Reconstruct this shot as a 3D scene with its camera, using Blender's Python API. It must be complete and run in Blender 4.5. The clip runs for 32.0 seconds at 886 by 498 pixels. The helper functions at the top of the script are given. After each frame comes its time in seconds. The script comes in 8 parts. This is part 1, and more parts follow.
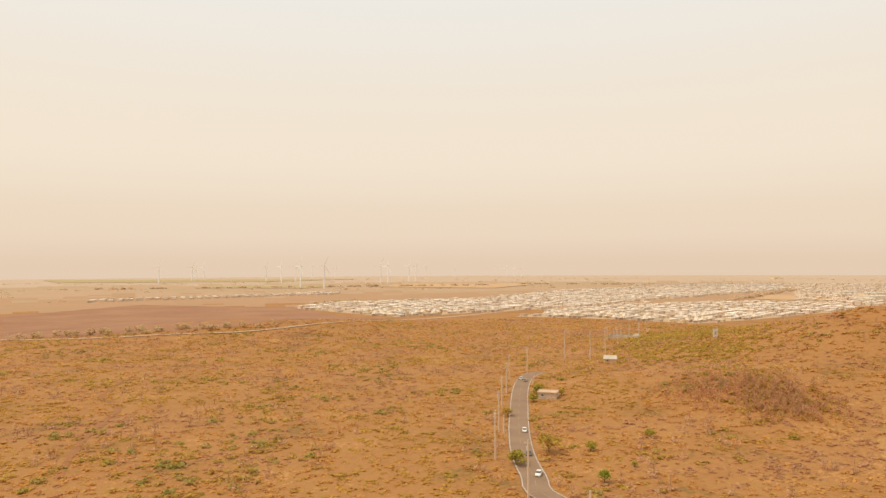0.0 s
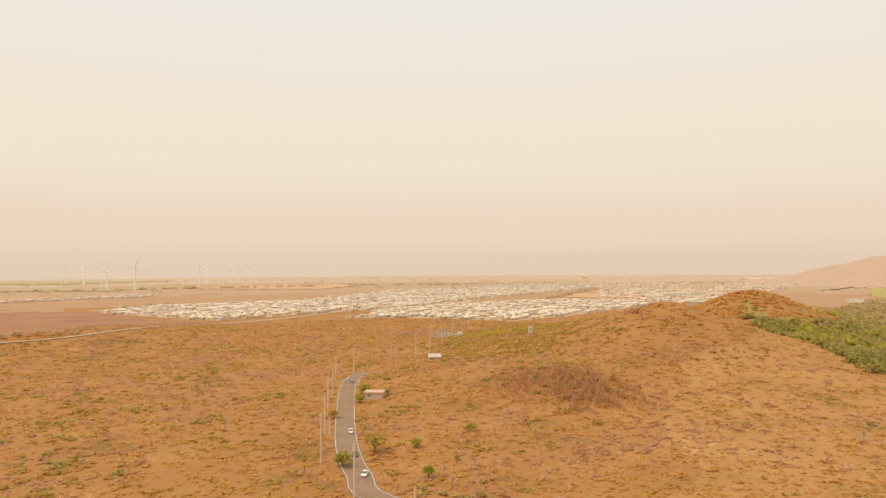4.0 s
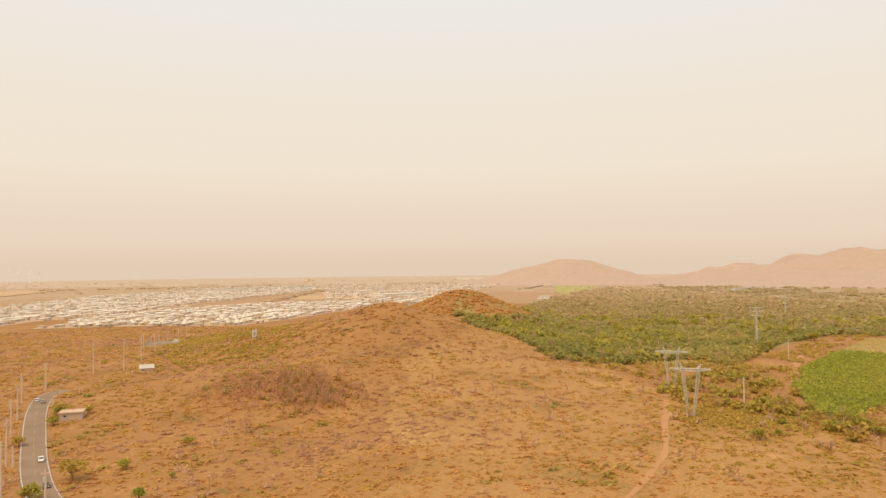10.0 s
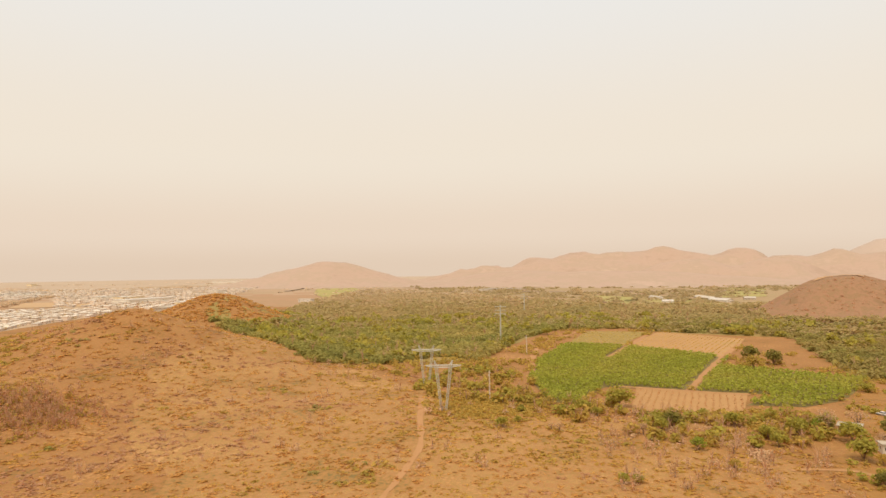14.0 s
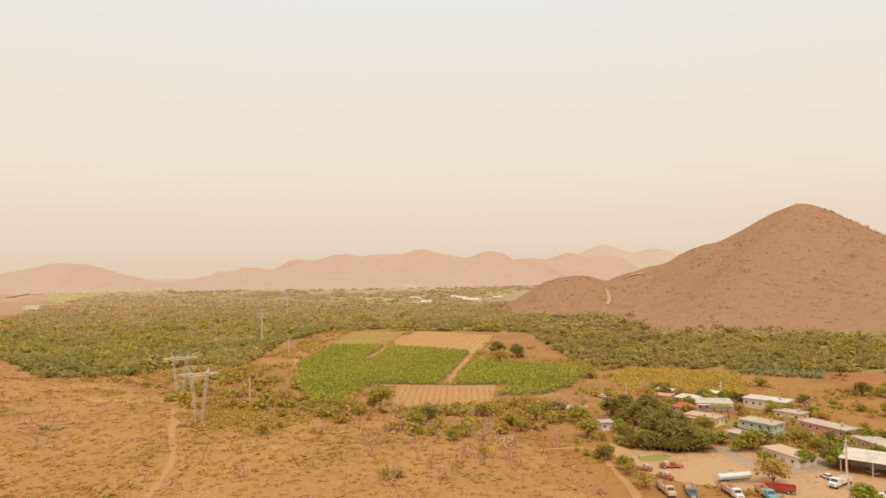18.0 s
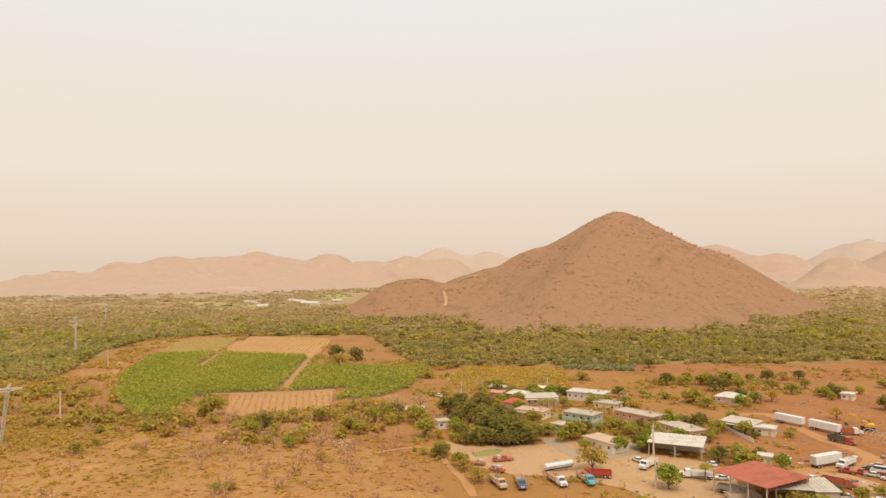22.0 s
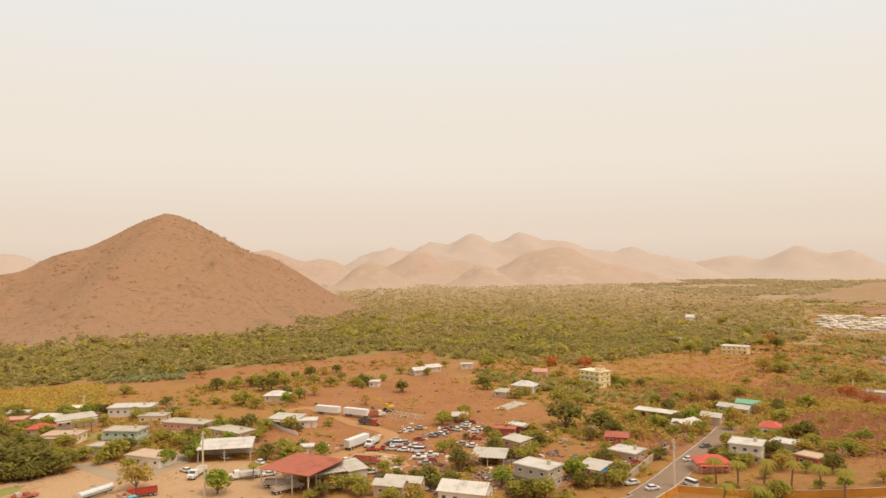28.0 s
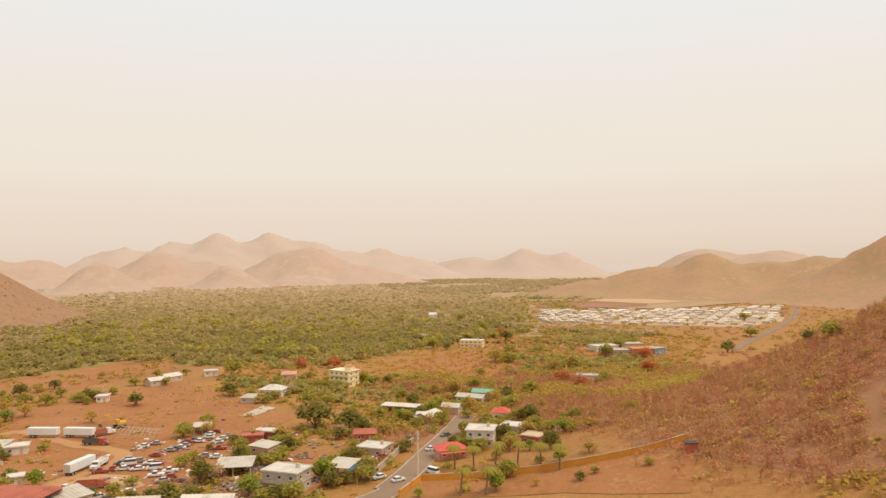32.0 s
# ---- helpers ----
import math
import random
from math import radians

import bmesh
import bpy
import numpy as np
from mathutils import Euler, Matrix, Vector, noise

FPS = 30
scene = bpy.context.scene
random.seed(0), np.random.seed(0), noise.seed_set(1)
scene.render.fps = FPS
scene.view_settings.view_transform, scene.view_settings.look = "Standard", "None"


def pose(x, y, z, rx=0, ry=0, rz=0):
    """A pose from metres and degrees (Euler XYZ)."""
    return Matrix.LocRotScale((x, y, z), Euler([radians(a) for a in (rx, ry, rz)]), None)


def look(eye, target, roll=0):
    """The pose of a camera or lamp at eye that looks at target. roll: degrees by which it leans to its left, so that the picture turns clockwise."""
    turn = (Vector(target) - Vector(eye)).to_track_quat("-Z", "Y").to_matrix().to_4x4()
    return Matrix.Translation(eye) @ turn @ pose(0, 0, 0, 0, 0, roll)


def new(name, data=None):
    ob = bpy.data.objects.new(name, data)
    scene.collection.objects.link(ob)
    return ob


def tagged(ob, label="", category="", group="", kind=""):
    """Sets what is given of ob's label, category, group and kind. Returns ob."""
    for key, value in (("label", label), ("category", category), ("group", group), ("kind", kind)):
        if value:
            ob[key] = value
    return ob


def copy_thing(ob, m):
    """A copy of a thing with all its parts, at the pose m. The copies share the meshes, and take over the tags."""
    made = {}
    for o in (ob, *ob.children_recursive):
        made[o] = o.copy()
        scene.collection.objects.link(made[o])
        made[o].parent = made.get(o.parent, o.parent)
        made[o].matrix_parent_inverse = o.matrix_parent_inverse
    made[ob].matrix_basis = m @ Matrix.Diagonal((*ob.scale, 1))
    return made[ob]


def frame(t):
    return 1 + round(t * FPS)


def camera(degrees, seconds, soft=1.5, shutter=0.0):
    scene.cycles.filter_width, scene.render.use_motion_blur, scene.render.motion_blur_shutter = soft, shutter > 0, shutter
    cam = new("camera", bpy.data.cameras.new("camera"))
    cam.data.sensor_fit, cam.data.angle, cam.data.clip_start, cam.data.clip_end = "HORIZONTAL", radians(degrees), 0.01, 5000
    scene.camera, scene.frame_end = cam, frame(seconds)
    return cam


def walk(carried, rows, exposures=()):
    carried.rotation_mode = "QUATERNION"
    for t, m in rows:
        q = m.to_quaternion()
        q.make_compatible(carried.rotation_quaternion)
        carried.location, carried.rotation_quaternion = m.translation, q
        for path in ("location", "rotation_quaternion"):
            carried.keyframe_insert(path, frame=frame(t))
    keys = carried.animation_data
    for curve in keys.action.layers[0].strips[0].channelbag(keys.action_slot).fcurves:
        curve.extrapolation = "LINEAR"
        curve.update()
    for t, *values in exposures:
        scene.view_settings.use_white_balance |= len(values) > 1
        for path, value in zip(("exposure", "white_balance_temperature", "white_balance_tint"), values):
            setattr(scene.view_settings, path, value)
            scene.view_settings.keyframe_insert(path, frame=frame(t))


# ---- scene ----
cam = camera(65.85, 32.0, soft=1.45, shutter=0.3)
EYE = (0.0, 0.0, 66.0)
# seconds, bearing, tilt up and lean of the hovering camera, in degrees
TURNS = [
    (0.0, 9.92, 1.49, -0.29),
    (0.5, 11.71, 1.46, -0.27),
    (1.0, 13.47, 1.45, -0.29),
    (1.5, 15.27, 1.44, -0.32),
    (2.0, 17.05, 1.44, -0.32),
    (2.5, 18.82, 1.44, -0.30),
    (3.0, 20.60, 1.45, -0.29),
    (3.5, 22.44, 1.46, -0.30),
    (4.0, 24.31, 1.48, -0.34),
    (4.5, 26.18, 1.49, -0.39),
    (5.0, 28.07, 1.51, -0.43),
    (5.5, 29.98, 1.52, -0.47),
    (6.0, 31.87, 1.52, -0.52),
    (6.5, 33.78, 1.52, -0.56),
    (7.0, 35.69, 1.53, -0.56),
    (7.5, 37.57, 1.53, -0.55),
    (8.0, 39.44, 1.51, -0.54),
    (8.5, 41.30, 1.50, -0.53),
    (9.0, 43.13, 1.50, -0.53),
    (9.5, 44.89, 1.50, -0.54),
    (10.0, 46.97, 1.49, -0.56),
    (10.5, 49.43, 1.48, -0.59),
    (11.0, 51.90, 1.48, -0.60),
    (11.5, 54.37, 1.47, -0.59),
    (12.0, 56.88, 1.46, -0.60),
    (12.5, 59.38, 1.47, -0.61),
    (13.0, 61.82, 1.48, -0.60),
    (13.5, 64.30, 1.50, -0.60),
    (14.0, 66.76, 1.51, -0.62),
    (14.5, 69.22, 1.51, -0.64),
    (15.0, 71.69, 1.50, -0.66),
    (15.5, 74.16, 1.49, -0.67),
    (16.0, 76.61, 1.47, -0.68),
    (16.5, 79.06, 1.47, -0.67),
    (17.0, 81.51, 1.48, -0.64),
    (17.5, 83.92, 1.48, -0.63),
    (18.0, 86.33, 1.48, -0.61),
    (18.5, 88.75, 1.49, -0.58),
    (19.0, 91.19, 1.51, -0.59),
    (19.5, 92.93, 1.52, -0.61),
    (20.0, 94.00, 1.53, -0.61),
    (20.5, 95.17, 1.53, -0.59),
    (21.0, 96.47, 1.53, -0.60),
    (21.5, 98.01, 1.54, -0.63),
    (22.0, 99.71, 1.56, -0.65),
    (22.5, 101.98, 1.56, -0.66),
    (23.0, 104.71, 1.56, -0.65),
    (23.5, 107.66, 1.55, -0.66),
    (24.0, 110.67, 1.54, -0.68),
    (24.5, 113.73, 1.53, -0.68),
    (25.0, 116.87, 1.54, -0.65),
    (25.5, 120.04, 1.54, -0.63),
    (26.0, 123.21, 1.55, -0.63),
    (26.5, 126.40, 1.55, -0.62),
    (27.0, 129.65, 1.56, -0.62),
    (27.5, 132.75, 1.56, -0.61),
    (28.0, 135.89, 1.55, -0.61),
    (28.5, 139.00, 1.53, -0.64),
    (29.0, 142.00, 1.51, -0.69),
    (29.5, 144.40, 1.48, -0.71),
    (30.0, 146.55, 1.46, -0.72),
    (30.5, 148.50, 1.44, -0.74),
    (31.0, 150.49, 1.41, -0.75),
    (31.5, 153.64, 1.39, -0.77),
    (32.0, 156.57, 1.38, -0.79),
]


def aim(az, tilt, lean):
    a, e = radians(az), radians(tilt)
    far = Vector(EYE) + Vector((math.sin(a) * math.cos(e), math.cos(a) * math.cos(e), math.sin(e))) * 100
    return look(EYE, far, lean)


walk(cam, [(t, aim(az, tilt, lean)) for t, az, tilt, lean in TURNS],
     [(0.0, 0.05, 6780, 10), (9.0, 0.05, 6680, 10), (17.0, 0.05, 6500, 10), (24.0, 0.06, 6450, 10), (28.0, 0.06, 6400, 10), (32.0, 0.08, 6300, 10)])


# ---- light: a dusty, hazy noon ----
SUN_AZ, SUN_EL = 265.0, 60.0
world = bpy.data.worlds.new("dusty_sky")
scene.world = world
world.use_nodes = True
wn, wl = world.node_tree.nodes, world.node_tree.links
wn.clear()
sky = wn.new("ShaderNodeTexSky")
sky.sky_type, sky.sun_disc = "NISHITA", False
sky.sun_elevation, sky.sun_rotation = radians(SUN_EL), radians(SUN_AZ)
sky.air_density, sky.dust_density, sky.ozone_density = 1.0, 8.0, 0.5
coord = wn.new("ShaderNodeTexCoord")
split = wn.new("ShaderNodeSeparateXYZ")
dust = wn.new("ShaderNodeValToRGB")
dust.color_ramp.interpolation = "EASE"
while len(dust.color_ramp.elements) < 4:
    dust.color_ramp.elements.new(0.5)
for e, (at, c) in zip(dust.color_ramp.elements, (
        (0.00, (0.80, 0.635, 0.49)), (0.05, (0.855, 0.705, 0.565)), (0.16, (0.895, 0.795, 0.665)), (0.42, (0.86, 0.85, 0.82)))):
    e.position, e.color = at, (*c, 1)
sky_gain = wn.new("ShaderNodeVectorMath")
sky_gain.operation = "SCALE"
sky_gain.inputs["Scale"].default_value = 0.10
blend = wn.new("ShaderNodeMix")
blend.data_type = "RGBA"
blend.inputs["Factor"].default_value = 0.92
back = wn.new("ShaderNodeBackground")
wout = wn.new("ShaderNodeOutputWorld")
wl.new(coord.outputs["Generated"], split.inputs[0])
wl.new(split.outputs["Z"], dust.inputs["Fac"])
wl.new(sky.outputs[0], sky_gain.inputs[0])
wl.new(sky_gain.outputs[0], blend.inputs["A"])
wl.new(dust.outputs["Color"], blend.inputs["B"])
wl.new(blend.outputs["Result"], back.inputs["Color"])
wl.new(back.outputs[0], wout.inputs["Surface"])
sun_data = bpy.data.lights.new("sun", "SUN")
sun_data.energy, sun_data.angle, sun_data.color = 1.95, radians(30.0), (1.0, 0.90, 0.76)
sun = new("sun", sun_data)
_a, _e = radians(SUN_AZ), radians(SUN_EL)
sun.matrix_world = look((math.sin(_a) * math.cos(_e) * 500, math.cos(_a) * math.cos(_e) * 500, math.sin(_e) * 500), (0, 0, 0))

# ---- materials ----
def surf(name, colours, scale=0.05, fine=0.8, rough=0.9, bump=0.0, vary="", metal=0.0, spread=0.12, mid=0.35, tight=0.17):
    """A material whose colours follow a coarse and a fine noise, in metres; vary: 'object' or 'island' shifts the brightness piece by piece."""
    m = bpy.data.materials.new(name)
    m.use_nodes = True
    n, l = m.node_tree.nodes, m.node_tree.links
    b = n["Principled BSDF"]
    b.inputs["Roughness"].default_value, b.inputs["Metallic"].default_value = rough, metal
    b.inputs["Specular IOR Level"].default_value = 0.25
    tc = n.new("ShaderNodeTexCoord")
    big, small = n.new("ShaderNodeTexNoise"), n.new("ShaderNodeTexNoise")
    big.inputs["Scale"].default_value, small.inputs["Scale"].default_value = scale, fine
    big.inputs["Detail"].default_value, small.inputs["Detail"].default_value = 5, 6
    big.inputs["Roughness"].default_value, small.inputs["Roughness"].default_value = 0.6, 0.62
    mix = n.new("ShaderNodeMix")
    mix.inputs["Factor"].default_value = mid
    ramp = n.new("ShaderNodeValToRGB")
    k = len(colours)
    while len(ramp.color_ramp.elements) < k:
        ramp.color_ramp.elements.new(0.5)
    for i, (e, c) in enumerate(zip(ramp.color_ramp.elements, colours)):
        e.position, e.color = 0.5 + tight * (2 * i / max(1, k - 1) - 1), (*c, 1)
    for node in (big, small):
        l.new(tc.outputs["Object"], node.inputs["Vector"])
    l.new(big.outputs[0], mix.inputs["A"])
    l.new(small.outputs[0], mix.inputs["B"])
    l.new(mix.outputs["Result"], ramp.inputs["Fac"])
    colour = ramp.outputs["Color"]
    if vary:
        hsv = n.new("ShaderNodeHueSaturation")
        rng = n.new("ShaderNodeMapRange")
        rng.inputs["To Min"].default_value, rng.inputs["To Max"].default_value = 1 - spread, 1 + spread
        src = n.new("ShaderNodeObjectInfo") if vary == "object" else n.new("ShaderNodeNewGeometry")
        l.new(src.outputs["Random" if vary == "object" else "Random Per Island"], rng.inputs["Value"])
        l.new(rng.outputs["Result"], hsv.inputs["Value"])
        l.new(colour, hsv.inputs["Color"])
        colour = hsv.outputs["Color"]
    l.new(colour, b.inputs["Base Color"])
    if bump:
        bp = n.new("ShaderNodeBump")
        bp.inputs["Strength"].default_value, bp.inputs["Distance"].default_value = bump, 0.4 / max(fine, 0.2)
        l.new(small.outputs[0], bp.inputs["Height"])
        l.new(bp.outputs[0], b.inputs["Normal"])
    return m


def leafy(name, colours, scale, fine, spread, thin=0.5):
    """Leaves: they let some light through (thin), and vary leaf by leaf."""
    m = surf(name, colours, scale, fine, vary="island", spread=spread)
    n, l = m.node_tree.nodes, m.node_tree.links
    b, out = n["Principled BSDF"], n["Material Output"]
    tr, mix = n.new("ShaderNodeBsdfTranslucent"), n.new("ShaderNodeMixShader")
    mix.inputs[0].default_value = thin
    l.new(b.inputs["Base Color"].links[0].from_socket, tr.inputs["Color"])
    l.new(b.outputs[0], mix.inputs[1])
    l.new(tr.outputs[0], mix.inputs[2])
    l.new(mix.outputs[0], out.inputs["Surface"])
    return m


def paint(name, c, rough=0.6, metal=0.0, dirt=0.12, vary="object", spread=0.05):
    """Paint, render or metal of one colour with weathering."""
    d = tuple(v * (1 - dirt * 1.6) * (1.0 if i < 2 else 0.92) for i, v in enumerate(c))
    return surf(name, (d, c, c), scale=0.25, fine=2.5, rough=rough, metal=metal, vary=vary, spread=spread)


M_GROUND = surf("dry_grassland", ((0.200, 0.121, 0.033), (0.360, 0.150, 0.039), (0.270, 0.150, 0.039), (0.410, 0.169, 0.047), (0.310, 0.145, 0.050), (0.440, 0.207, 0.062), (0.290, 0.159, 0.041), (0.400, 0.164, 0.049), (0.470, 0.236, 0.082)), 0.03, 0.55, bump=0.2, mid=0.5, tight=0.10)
# The grassland colours brightened, to paint haze over one side of the plain.
M_HAZEGRASS = surf("haze_lifted_grass", ((0.224, 0.146, 0.043), (0.403, 0.181, 0.050), (0.302, 0.181, 0.050), (0.459, 0.205, 0.060), (0.347, 0.175, 0.065), (0.493, 0.252, 0.080), (0.325, 0.193, 0.053), (0.448, 0.199, 0.062), (0.526, 0.287, 0.106)), 0.03, 0.55, bump=0.2, mid=0.5, tight=0.11)
# Three ground colours, each paler than the last: haze painted in by distance.
M_GROUND_MID = surf("hazed_dry_plain", ((0.38, 0.20, 0.10), (0.43, 0.245, 0.13), (0.39, 0.235, 0.115), (0.44, 0.26, 0.145)), 0.006, 0.05, mid=0.4)
M_GROUND_FAR = surf("hazed_far_plain", ((0.42, 0.265, 0.15), (0.46, 0.295, 0.175), (0.41, 0.275, 0.15), (0.48, 0.32, 0.195)), 0.0025, 0.02, mid=0.35)
M_GROUND_RIM = surf("hazed_rim_plain", ((0.47, 0.33, 0.215), (0.50, 0.36, 0.24), (0.47, 0.34, 0.22)), 0.0015, 0.01, mid=0.35)
M_UNDER = surf("woodland_undergrowth", ((0.25, 0.185, 0.052), (0.32, 0.218, 0.062), (0.42, 0.250, 0.080)), 0.03, 0.4, bump=0.2, mid=0.5)
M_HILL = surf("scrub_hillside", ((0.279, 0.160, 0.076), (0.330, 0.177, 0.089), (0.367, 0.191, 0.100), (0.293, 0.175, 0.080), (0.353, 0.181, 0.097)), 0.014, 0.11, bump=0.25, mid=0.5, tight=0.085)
# Paler copies of the hillside for farther hills: haze put into the colour.
M_HILL_MID = surf("hazed_hillside", ((0.36, 0.215, 0.110), (0.43, 0.240, 0.128), (0.35, 0.225, 0.105), (0.46, 0.265, 0.145)), 0.014, 0.09, mid=0.5, tight=0.13)
M_HILL_FAR = surf("hazed_far_hillside", ((0.446, 0.303, 0.210), (0.493, 0.333, 0.238), (0.457, 0.320, 0.219), (0.519, 0.354, 0.253)), 0.006, 0.035, tight=0.13)
M_HILL_RIM = surf("hazed_rim_hillside", ((0.480, 0.357, 0.271), (0.509, 0.378, 0.288), (0.492, 0.370, 0.279)), 0.004, 0.02, tight=0.12)
M_BURNT = surf("ploughed_red_earth", ((0.270, 0.124, 0.062), (0.330, 0.160, 0.081), (0.380, 0.201, 0.100)), 0.012, 0.12, mid=0.35)
M_EARTH = surf("bare_red_earth", ((0.277, 0.115, 0.032), (0.350, 0.132, 0.040), (0.321, 0.143, 0.040), (0.393, 0.159, 0.055), (0.336, 0.127, 0.039), (0.427, 0.197, 0.075), (0.302, 0.141, 0.036)), 0.05, 0.45, bump=0.15, mid=0.4, tight=0.11)
M_SAND = surf("pale_sandy_yard", ((0.462, 0.261, 0.124), (0.528, 0.317, 0.158), (0.418, 0.231, 0.102)), 0.06, 0.9, bump=0.2, mid=0.45, tight=0.11)
M_DIRT = surf("dirt_track", ((0.435, 0.214, 0.079), (0.498, 0.254, 0.105)), 0.1, 1.0, bump=0.2)
M_TRACKRED = surf("eroded_red_soil", ((0.27, 0.115, 0.040), (0.34, 0.150, 0.055)), 0.1, 0.8, bump=0.2)
M_ASPHALT = surf("sun_bleached_asphalt", ((0.235, 0.148, 0.087), (0.278, 0.177, 0.107), (0.317, 0.207, 0.127)), 0.08, 1.5, rough=0.85, mid=0.4)
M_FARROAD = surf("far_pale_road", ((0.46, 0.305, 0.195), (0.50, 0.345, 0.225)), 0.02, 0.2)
M_LINE = surf("worn_road_paint", ((0.52, 0.45, 0.36), (0.68, 0.60, 0.50)), 0.3, 3.0)
M_YLINE = surf("worn_yellow_paint", ((0.34, 0.24, 0.13), (0.44, 0.32, 0.16)), 0.3, 3.0)
M_CROP_SOIL = surf("crop_soil", ((0.20, 0.15, 0.05), (0.26, 0.18, 0.06)), 0.05, 0.6)
M_FURROW = surf("furrowed_soil", ((0.430, 0.225, 0.078), (0.490, 0.265, 0.100)), 0.05, 0.6, bump=0.3)
M_TANFIELD = surf("stubble_field", ((0.44, 0.235, 0.085), (0.50, 0.275, 0.11), (0.42, 0.255, 0.08)), 0.03, 0.4)
M_YELFIELD = surf("young_crop_field", ((0.34, 0.24, 0.06), (0.38, 0.26, 0.08), (0.42, 0.25, 0.09)), 0.03, 0.5)
M_GRASS_Y = surf("yellow_green_grass", ((0.420, 0.290, 0.051), (0.460, 0.330, 0.076), (0.340, 0.240, 0.043)), 0.06, 0.6, bump=0.4)
L_DRY = leafy("dry_scrub_leaves", ((0.603, 0.317, 0.089), (0.699, 0.379, 0.107), (0.674, 0.405, 0.132)), 0.03, 0.5, 0.14)
L_GREY = leafy("bare_grey_twigs", ((0.621, 0.395, 0.226), (0.740, 0.485, 0.300)), 0.05, 0.5, 0.18)
L_BROWN = leafy("brown_scrub_leaves", ((0.545, 0.289, 0.121), (0.630, 0.335, 0.147), (0.578, 0.341, 0.131)), 0.03, 0.5, 0.12)
L_MAUVE = leafy("mauve_brown_twigs", ((0.560, 0.308, 0.152), (0.628, 0.342, 0.180), (0.582, 0.352, 0.162)), 0.03, 0.5, 0.10)
L_TWIG = leafy("red_brown_twigs", ((0.593, 0.295, 0.142), (0.675, 0.340, 0.168), (0.614, 0.340, 0.142), (0.716, 0.383, 0.194)), 0.03, 0.5, 0.12)
L_OLIVE = leafy("olive_leaves", ((0.461, 0.331, 0.066), (0.549, 0.375, 0.080), (0.613, 0.387, 0.101)), 0.03, 0.4, 0.24)
L_GREEN = leafy("green_leaves", ((0.366, 0.329, 0.056), (0.483, 0.394, 0.069), (0.582, 0.420, 0.091)), 0.02, 0.3, 0.18)
L_WOOD = leafy("wood_leaves", ((0.330, 0.305, 0.078), (0.450, 0.378, 0.104), (0.585, 0.430, 0.145)), 0.014, 0.2, 0.14)
# Leaf colour of the second wood band, paled a step to imitate haze.
L_WOOD_MID = leafy("hazed_olive_leaves", ((0.445, 0.355, 0.134), (0.541, 0.403, 0.166), (0.636, 0.448, 0.208)), 0.012, 0.2, 0.1)
L_RIVER = leafy("river_leaves", ((0.309, 0.256, 0.073), (0.418, 0.321, 0.097), (0.541, 0.372, 0.135)), 0.014, 0.2, 0.14)
# Two still paler leaf colours, with more haze painted in.
L_WOOD_HAZE = leafy("haze_tinted_leaves", ((0.570, 0.428, 0.214), (0.636, 0.470, 0.247), (0.694, 0.498, 0.283)), 0.012, 0.2, 0.10)
L_WOOD_FAR = leafy("haze_paled_leaves", ((0.673, 0.518, 0.324), (0.718, 0.547, 0.353), (0.752, 0.570, 0.376)), 0.012, 0.2, 0.09)
L_DEEP = leafy("dark_tree_leaves", ((0.220, 0.199, 0.047), (0.323, 0.265, 0.058), (0.440, 0.302, 0.081)), 0.05, 0.5, 0.2)
L_BRIGHT = leafy("bright_tree_leaves", ((0.309, 0.339, 0.043), (0.435, 0.428, 0.058)), 0.05, 0.5, 0.24)
L_CROP = leafy("plantain_leaves", ((0.350, 0.361, 0.048), (0.445, 0.424, 0.063), (0.530, 0.434, 0.085)), 0.02, 0.4, 0.22)
L_AGAVE = leafy("blue_green_leaves", ((0.329, 0.324, 0.124), (0.416, 0.389, 0.162)), 0.05, 0.5, 0.16)
L_FLAME = leafy("red_blossom", ((0.593, 0.243, 0.080), (0.608, 0.198, 0.060), (0.499, 0.297, 0.100)), 0.25, 0.9, 0.2)
L_YELLOW = leafy("yellowing_leaves", ((0.547, 0.362, 0.072), (0.636, 0.420, 0.098)), 0.1, 0.8, 0.20)
M_BARK = surf("bark", ((0.20, 0.13, 0.085), (0.27, 0.18, 0.12)), 0.6, 4.0, bump=0.4)
M_POLE = surf("weathered_pole", ((0.62, 0.48, 0.34), (0.68, 0.54, 0.40)), 0.5, 3.0)
M_STEEL = paint("galvanised_steel", (0.58, 0.55, 0.46), rough=0.5, metal=0.2)
M_TURB = paint("white_tower_paint", (0.86, 0.83, 0.78), rough=0.5)
M_WHITE = paint("white_render", (0.74, 0.65, 0.53), dirt=0.16)
M_WHITE_ROOF = paint("white_roof_coat", (0.66, 0.57, 0.47), dirt=0.25)
M_CREAM = paint("cream_render", (0.85, 0.69, 0.44))
M_YELLOW = paint("yellow_render", (0.90, 0.71, 0.36))
M_TAN = paint("tan_render", (0.60, 0.41, 0.26))
M_ORANGE = paint("orange_render", (0.60, 0.24, 0.08))
M_PINKISH = paint("salmon_render", (0.62, 0.30, 0.20))
M_MINT = paint("mint_render", (0.46, 0.53, 0.39))
M_BLUE = paint("blue_paint", (0.25, 0.33, 0.42))
M_GREYWALL = paint("grey_block_wall", (0.56, 0.45, 0.34), dirt=0.2)
M_CONC = paint("concrete", (0.53, 0.43, 0.31), dirt=0.2)
M_ZINC = paint("zinc_roof", (0.57, 0.48, 0.37), rough=0.45, dirt=0.2)
M_RUST = paint("rusty_sheet_roof", (0.46, 0.13, 0.07), rough=0.6, dirt=0.25)
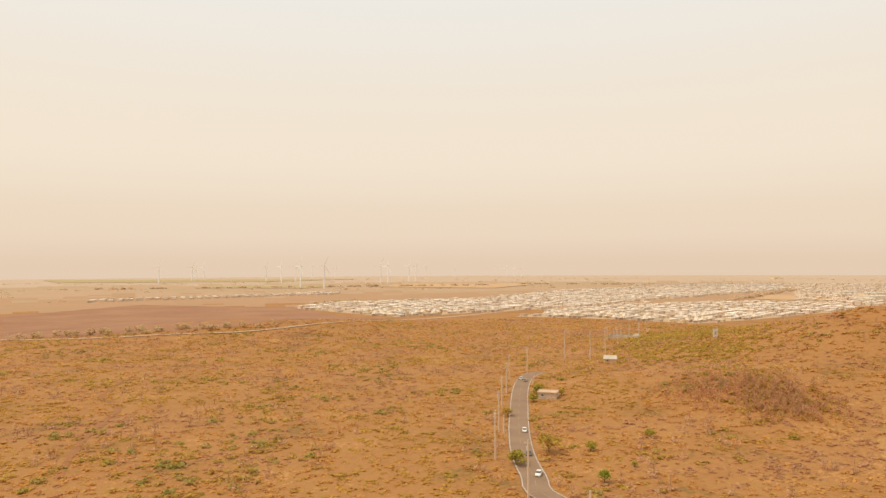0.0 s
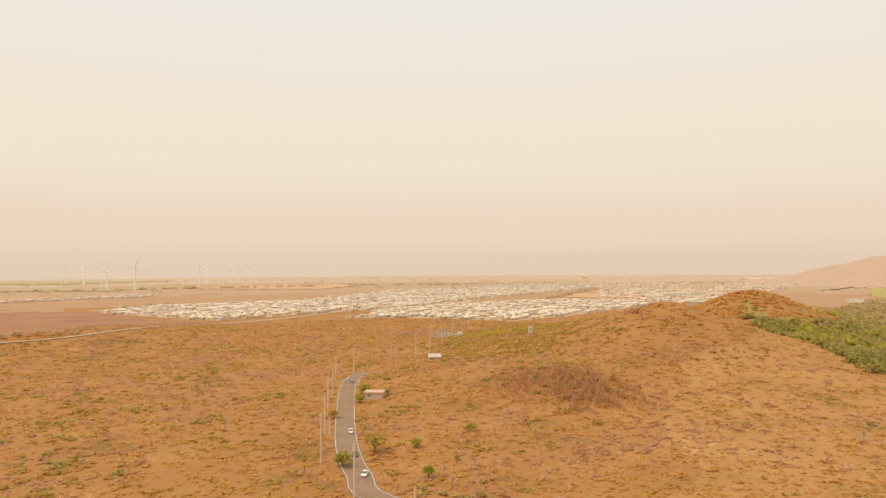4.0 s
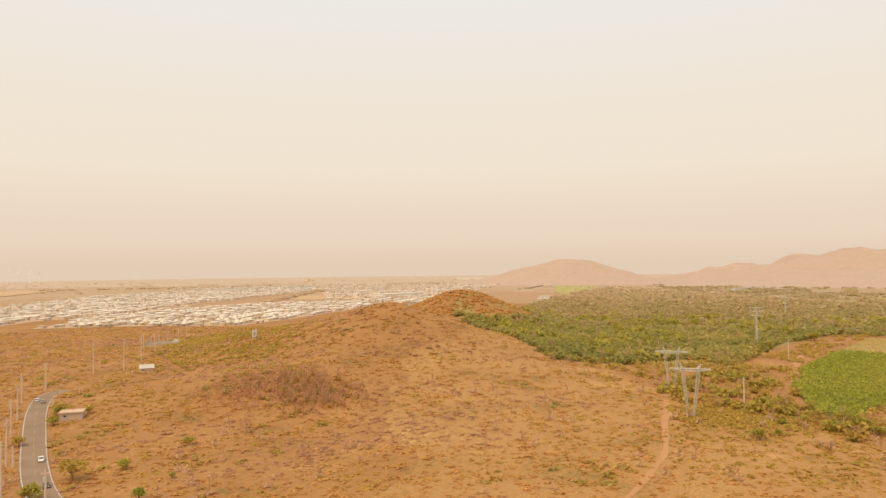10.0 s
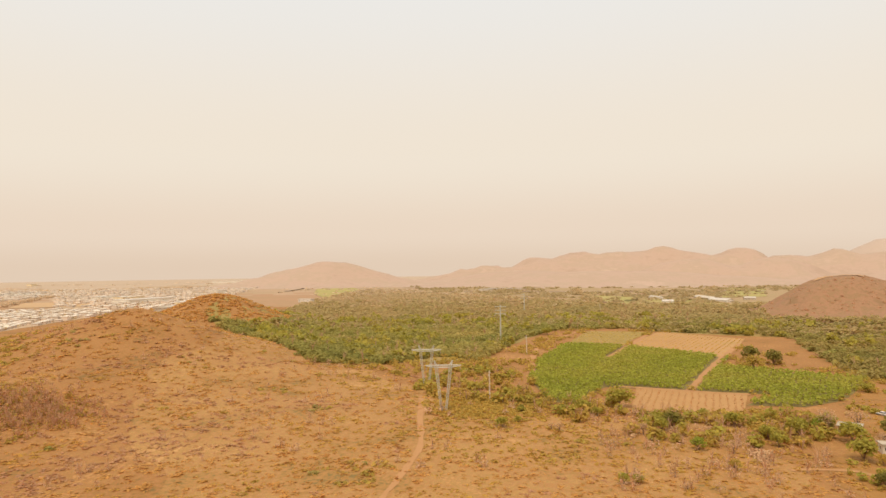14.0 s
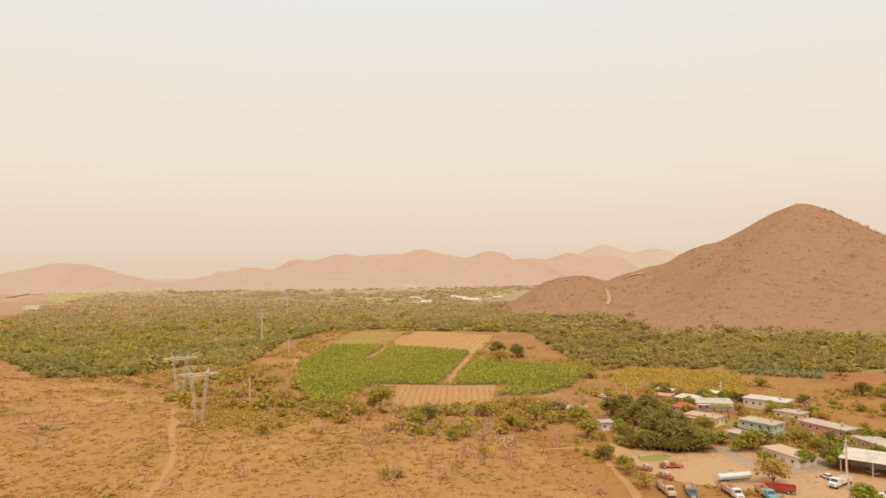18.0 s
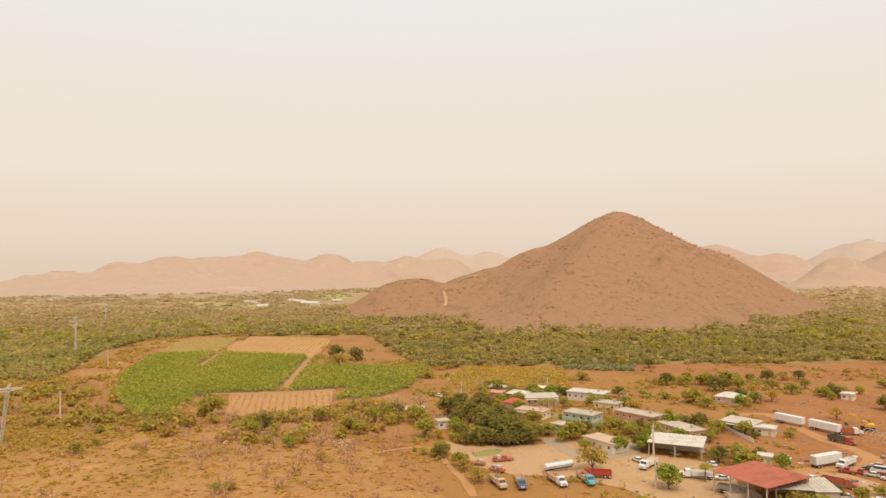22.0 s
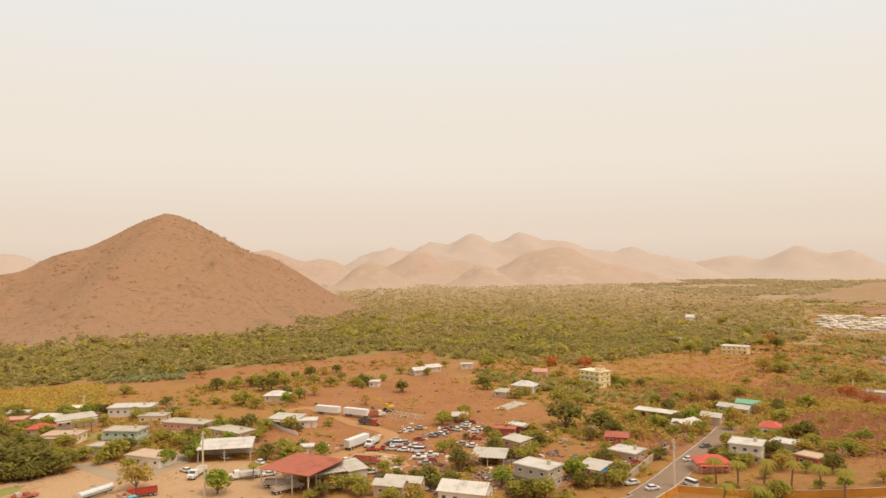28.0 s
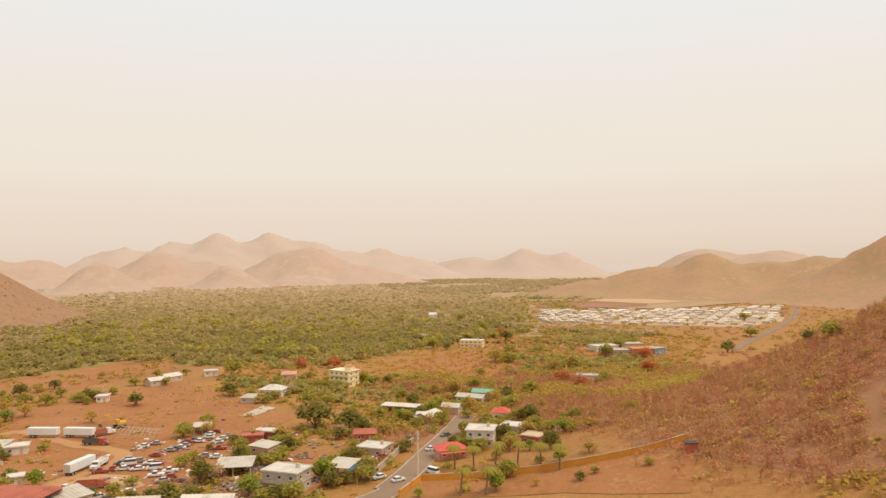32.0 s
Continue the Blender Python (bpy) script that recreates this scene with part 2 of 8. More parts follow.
M_REDROOF = paint("red_painted_roof", (0.60, 0.10, 0.06), rough=0.5)
M_GREENROOF = paint("green_sheet_roof", (0.22, 0.44, 0.28), rough=0.5)
M_TARP = paint("blue_tarpaulin", (0.06, 0.30, 0.62), rough=0.4)
M_DARK = paint("dark_opening", (0.07, 0.05, 0.04), dirt=0.0)
M_GLASS = paint("window_glass", (0.10, 0.09, 0.08), rough=0.15, dirt=0.0)
M_TYRE = paint("black_rubber", (0.04, 0.035, 0.03), rough=0.8, dirt=0.0)
M_RED = paint("red_car_paint", (0.46, 0.07, 0.04), rough=0.3)
M_WCAR = paint("white_car_paint", (0.78, 0.74, 0.68), rough=0.3)
M_SILVER = paint("silver_car_paint", (0.48, 0.43, 0.37), rough=0.3, metal=0.3)
M_BLACK = paint("dark_car_paint", (0.13, 0.11, 0.095), rough=0.3)
M_BCAR = paint("blue_car_paint", (0.10, 0.15, 0.24), rough=0.3)
M_TEAL = paint("turquoise_paint", (0.13, 0.42, 0.50), rough=0.4)
M_MACHINE = paint("machine_yellow", (0.68, 0.38, 0.05), rough=0.5)
M_ORANGEWALL = paint("orange_wall_paint", (0.62, 0.27, 0.04), dirt=0.15)
M_SCRAP = surf("scrap_heap", ((0.18, 0.12, 0.085), (0.32, 0.22, 0.16), (0.42, 0.33, 0.25)), 0.3, 2.0, vary="island", spread=0.5)

L_GOLD = leafy("golden_olive_leaves", ((0.562, 0.324, 0.072), (0.642, 0.380, 0.081), (0.587, 0.392, 0.088)), 0.03, 0.5, 0.15)
M_BRUSHFLOOR = surf("brushy_grass", ((0.288, 0.143, 0.038), (0.382, 0.175, 0.045), (0.351, 0.180, 0.048), (0.446, 0.188, 0.057)), 0.02, 0.22, bump=0.6, mid=0.6, tight=0.11)
M_LAWN = surf("green_lawn", ((0.26, 0.23, 0.06), (0.32, 0.27, 0.075)), 0.1, 0.8)
M_CONCRETE_LANE = surf("dusty_concrete", ((0.371, 0.260, 0.158), (0.433, 0.310, 0.194)), 0.1, 1.0)
# Far valley floor and leaves with haze mixed into the colour.
M_VALLEYFAR = surf("hazed_valley_floor", ((0.37, 0.235, 0.115), (0.42, 0.265, 0.14), (0.37, 0.26, 0.115), (0.44, 0.285, 0.155)), 0.01, 0.08, mid=0.45, tight=0.11)
L_VALLEYFAR = leafy("hazed_valley_leaves", ((0.504, 0.384, 0.186), (0.551, 0.414, 0.210), (0.600, 0.444, 0.246)), 0.01, 0.15, 0.10)
M_SLOPE = surf("brown_brushy_slope", ((0.291, 0.132, 0.059), (0.336, 0.150, 0.069), (0.312, 0.160, 0.064), (0.377, 0.176, 0.078)), 0.03, 0.5, bump=0.25, mid=0.5, tight=0.11)

# ---- ground ----
CAM_H = 66.0


def polar(az, d):
    a = math.radians(az)
    return d * math.sin(a), d * math.cos(a)

# hills that belong to the ground sheet: bearing, distance, height, half-widths across and along the bearing, sharpness
BUMPS = [
    (42.8, 505, 35, 78, 84, 1.25),
    (36.5, 560, 11, 105, 80, 2.0),
    (48.5, 795, 38, 70, 105, 2.0),
    (41.0, 420, 5, 130, 80, 2.0),
    (33.0, 365, 7, 53, 35, 2.0),
    (-6.0, 760, 12, 150, 105, 2.0),
    (60.0, 290, 4, 120, 80, 2.0),
    (205.0, 290, 78, 115, 115, 2.0),
]

def height(x, y):
    """Height of the ground sheet at a place."""
    z = 0.0 * (x + y)
    for az, d, h, wa, wd, k in BUMPS:
        cx, cy = polar(az, d)
        a = math.radians(az)
        u = (x - cx) * math.cos(a) - (y - cy) * math.sin(a)
        v = (x - cx) * math.sin(a) + (y - cy) * math.cos(a)
        z = z + h * np.exp(-((u / wa) ** 2 + (v / wd) ** 2) ** (k / 2))
    return z


def wavy(x, y, s, seed=0.0):
    return noise.noise(Vector((x * s + seed, y * s - seed, seed * 1.7)))


def mesh_from(name, verts, faces, mats, slots=None, smooth=False):
    """One mesh from numpy arrays of corners and of faces, all of one corner count."""
    me = bpy.data.meshes.new(name)
    verts, faces = np.asarray(verts, dtype=np.float32), np.asarray(faces, dtype=np.int32)
    k = faces.shape[1]
    me.vertices.add(len(verts))
    me.vertices.foreach_set("co", verts.ravel())
    me.loops.add(faces.size)
    me.loops.foreach_set("vertex_index", faces.ravel())
    me.polygons.add(len(faces))
    me.polygons.foreach_set("loop_start", np.arange(len(faces), dtype=np.int32) * k)
    if slots is not None:
        me.polygons.foreach_set("material_index", np.asarray(slots, dtype=np.int32))
    me.polygons.foreach_set("use_smooth", np.full(len(faces), smooth))
    for m in mats:
        me.materials.append(m)
    me.update(calc_edges=True)
    return me


def ground_sheet():
    radii = np.concatenate([[0.01, 5.0, 12.0], 15 * 1.022 ** np.arange(0, 280)])
    radii = np.append(radii[radii < 4900], 4960)
    n = 450
    ang = np.arange(n) * 2 * math.pi / n
    rr, aa = np.meshgrid(radii, ang, indexing="ij")
    x, y = rr * np.sin(aa) + 3.0, rr * np.cos(aa) + 2.0
    z = height(x, y)
    lump = np.array([[noise.noise(Vector((p * 0.035, q * 0.035, 3.0))) for p, q in zip(a, b)] for a, b in zip(x[::2, ::2], y[::2, ::2])])
    lump = np.repeat(np.repeat(lump, 2, 0), 2, 1)[:len(radii), :n]
    verts = np.stack([x, y, z], -1).reshape(-1, 3)
    i, j = np.meshgrid(np.arange(len(radii) - 1), np.arange(n), indexing="ij")
    a, b = i * n + j, i * n + (j + 1) % n
    faces = np.stack([a, a + n, b + n, b], -1).reshape(-1, 4)
    # rings of hazed colour by distance, their edges broken by noise
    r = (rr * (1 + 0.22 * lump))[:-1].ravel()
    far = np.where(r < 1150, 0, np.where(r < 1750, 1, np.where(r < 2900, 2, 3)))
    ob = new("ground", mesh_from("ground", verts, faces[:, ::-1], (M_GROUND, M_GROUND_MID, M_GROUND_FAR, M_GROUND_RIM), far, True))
    return tagged(ob, "dry orange grassland running out to a plain paled by painted haze", "ground", kind="structure")


ground_sheet()


def inside(px, py, poly):
    """Which of the points lie in the polygon."""
    hit = np.zeros(len(px), bool)
    for (x0, y0), (x1, y1) in zip(poly, poly[1:] + poly[:1]):
        cross = ((y0 > py) != (y1 > py)) & (px < (x1 - x0) * (py - y0) / ((y1 - y0) or 1e-9) + x0)
        hit ^= cross
    return hit


def patch(name, poly, mat, label, category, lift=0.12, step=12.0, ragged=0.0, kind="structure"):
    """A sheet laid over the ground inside a polygon."""
    bm = bmesh.new()
    ring = []
    for (x0, y0), (x1, y1) in zip(poly, poly[1:] + poly[:1]):
        k = max(1, int(math.hypot(x1 - x0, y1 - y0) / step))
        for s in range(k):
            x, y = x0 + (x1 - x0) * s / k, y0 + (y1 - y0) * s / k
            if ragged:
                fray = min(0.06, 0.6 / ragged)
                x, y = x + ragged * wavy(x, y, fray, 1.3), y + ragged * wavy(x, y, fray, 7.9)
            ring.append(bm.verts.new((x, y, 0)))
    f = bm.faces.new(ring)
    bmesh.ops.triangulate(bm, faces=[f])
    lo = [min(p[i] for p in poly) for i in (0, 1)]
    hi = [max(p[i] for p in poly) for i in (0, 1)]
    gx, gy = np.meshgrid(np.linspace(lo[0], hi[0], 25), np.linspace(lo[1], hi[1], 25))
    bumpy = abs(height(gx, gy)).max() > 0.3
    if bumpy:
        for axis in (0, 1):
            v = math.ceil(lo[axis] / step) * step
            while v < hi[axis]:
                co, no = [0, 0, 0], [0, 0, 0]
                co[axis], no[axis] = v, 1
                bmesh.ops.bisect_plane(bm, geom=bm.verts[:] + bm.edges[:] + bm.faces[:], plane_co=co, plane_no=no)
                v += step
    for v in bm.verts:
        v.co.z = float(height(v.co.x, v.co.y)) + lift * 0.5
    bmesh.ops.recalc_face_normals(bm, faces=bm.faces)
    if sum(f.normal.z for f in bm.faces) < 0:
        bmesh.ops.reverse_faces(bm, faces=bm.faces)
    me = bpy.data.meshes.new(name)
    bm.to_mesh(me)
    me.materials.append(mat)
    return tagged(new(name, me), label, category, kind=kind)


def smooth_line(pts, step=6.0):
    """A Catmull-Rom line through the points, as an array of places."""
    p = [Vector((*q, 0)) for q in ([pts[0]] + list(pts) + [pts[-1]])]
    out = []
    for a, b, c, d in zip(p, p[1:], p[2:], p[3:]):
        k = max(2, int((c - b).length / step))
        for s in range(k):
            t = s / k
            out.append(0.5 * (2 * b + (c - a) * t + (2 * a - 5 * b + 4 * c - d) * t * t + (3 * b - a - 3 * c + d) * t ** 3))
    out.append(p[-2])
    return np.array([[v.x, v.y] for v in out])


def ribbon(name, line, width, mat, lift=0.2, off=0.0, thick=0.0, worn=0.0):
    """A strip of that width along a line; off shifts it sideways."""
    d = np.gradient(line, axis=0)
    d /= np.linalg.norm(d, axis=1)[:, None]
    side = np.stack([d[:, 1], -d[:, 0]], -1)
    rows = []
    for s in (-width / 2, width / 2):
        fray = np.array([1 + worn * wavy(x, y, 0.11, s) for x, y in line])[:, None]
        q = line + side * (off + s * fray)
        rows.append(np.column_stack([q, height(line[:, 0], line[:, 1]) + lift]))
    k = len(line)
    verts = np.concatenate(rows)
    i = np.arange(k - 1)
    faces = np.stack([i + k, i + k + 1, i + 1, i], -1)
    if thick:
        low = verts.copy()
        low[:, 2] -= thick
        verts = np.concatenate([verts, low])
        faces = np.concatenate([faces, np.stack([i, i + 1, i + 1 + 2 * k, i + 2 * k], -1), np.stack([i + k + 1, i + k, i + 3 * k, i + 3 * k + 1], -1)])
    return new(name, mesh_from(name, verts, faces, (mat,)))


WOOD_A = [(516, 471), (465, 373), (353, 240), (390, 208), (452, 201), (444, 162), (602, 182), (696, 169), (751, 69), (758, -58), (1182, -91), (1167, 191), (1526, 640), (1900, 1060), (1137, 769)]
WOOD_B = [(711, 94), (682, -39), (449, -62), (443, -124), (425, -190), (417, -280), (407, -256), (415, -365), (327, -360), (289, -449), (256, -378), (233, -493), (187, -630), (353, -1192), (1492, -2411), (2365, -2122), (1234, -877), (736, -384), (773, -229), (931, -55), (940, 93)]
SCRUB_TALL = [(213, -450), (150, -503), (117, -618), (-2, -584), (-33, -204), (-26, -165), (10, -175), (13, -207), (52, -215), (75, -250), (169, -306), (204, -308)]
FIELD_GREEN = [(393, 114), (464, 128), (566, 133), (569, 87), (521, 6), (451, 16), (378, 26), (371, 67), (312, 69), (318, 84)]
FIELD_GREEN_E = [(377, 21), (477, 13), (448, -67), (385, -48)]
FIELD_GREEN_S = [(348, -3), (381, -16), (381, -48), (353, -28)]
FIELD_YELLOW = [(566, 133), (689, 140), (701, 82), (569, 87)]
FIELD_TAN = [(579, 85), (704, 72), (657, -4), (520, 8)]
FIELD_FURROW = [(310, 44), (374, 51), (380, -4), (331, -1)]
FIELD_YEL2 = [(411, -72), (444, -93), (421, -150), (353, -129), (363, -70)]
FIELD_AGAVE = [(421, -146), (448, -168), (435, -209), (402, -190)]
BURNT = [(-445, 1050), (-323, 1309), (-144, 1207), (-49, 1182), (21, 925), (87, 839), (-102, 684), (-291, 687)]
TOWN_W = [(-43, 1129), (91, 888), (233, 969), (450, 1062), (671, 1260), (898, 1416), (1200, 1629), (1395, 1893), (1195, 2051), (634, 1760), (327, 1357), (67, 1286), (-20, 1220)]
TOWN_E = [(249, 870), (333, 813), (420, 713), (543, 767), (766, 878), (830, 975), (768, 1107), (657, 1104), (523, 1073), (354, 984)]
TOWN_FAR = [(976, 2140), (1525, 2248), (1931, 1779), (2012, 1546), (1493, 1255), (552, 525), (861, 871), (845, 1109), (1262, 1684)]
STRIP_FAR = [(-479, 1500), (-221, 1642), (41, 1853), (38, 1698), (-209, 1551), (-455, 1425)]
ESTATE = [(211, -749), (253, -928), (107, -969), (-50, -1074), (-41, -826), (-4, -748), (83, -751)]
YARD_RED = [(312, -221), (308, -304), (261, -289), (183, -256), (174, -209), (138, -206), (132, -232), (115, -233), (109, -202), (114, -168), (161, -143), (197, -155), (227, -128), (250, -142)]
YARD_SAND = [(258, -44), (249, -50), (247, -60), (247, -69), (246, -81), (252, -91), (243, -94), (229, -96), (225, -108), (221, -115), (212, -126), (201, -127), (179, -118), (172, -109), (163, -113), (162, -102), (176, -91), (192, -87), (204, -74), (208, -68), (211, -58), (217, -52), (223, -45), (235, -42)]
BARE_N = [(425, -190), (425, -237), (407, -289), (383, -385), (341, -343), (342, -260), (345, -192)]
FIELD_SE = [(208, -400), (201, -478), (168, -487), (85, -538), (76, -483), (128, -425), (138, -371)]
FARM_FAR = [(242, -1018), (199, -1274), (11, -1529), (-135, -1683), (-79, -1312), (96, -1007)]
ROAD1 = [(64, 185), (65, 209), (69, 234), (77, 266), (89, 307), (101, 346), (113, 378), (122, 393), (130, 398)]
SUBTRACK = [(224, 496), (267, 558), (337, 672)]
ROAD2 = [(95, -169), (95, -177), (96, -192), (99, -213), (102, -234), (105, -253), (109, -273)]
TRACK = [(170, 93), (201, 99), (225, 106), (254, 120), (300, 141)]
PATH_V = [(194, -42), (224, -40), (248, -37), (249, -26), (244, -14)]
HWY = [(-291, 687), (-222, 667), (-140, 665), (-50, 680), (84, 810), (215, 931), (405, 1113), (691, 1373), (1316, 1884)]
ROAD_E = [(5, -555), (-12, -650), (-39, -789), (-68, -1017), (-78, -1223), (-133, -1541)]
LANE_E = [(197, -528), (153, -541), (90, -529)]
LANE_A = [(275, -88), (278, -101), (277, -113), (274, -125), (272, -137), (272, -149)]
LANE_B = [(254, -83), (240, -84), (225, -87), (225, -98), (235, -110), (252, -125)]
LANE_C = [(274, -175), (272, -190), (237, -184), (214, -183), (202, -179), (197, -170), (197, -154), (193, -142)]
LAWN = [(292, -94), (296, -101), (300, -113), (292, -114), (288, -102), (285, -94)]
LAWN_B = [(239, -49), (243, -57), (241, -63), (235, -58), (235, -50)]
BRUSH_FLOOR = [(250, -368), (226, -478), (181, -608), (162, -591), (6, -686), (5, -489), (50, -314), (93, -284), (204, -308), (232, -314)]

patch("woodland_floor", WOOD_A, M_UNDER, "olive undergrowth beneath the valley woods", "undergrowth", 0.10, 25, 14)
patch("woodland_floor", WOOD_B, M_UNDER, "olive undergrowth beneath the river woods", "undergrowth", 0.10, 25, 14)
patch("brush_floor", BRUSH_FLOOR, M_BRUSHFLOOR, "olive and tan grass on the open valley floor", "grass", 0.16, 12, 16)
VILLAGE = [(polar(97, 230)), (polar(97, 430)), (polar(125, 430)), (polar(145, 420)), (polar(160, 420)), (polar(165, 260)), (polar(158, 190)), (polar(130, 170)), (polar(105, 190))]
BRUSH_FAR = [(polar(149, 600)), (polar(149, 1600)), (polar(158, 2300)), (polar(171, 2000)), (polar(169, 1300)), (polar(168, 760)), (polar(163, 640))]
patch("village_ground", VILLAGE, M_BRUSHFLOOR, "weedy golden ground between the village yards", "grass", 0.08, 8, 26)
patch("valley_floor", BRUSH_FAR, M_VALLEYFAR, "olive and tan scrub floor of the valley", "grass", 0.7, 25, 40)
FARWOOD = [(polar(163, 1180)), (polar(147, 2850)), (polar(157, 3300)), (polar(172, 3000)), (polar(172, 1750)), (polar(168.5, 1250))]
patch("valley_floor", FARWOOD, M_VALLEYFAR, "haze-paled tan and olive floor of the far valley", "grass", 1.2, 40, 60)
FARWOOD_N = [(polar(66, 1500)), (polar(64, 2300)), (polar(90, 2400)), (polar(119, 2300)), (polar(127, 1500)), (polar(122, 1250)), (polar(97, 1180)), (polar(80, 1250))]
patch("valley_floor", FARWOOD_N, M_VALLEYFAR, "haze-paled tan and olive plain behind the woods", "grass", 1.4, 40, 60)
HEAD_FLOOR = [(polar(158, 440)), (polar(161, 800)), (polar(165, 1150)), (polar(178, 1250)), (polar(190, 1150)), (polar(192, 600)), (polar(184, 430)), (polar(172, 450))]
patch("valley_floor", HEAD_FLOOR, M_BRUSHFLOOR, "olive and tan brush floor at the head of the valley", "grass", 0.10, 12, 20)
GOLDEN = [(318, 145), (322, 100), (302, 62), (262, 38), (222, 48), (205, 80), (215, 112), (262, 140)]
HAZE_GRASS = [(polar(40, 170)), (polar(43, 300)), (polar(45, 430)), (polar(50, 540)), (polar(57, 500)), (polar(62, 400)), (polar(68, 340)), (polar(78, 300)), (polar(90, 290)), (polar(97, 240)), (polar(97, 190)), (polar(80, 120)), (polar(55, 110))]
# sheet of brightened ground colour that imitates haze
patch("pale_grassland", HAZE_GRASS, M_HAZEGRASS, "orange dry grass on the slope of the rise, brightened for haze", "grass", 0.12, 8, 30)
patch("lawn", LAWN, M_LAWN, "small green lawn in front of the houses", "lawn", 0.3, 10, 1)
patch("lawn", LAWN_B, M_LAWN, "patch of green grass beside the sandy yard", "lawn", 0.3, 10, 2)
patch("ploughed_field", BURNT, M_BURNT, "dark red ploughed field beside the highway", "field", 0.25, 25, 12)
patch("crop_field", FIELD_GREEN, M_CROP_SOIL, "soil under the plantain rows", "field", 0.2, 20, 2)
patch("crop_field", FIELD_GREEN_E, M_CROP_SOIL, "soil under the plantain rows", "field", 0.2, 20, 2)
patch("crop_field", FIELD_GREEN_S, M_CROP_SOIL, "soil under the plantain rows", "field", 0.2, 20, 2)
patch("crop_field", FIELD_YELLOW, M_YELFIELD, "young yellow-green crop in thin rows", "field", 0.24, 20, 2)
patch("stubble_field", FIELD_TAN, M_TANFIELD, "tan stubble field beyond the plantains", "field", 0.24, 20, 2)
patch("furrowed_field", FIELD_FURROW, M_FURROW, "bare furrowed orange soil", "field", 0.24, 20, 2)
patch("grass_field", FIELD_YEL2, M_GRASS_Y, "tall yellow-green grass behind the houses", "field", 0.2, 15, 5)
patch("bare_ground", BARE_N, M_EARTH, "bare red earth clearing by the woods", "field", 0.2, 15, 6)
patch("bare_yard", YARD_RED, M_EARTH, "bare red earth salvage yard", "yard", 0.2, 12, 5)
patch("sandy_yard", [(197, -143), (196, -154), (192, -160), (182, -162), (167, -157), (168, -148), (177, -151), (182, -147), (188, -143)], M_SAND, "pale sandy ground beside the parked cars", "yard", 0.30, 8, 3)
patch("sandy_yard", YARD_SAND, M_SAND, "pale sandy truck yard", "yard", 0.26, 10, 3)
patch("bare_field", FIELD_SE, M_EARTH, "bare dry field below the yellow villa", "field", 0.2, 20, 8)
patch("far_field", FARM_FAR, M_VALLEYFAR, "pale bare field behind the housing estate", "field", 1.8, 30, 8)

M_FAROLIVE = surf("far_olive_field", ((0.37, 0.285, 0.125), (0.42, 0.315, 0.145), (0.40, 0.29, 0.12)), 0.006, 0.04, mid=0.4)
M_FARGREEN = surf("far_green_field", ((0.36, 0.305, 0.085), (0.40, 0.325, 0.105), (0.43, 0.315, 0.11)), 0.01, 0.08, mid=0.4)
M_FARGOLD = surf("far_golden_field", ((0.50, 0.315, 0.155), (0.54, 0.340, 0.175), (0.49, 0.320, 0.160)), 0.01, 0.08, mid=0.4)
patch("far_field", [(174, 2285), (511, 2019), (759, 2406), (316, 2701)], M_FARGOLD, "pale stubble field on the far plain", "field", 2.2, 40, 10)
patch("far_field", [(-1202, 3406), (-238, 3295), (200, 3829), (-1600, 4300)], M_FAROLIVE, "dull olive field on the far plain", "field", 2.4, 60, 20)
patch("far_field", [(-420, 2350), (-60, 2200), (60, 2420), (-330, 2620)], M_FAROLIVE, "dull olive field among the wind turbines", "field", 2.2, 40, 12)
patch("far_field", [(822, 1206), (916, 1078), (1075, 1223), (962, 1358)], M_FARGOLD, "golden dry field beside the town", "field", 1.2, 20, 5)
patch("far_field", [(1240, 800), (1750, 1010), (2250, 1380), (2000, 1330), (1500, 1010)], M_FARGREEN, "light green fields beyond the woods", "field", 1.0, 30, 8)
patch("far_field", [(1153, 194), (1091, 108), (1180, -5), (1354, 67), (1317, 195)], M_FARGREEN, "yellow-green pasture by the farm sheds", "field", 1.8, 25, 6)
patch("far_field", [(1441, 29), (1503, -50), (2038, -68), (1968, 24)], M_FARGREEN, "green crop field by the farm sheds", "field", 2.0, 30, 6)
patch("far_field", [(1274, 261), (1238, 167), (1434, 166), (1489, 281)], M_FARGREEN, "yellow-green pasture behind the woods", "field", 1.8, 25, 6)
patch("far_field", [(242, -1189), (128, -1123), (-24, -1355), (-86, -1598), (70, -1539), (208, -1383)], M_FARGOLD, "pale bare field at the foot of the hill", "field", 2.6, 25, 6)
patch("far_field", [(288, -1015), (204, -1002), (129, -1065), (134, -1169), (322, -1205)], M_BURNT, "red ploughed strip behind the housing estate", "field", 2.4, 25, 6)

road_a = smooth_line([(135, -40), (128, 60), (92, 140)] + ROAD1)
road_b = smooth_line(list(reversed(ROAD2)) + [(120, -110), (135, -40)])
for nm, ln, lb in (("road_1", road_a, "two-lane grey asphalt road with worn edge lines"), ("road_2", road_b, "grey asphalt village road with a yellow centre line")):
    r = tagged(ribbon(nm, ln, 8.8, M_ASPHALT, 0.27, thick=0.4), lb, "road", kind="structure")
    for o in (-4.0, 4.0):
        e = ribbon("edge_line", ln, 0.22, M_LINE, 0.28, o)
        e.parent = r
    k, n = 0, len(ln)
    while k + 1 < n:
        dash = ribbon("centre_dash", ln[k:k + 2], 0.18, M_YLINE, 0.28)
        dash.parent = r
        k += 2
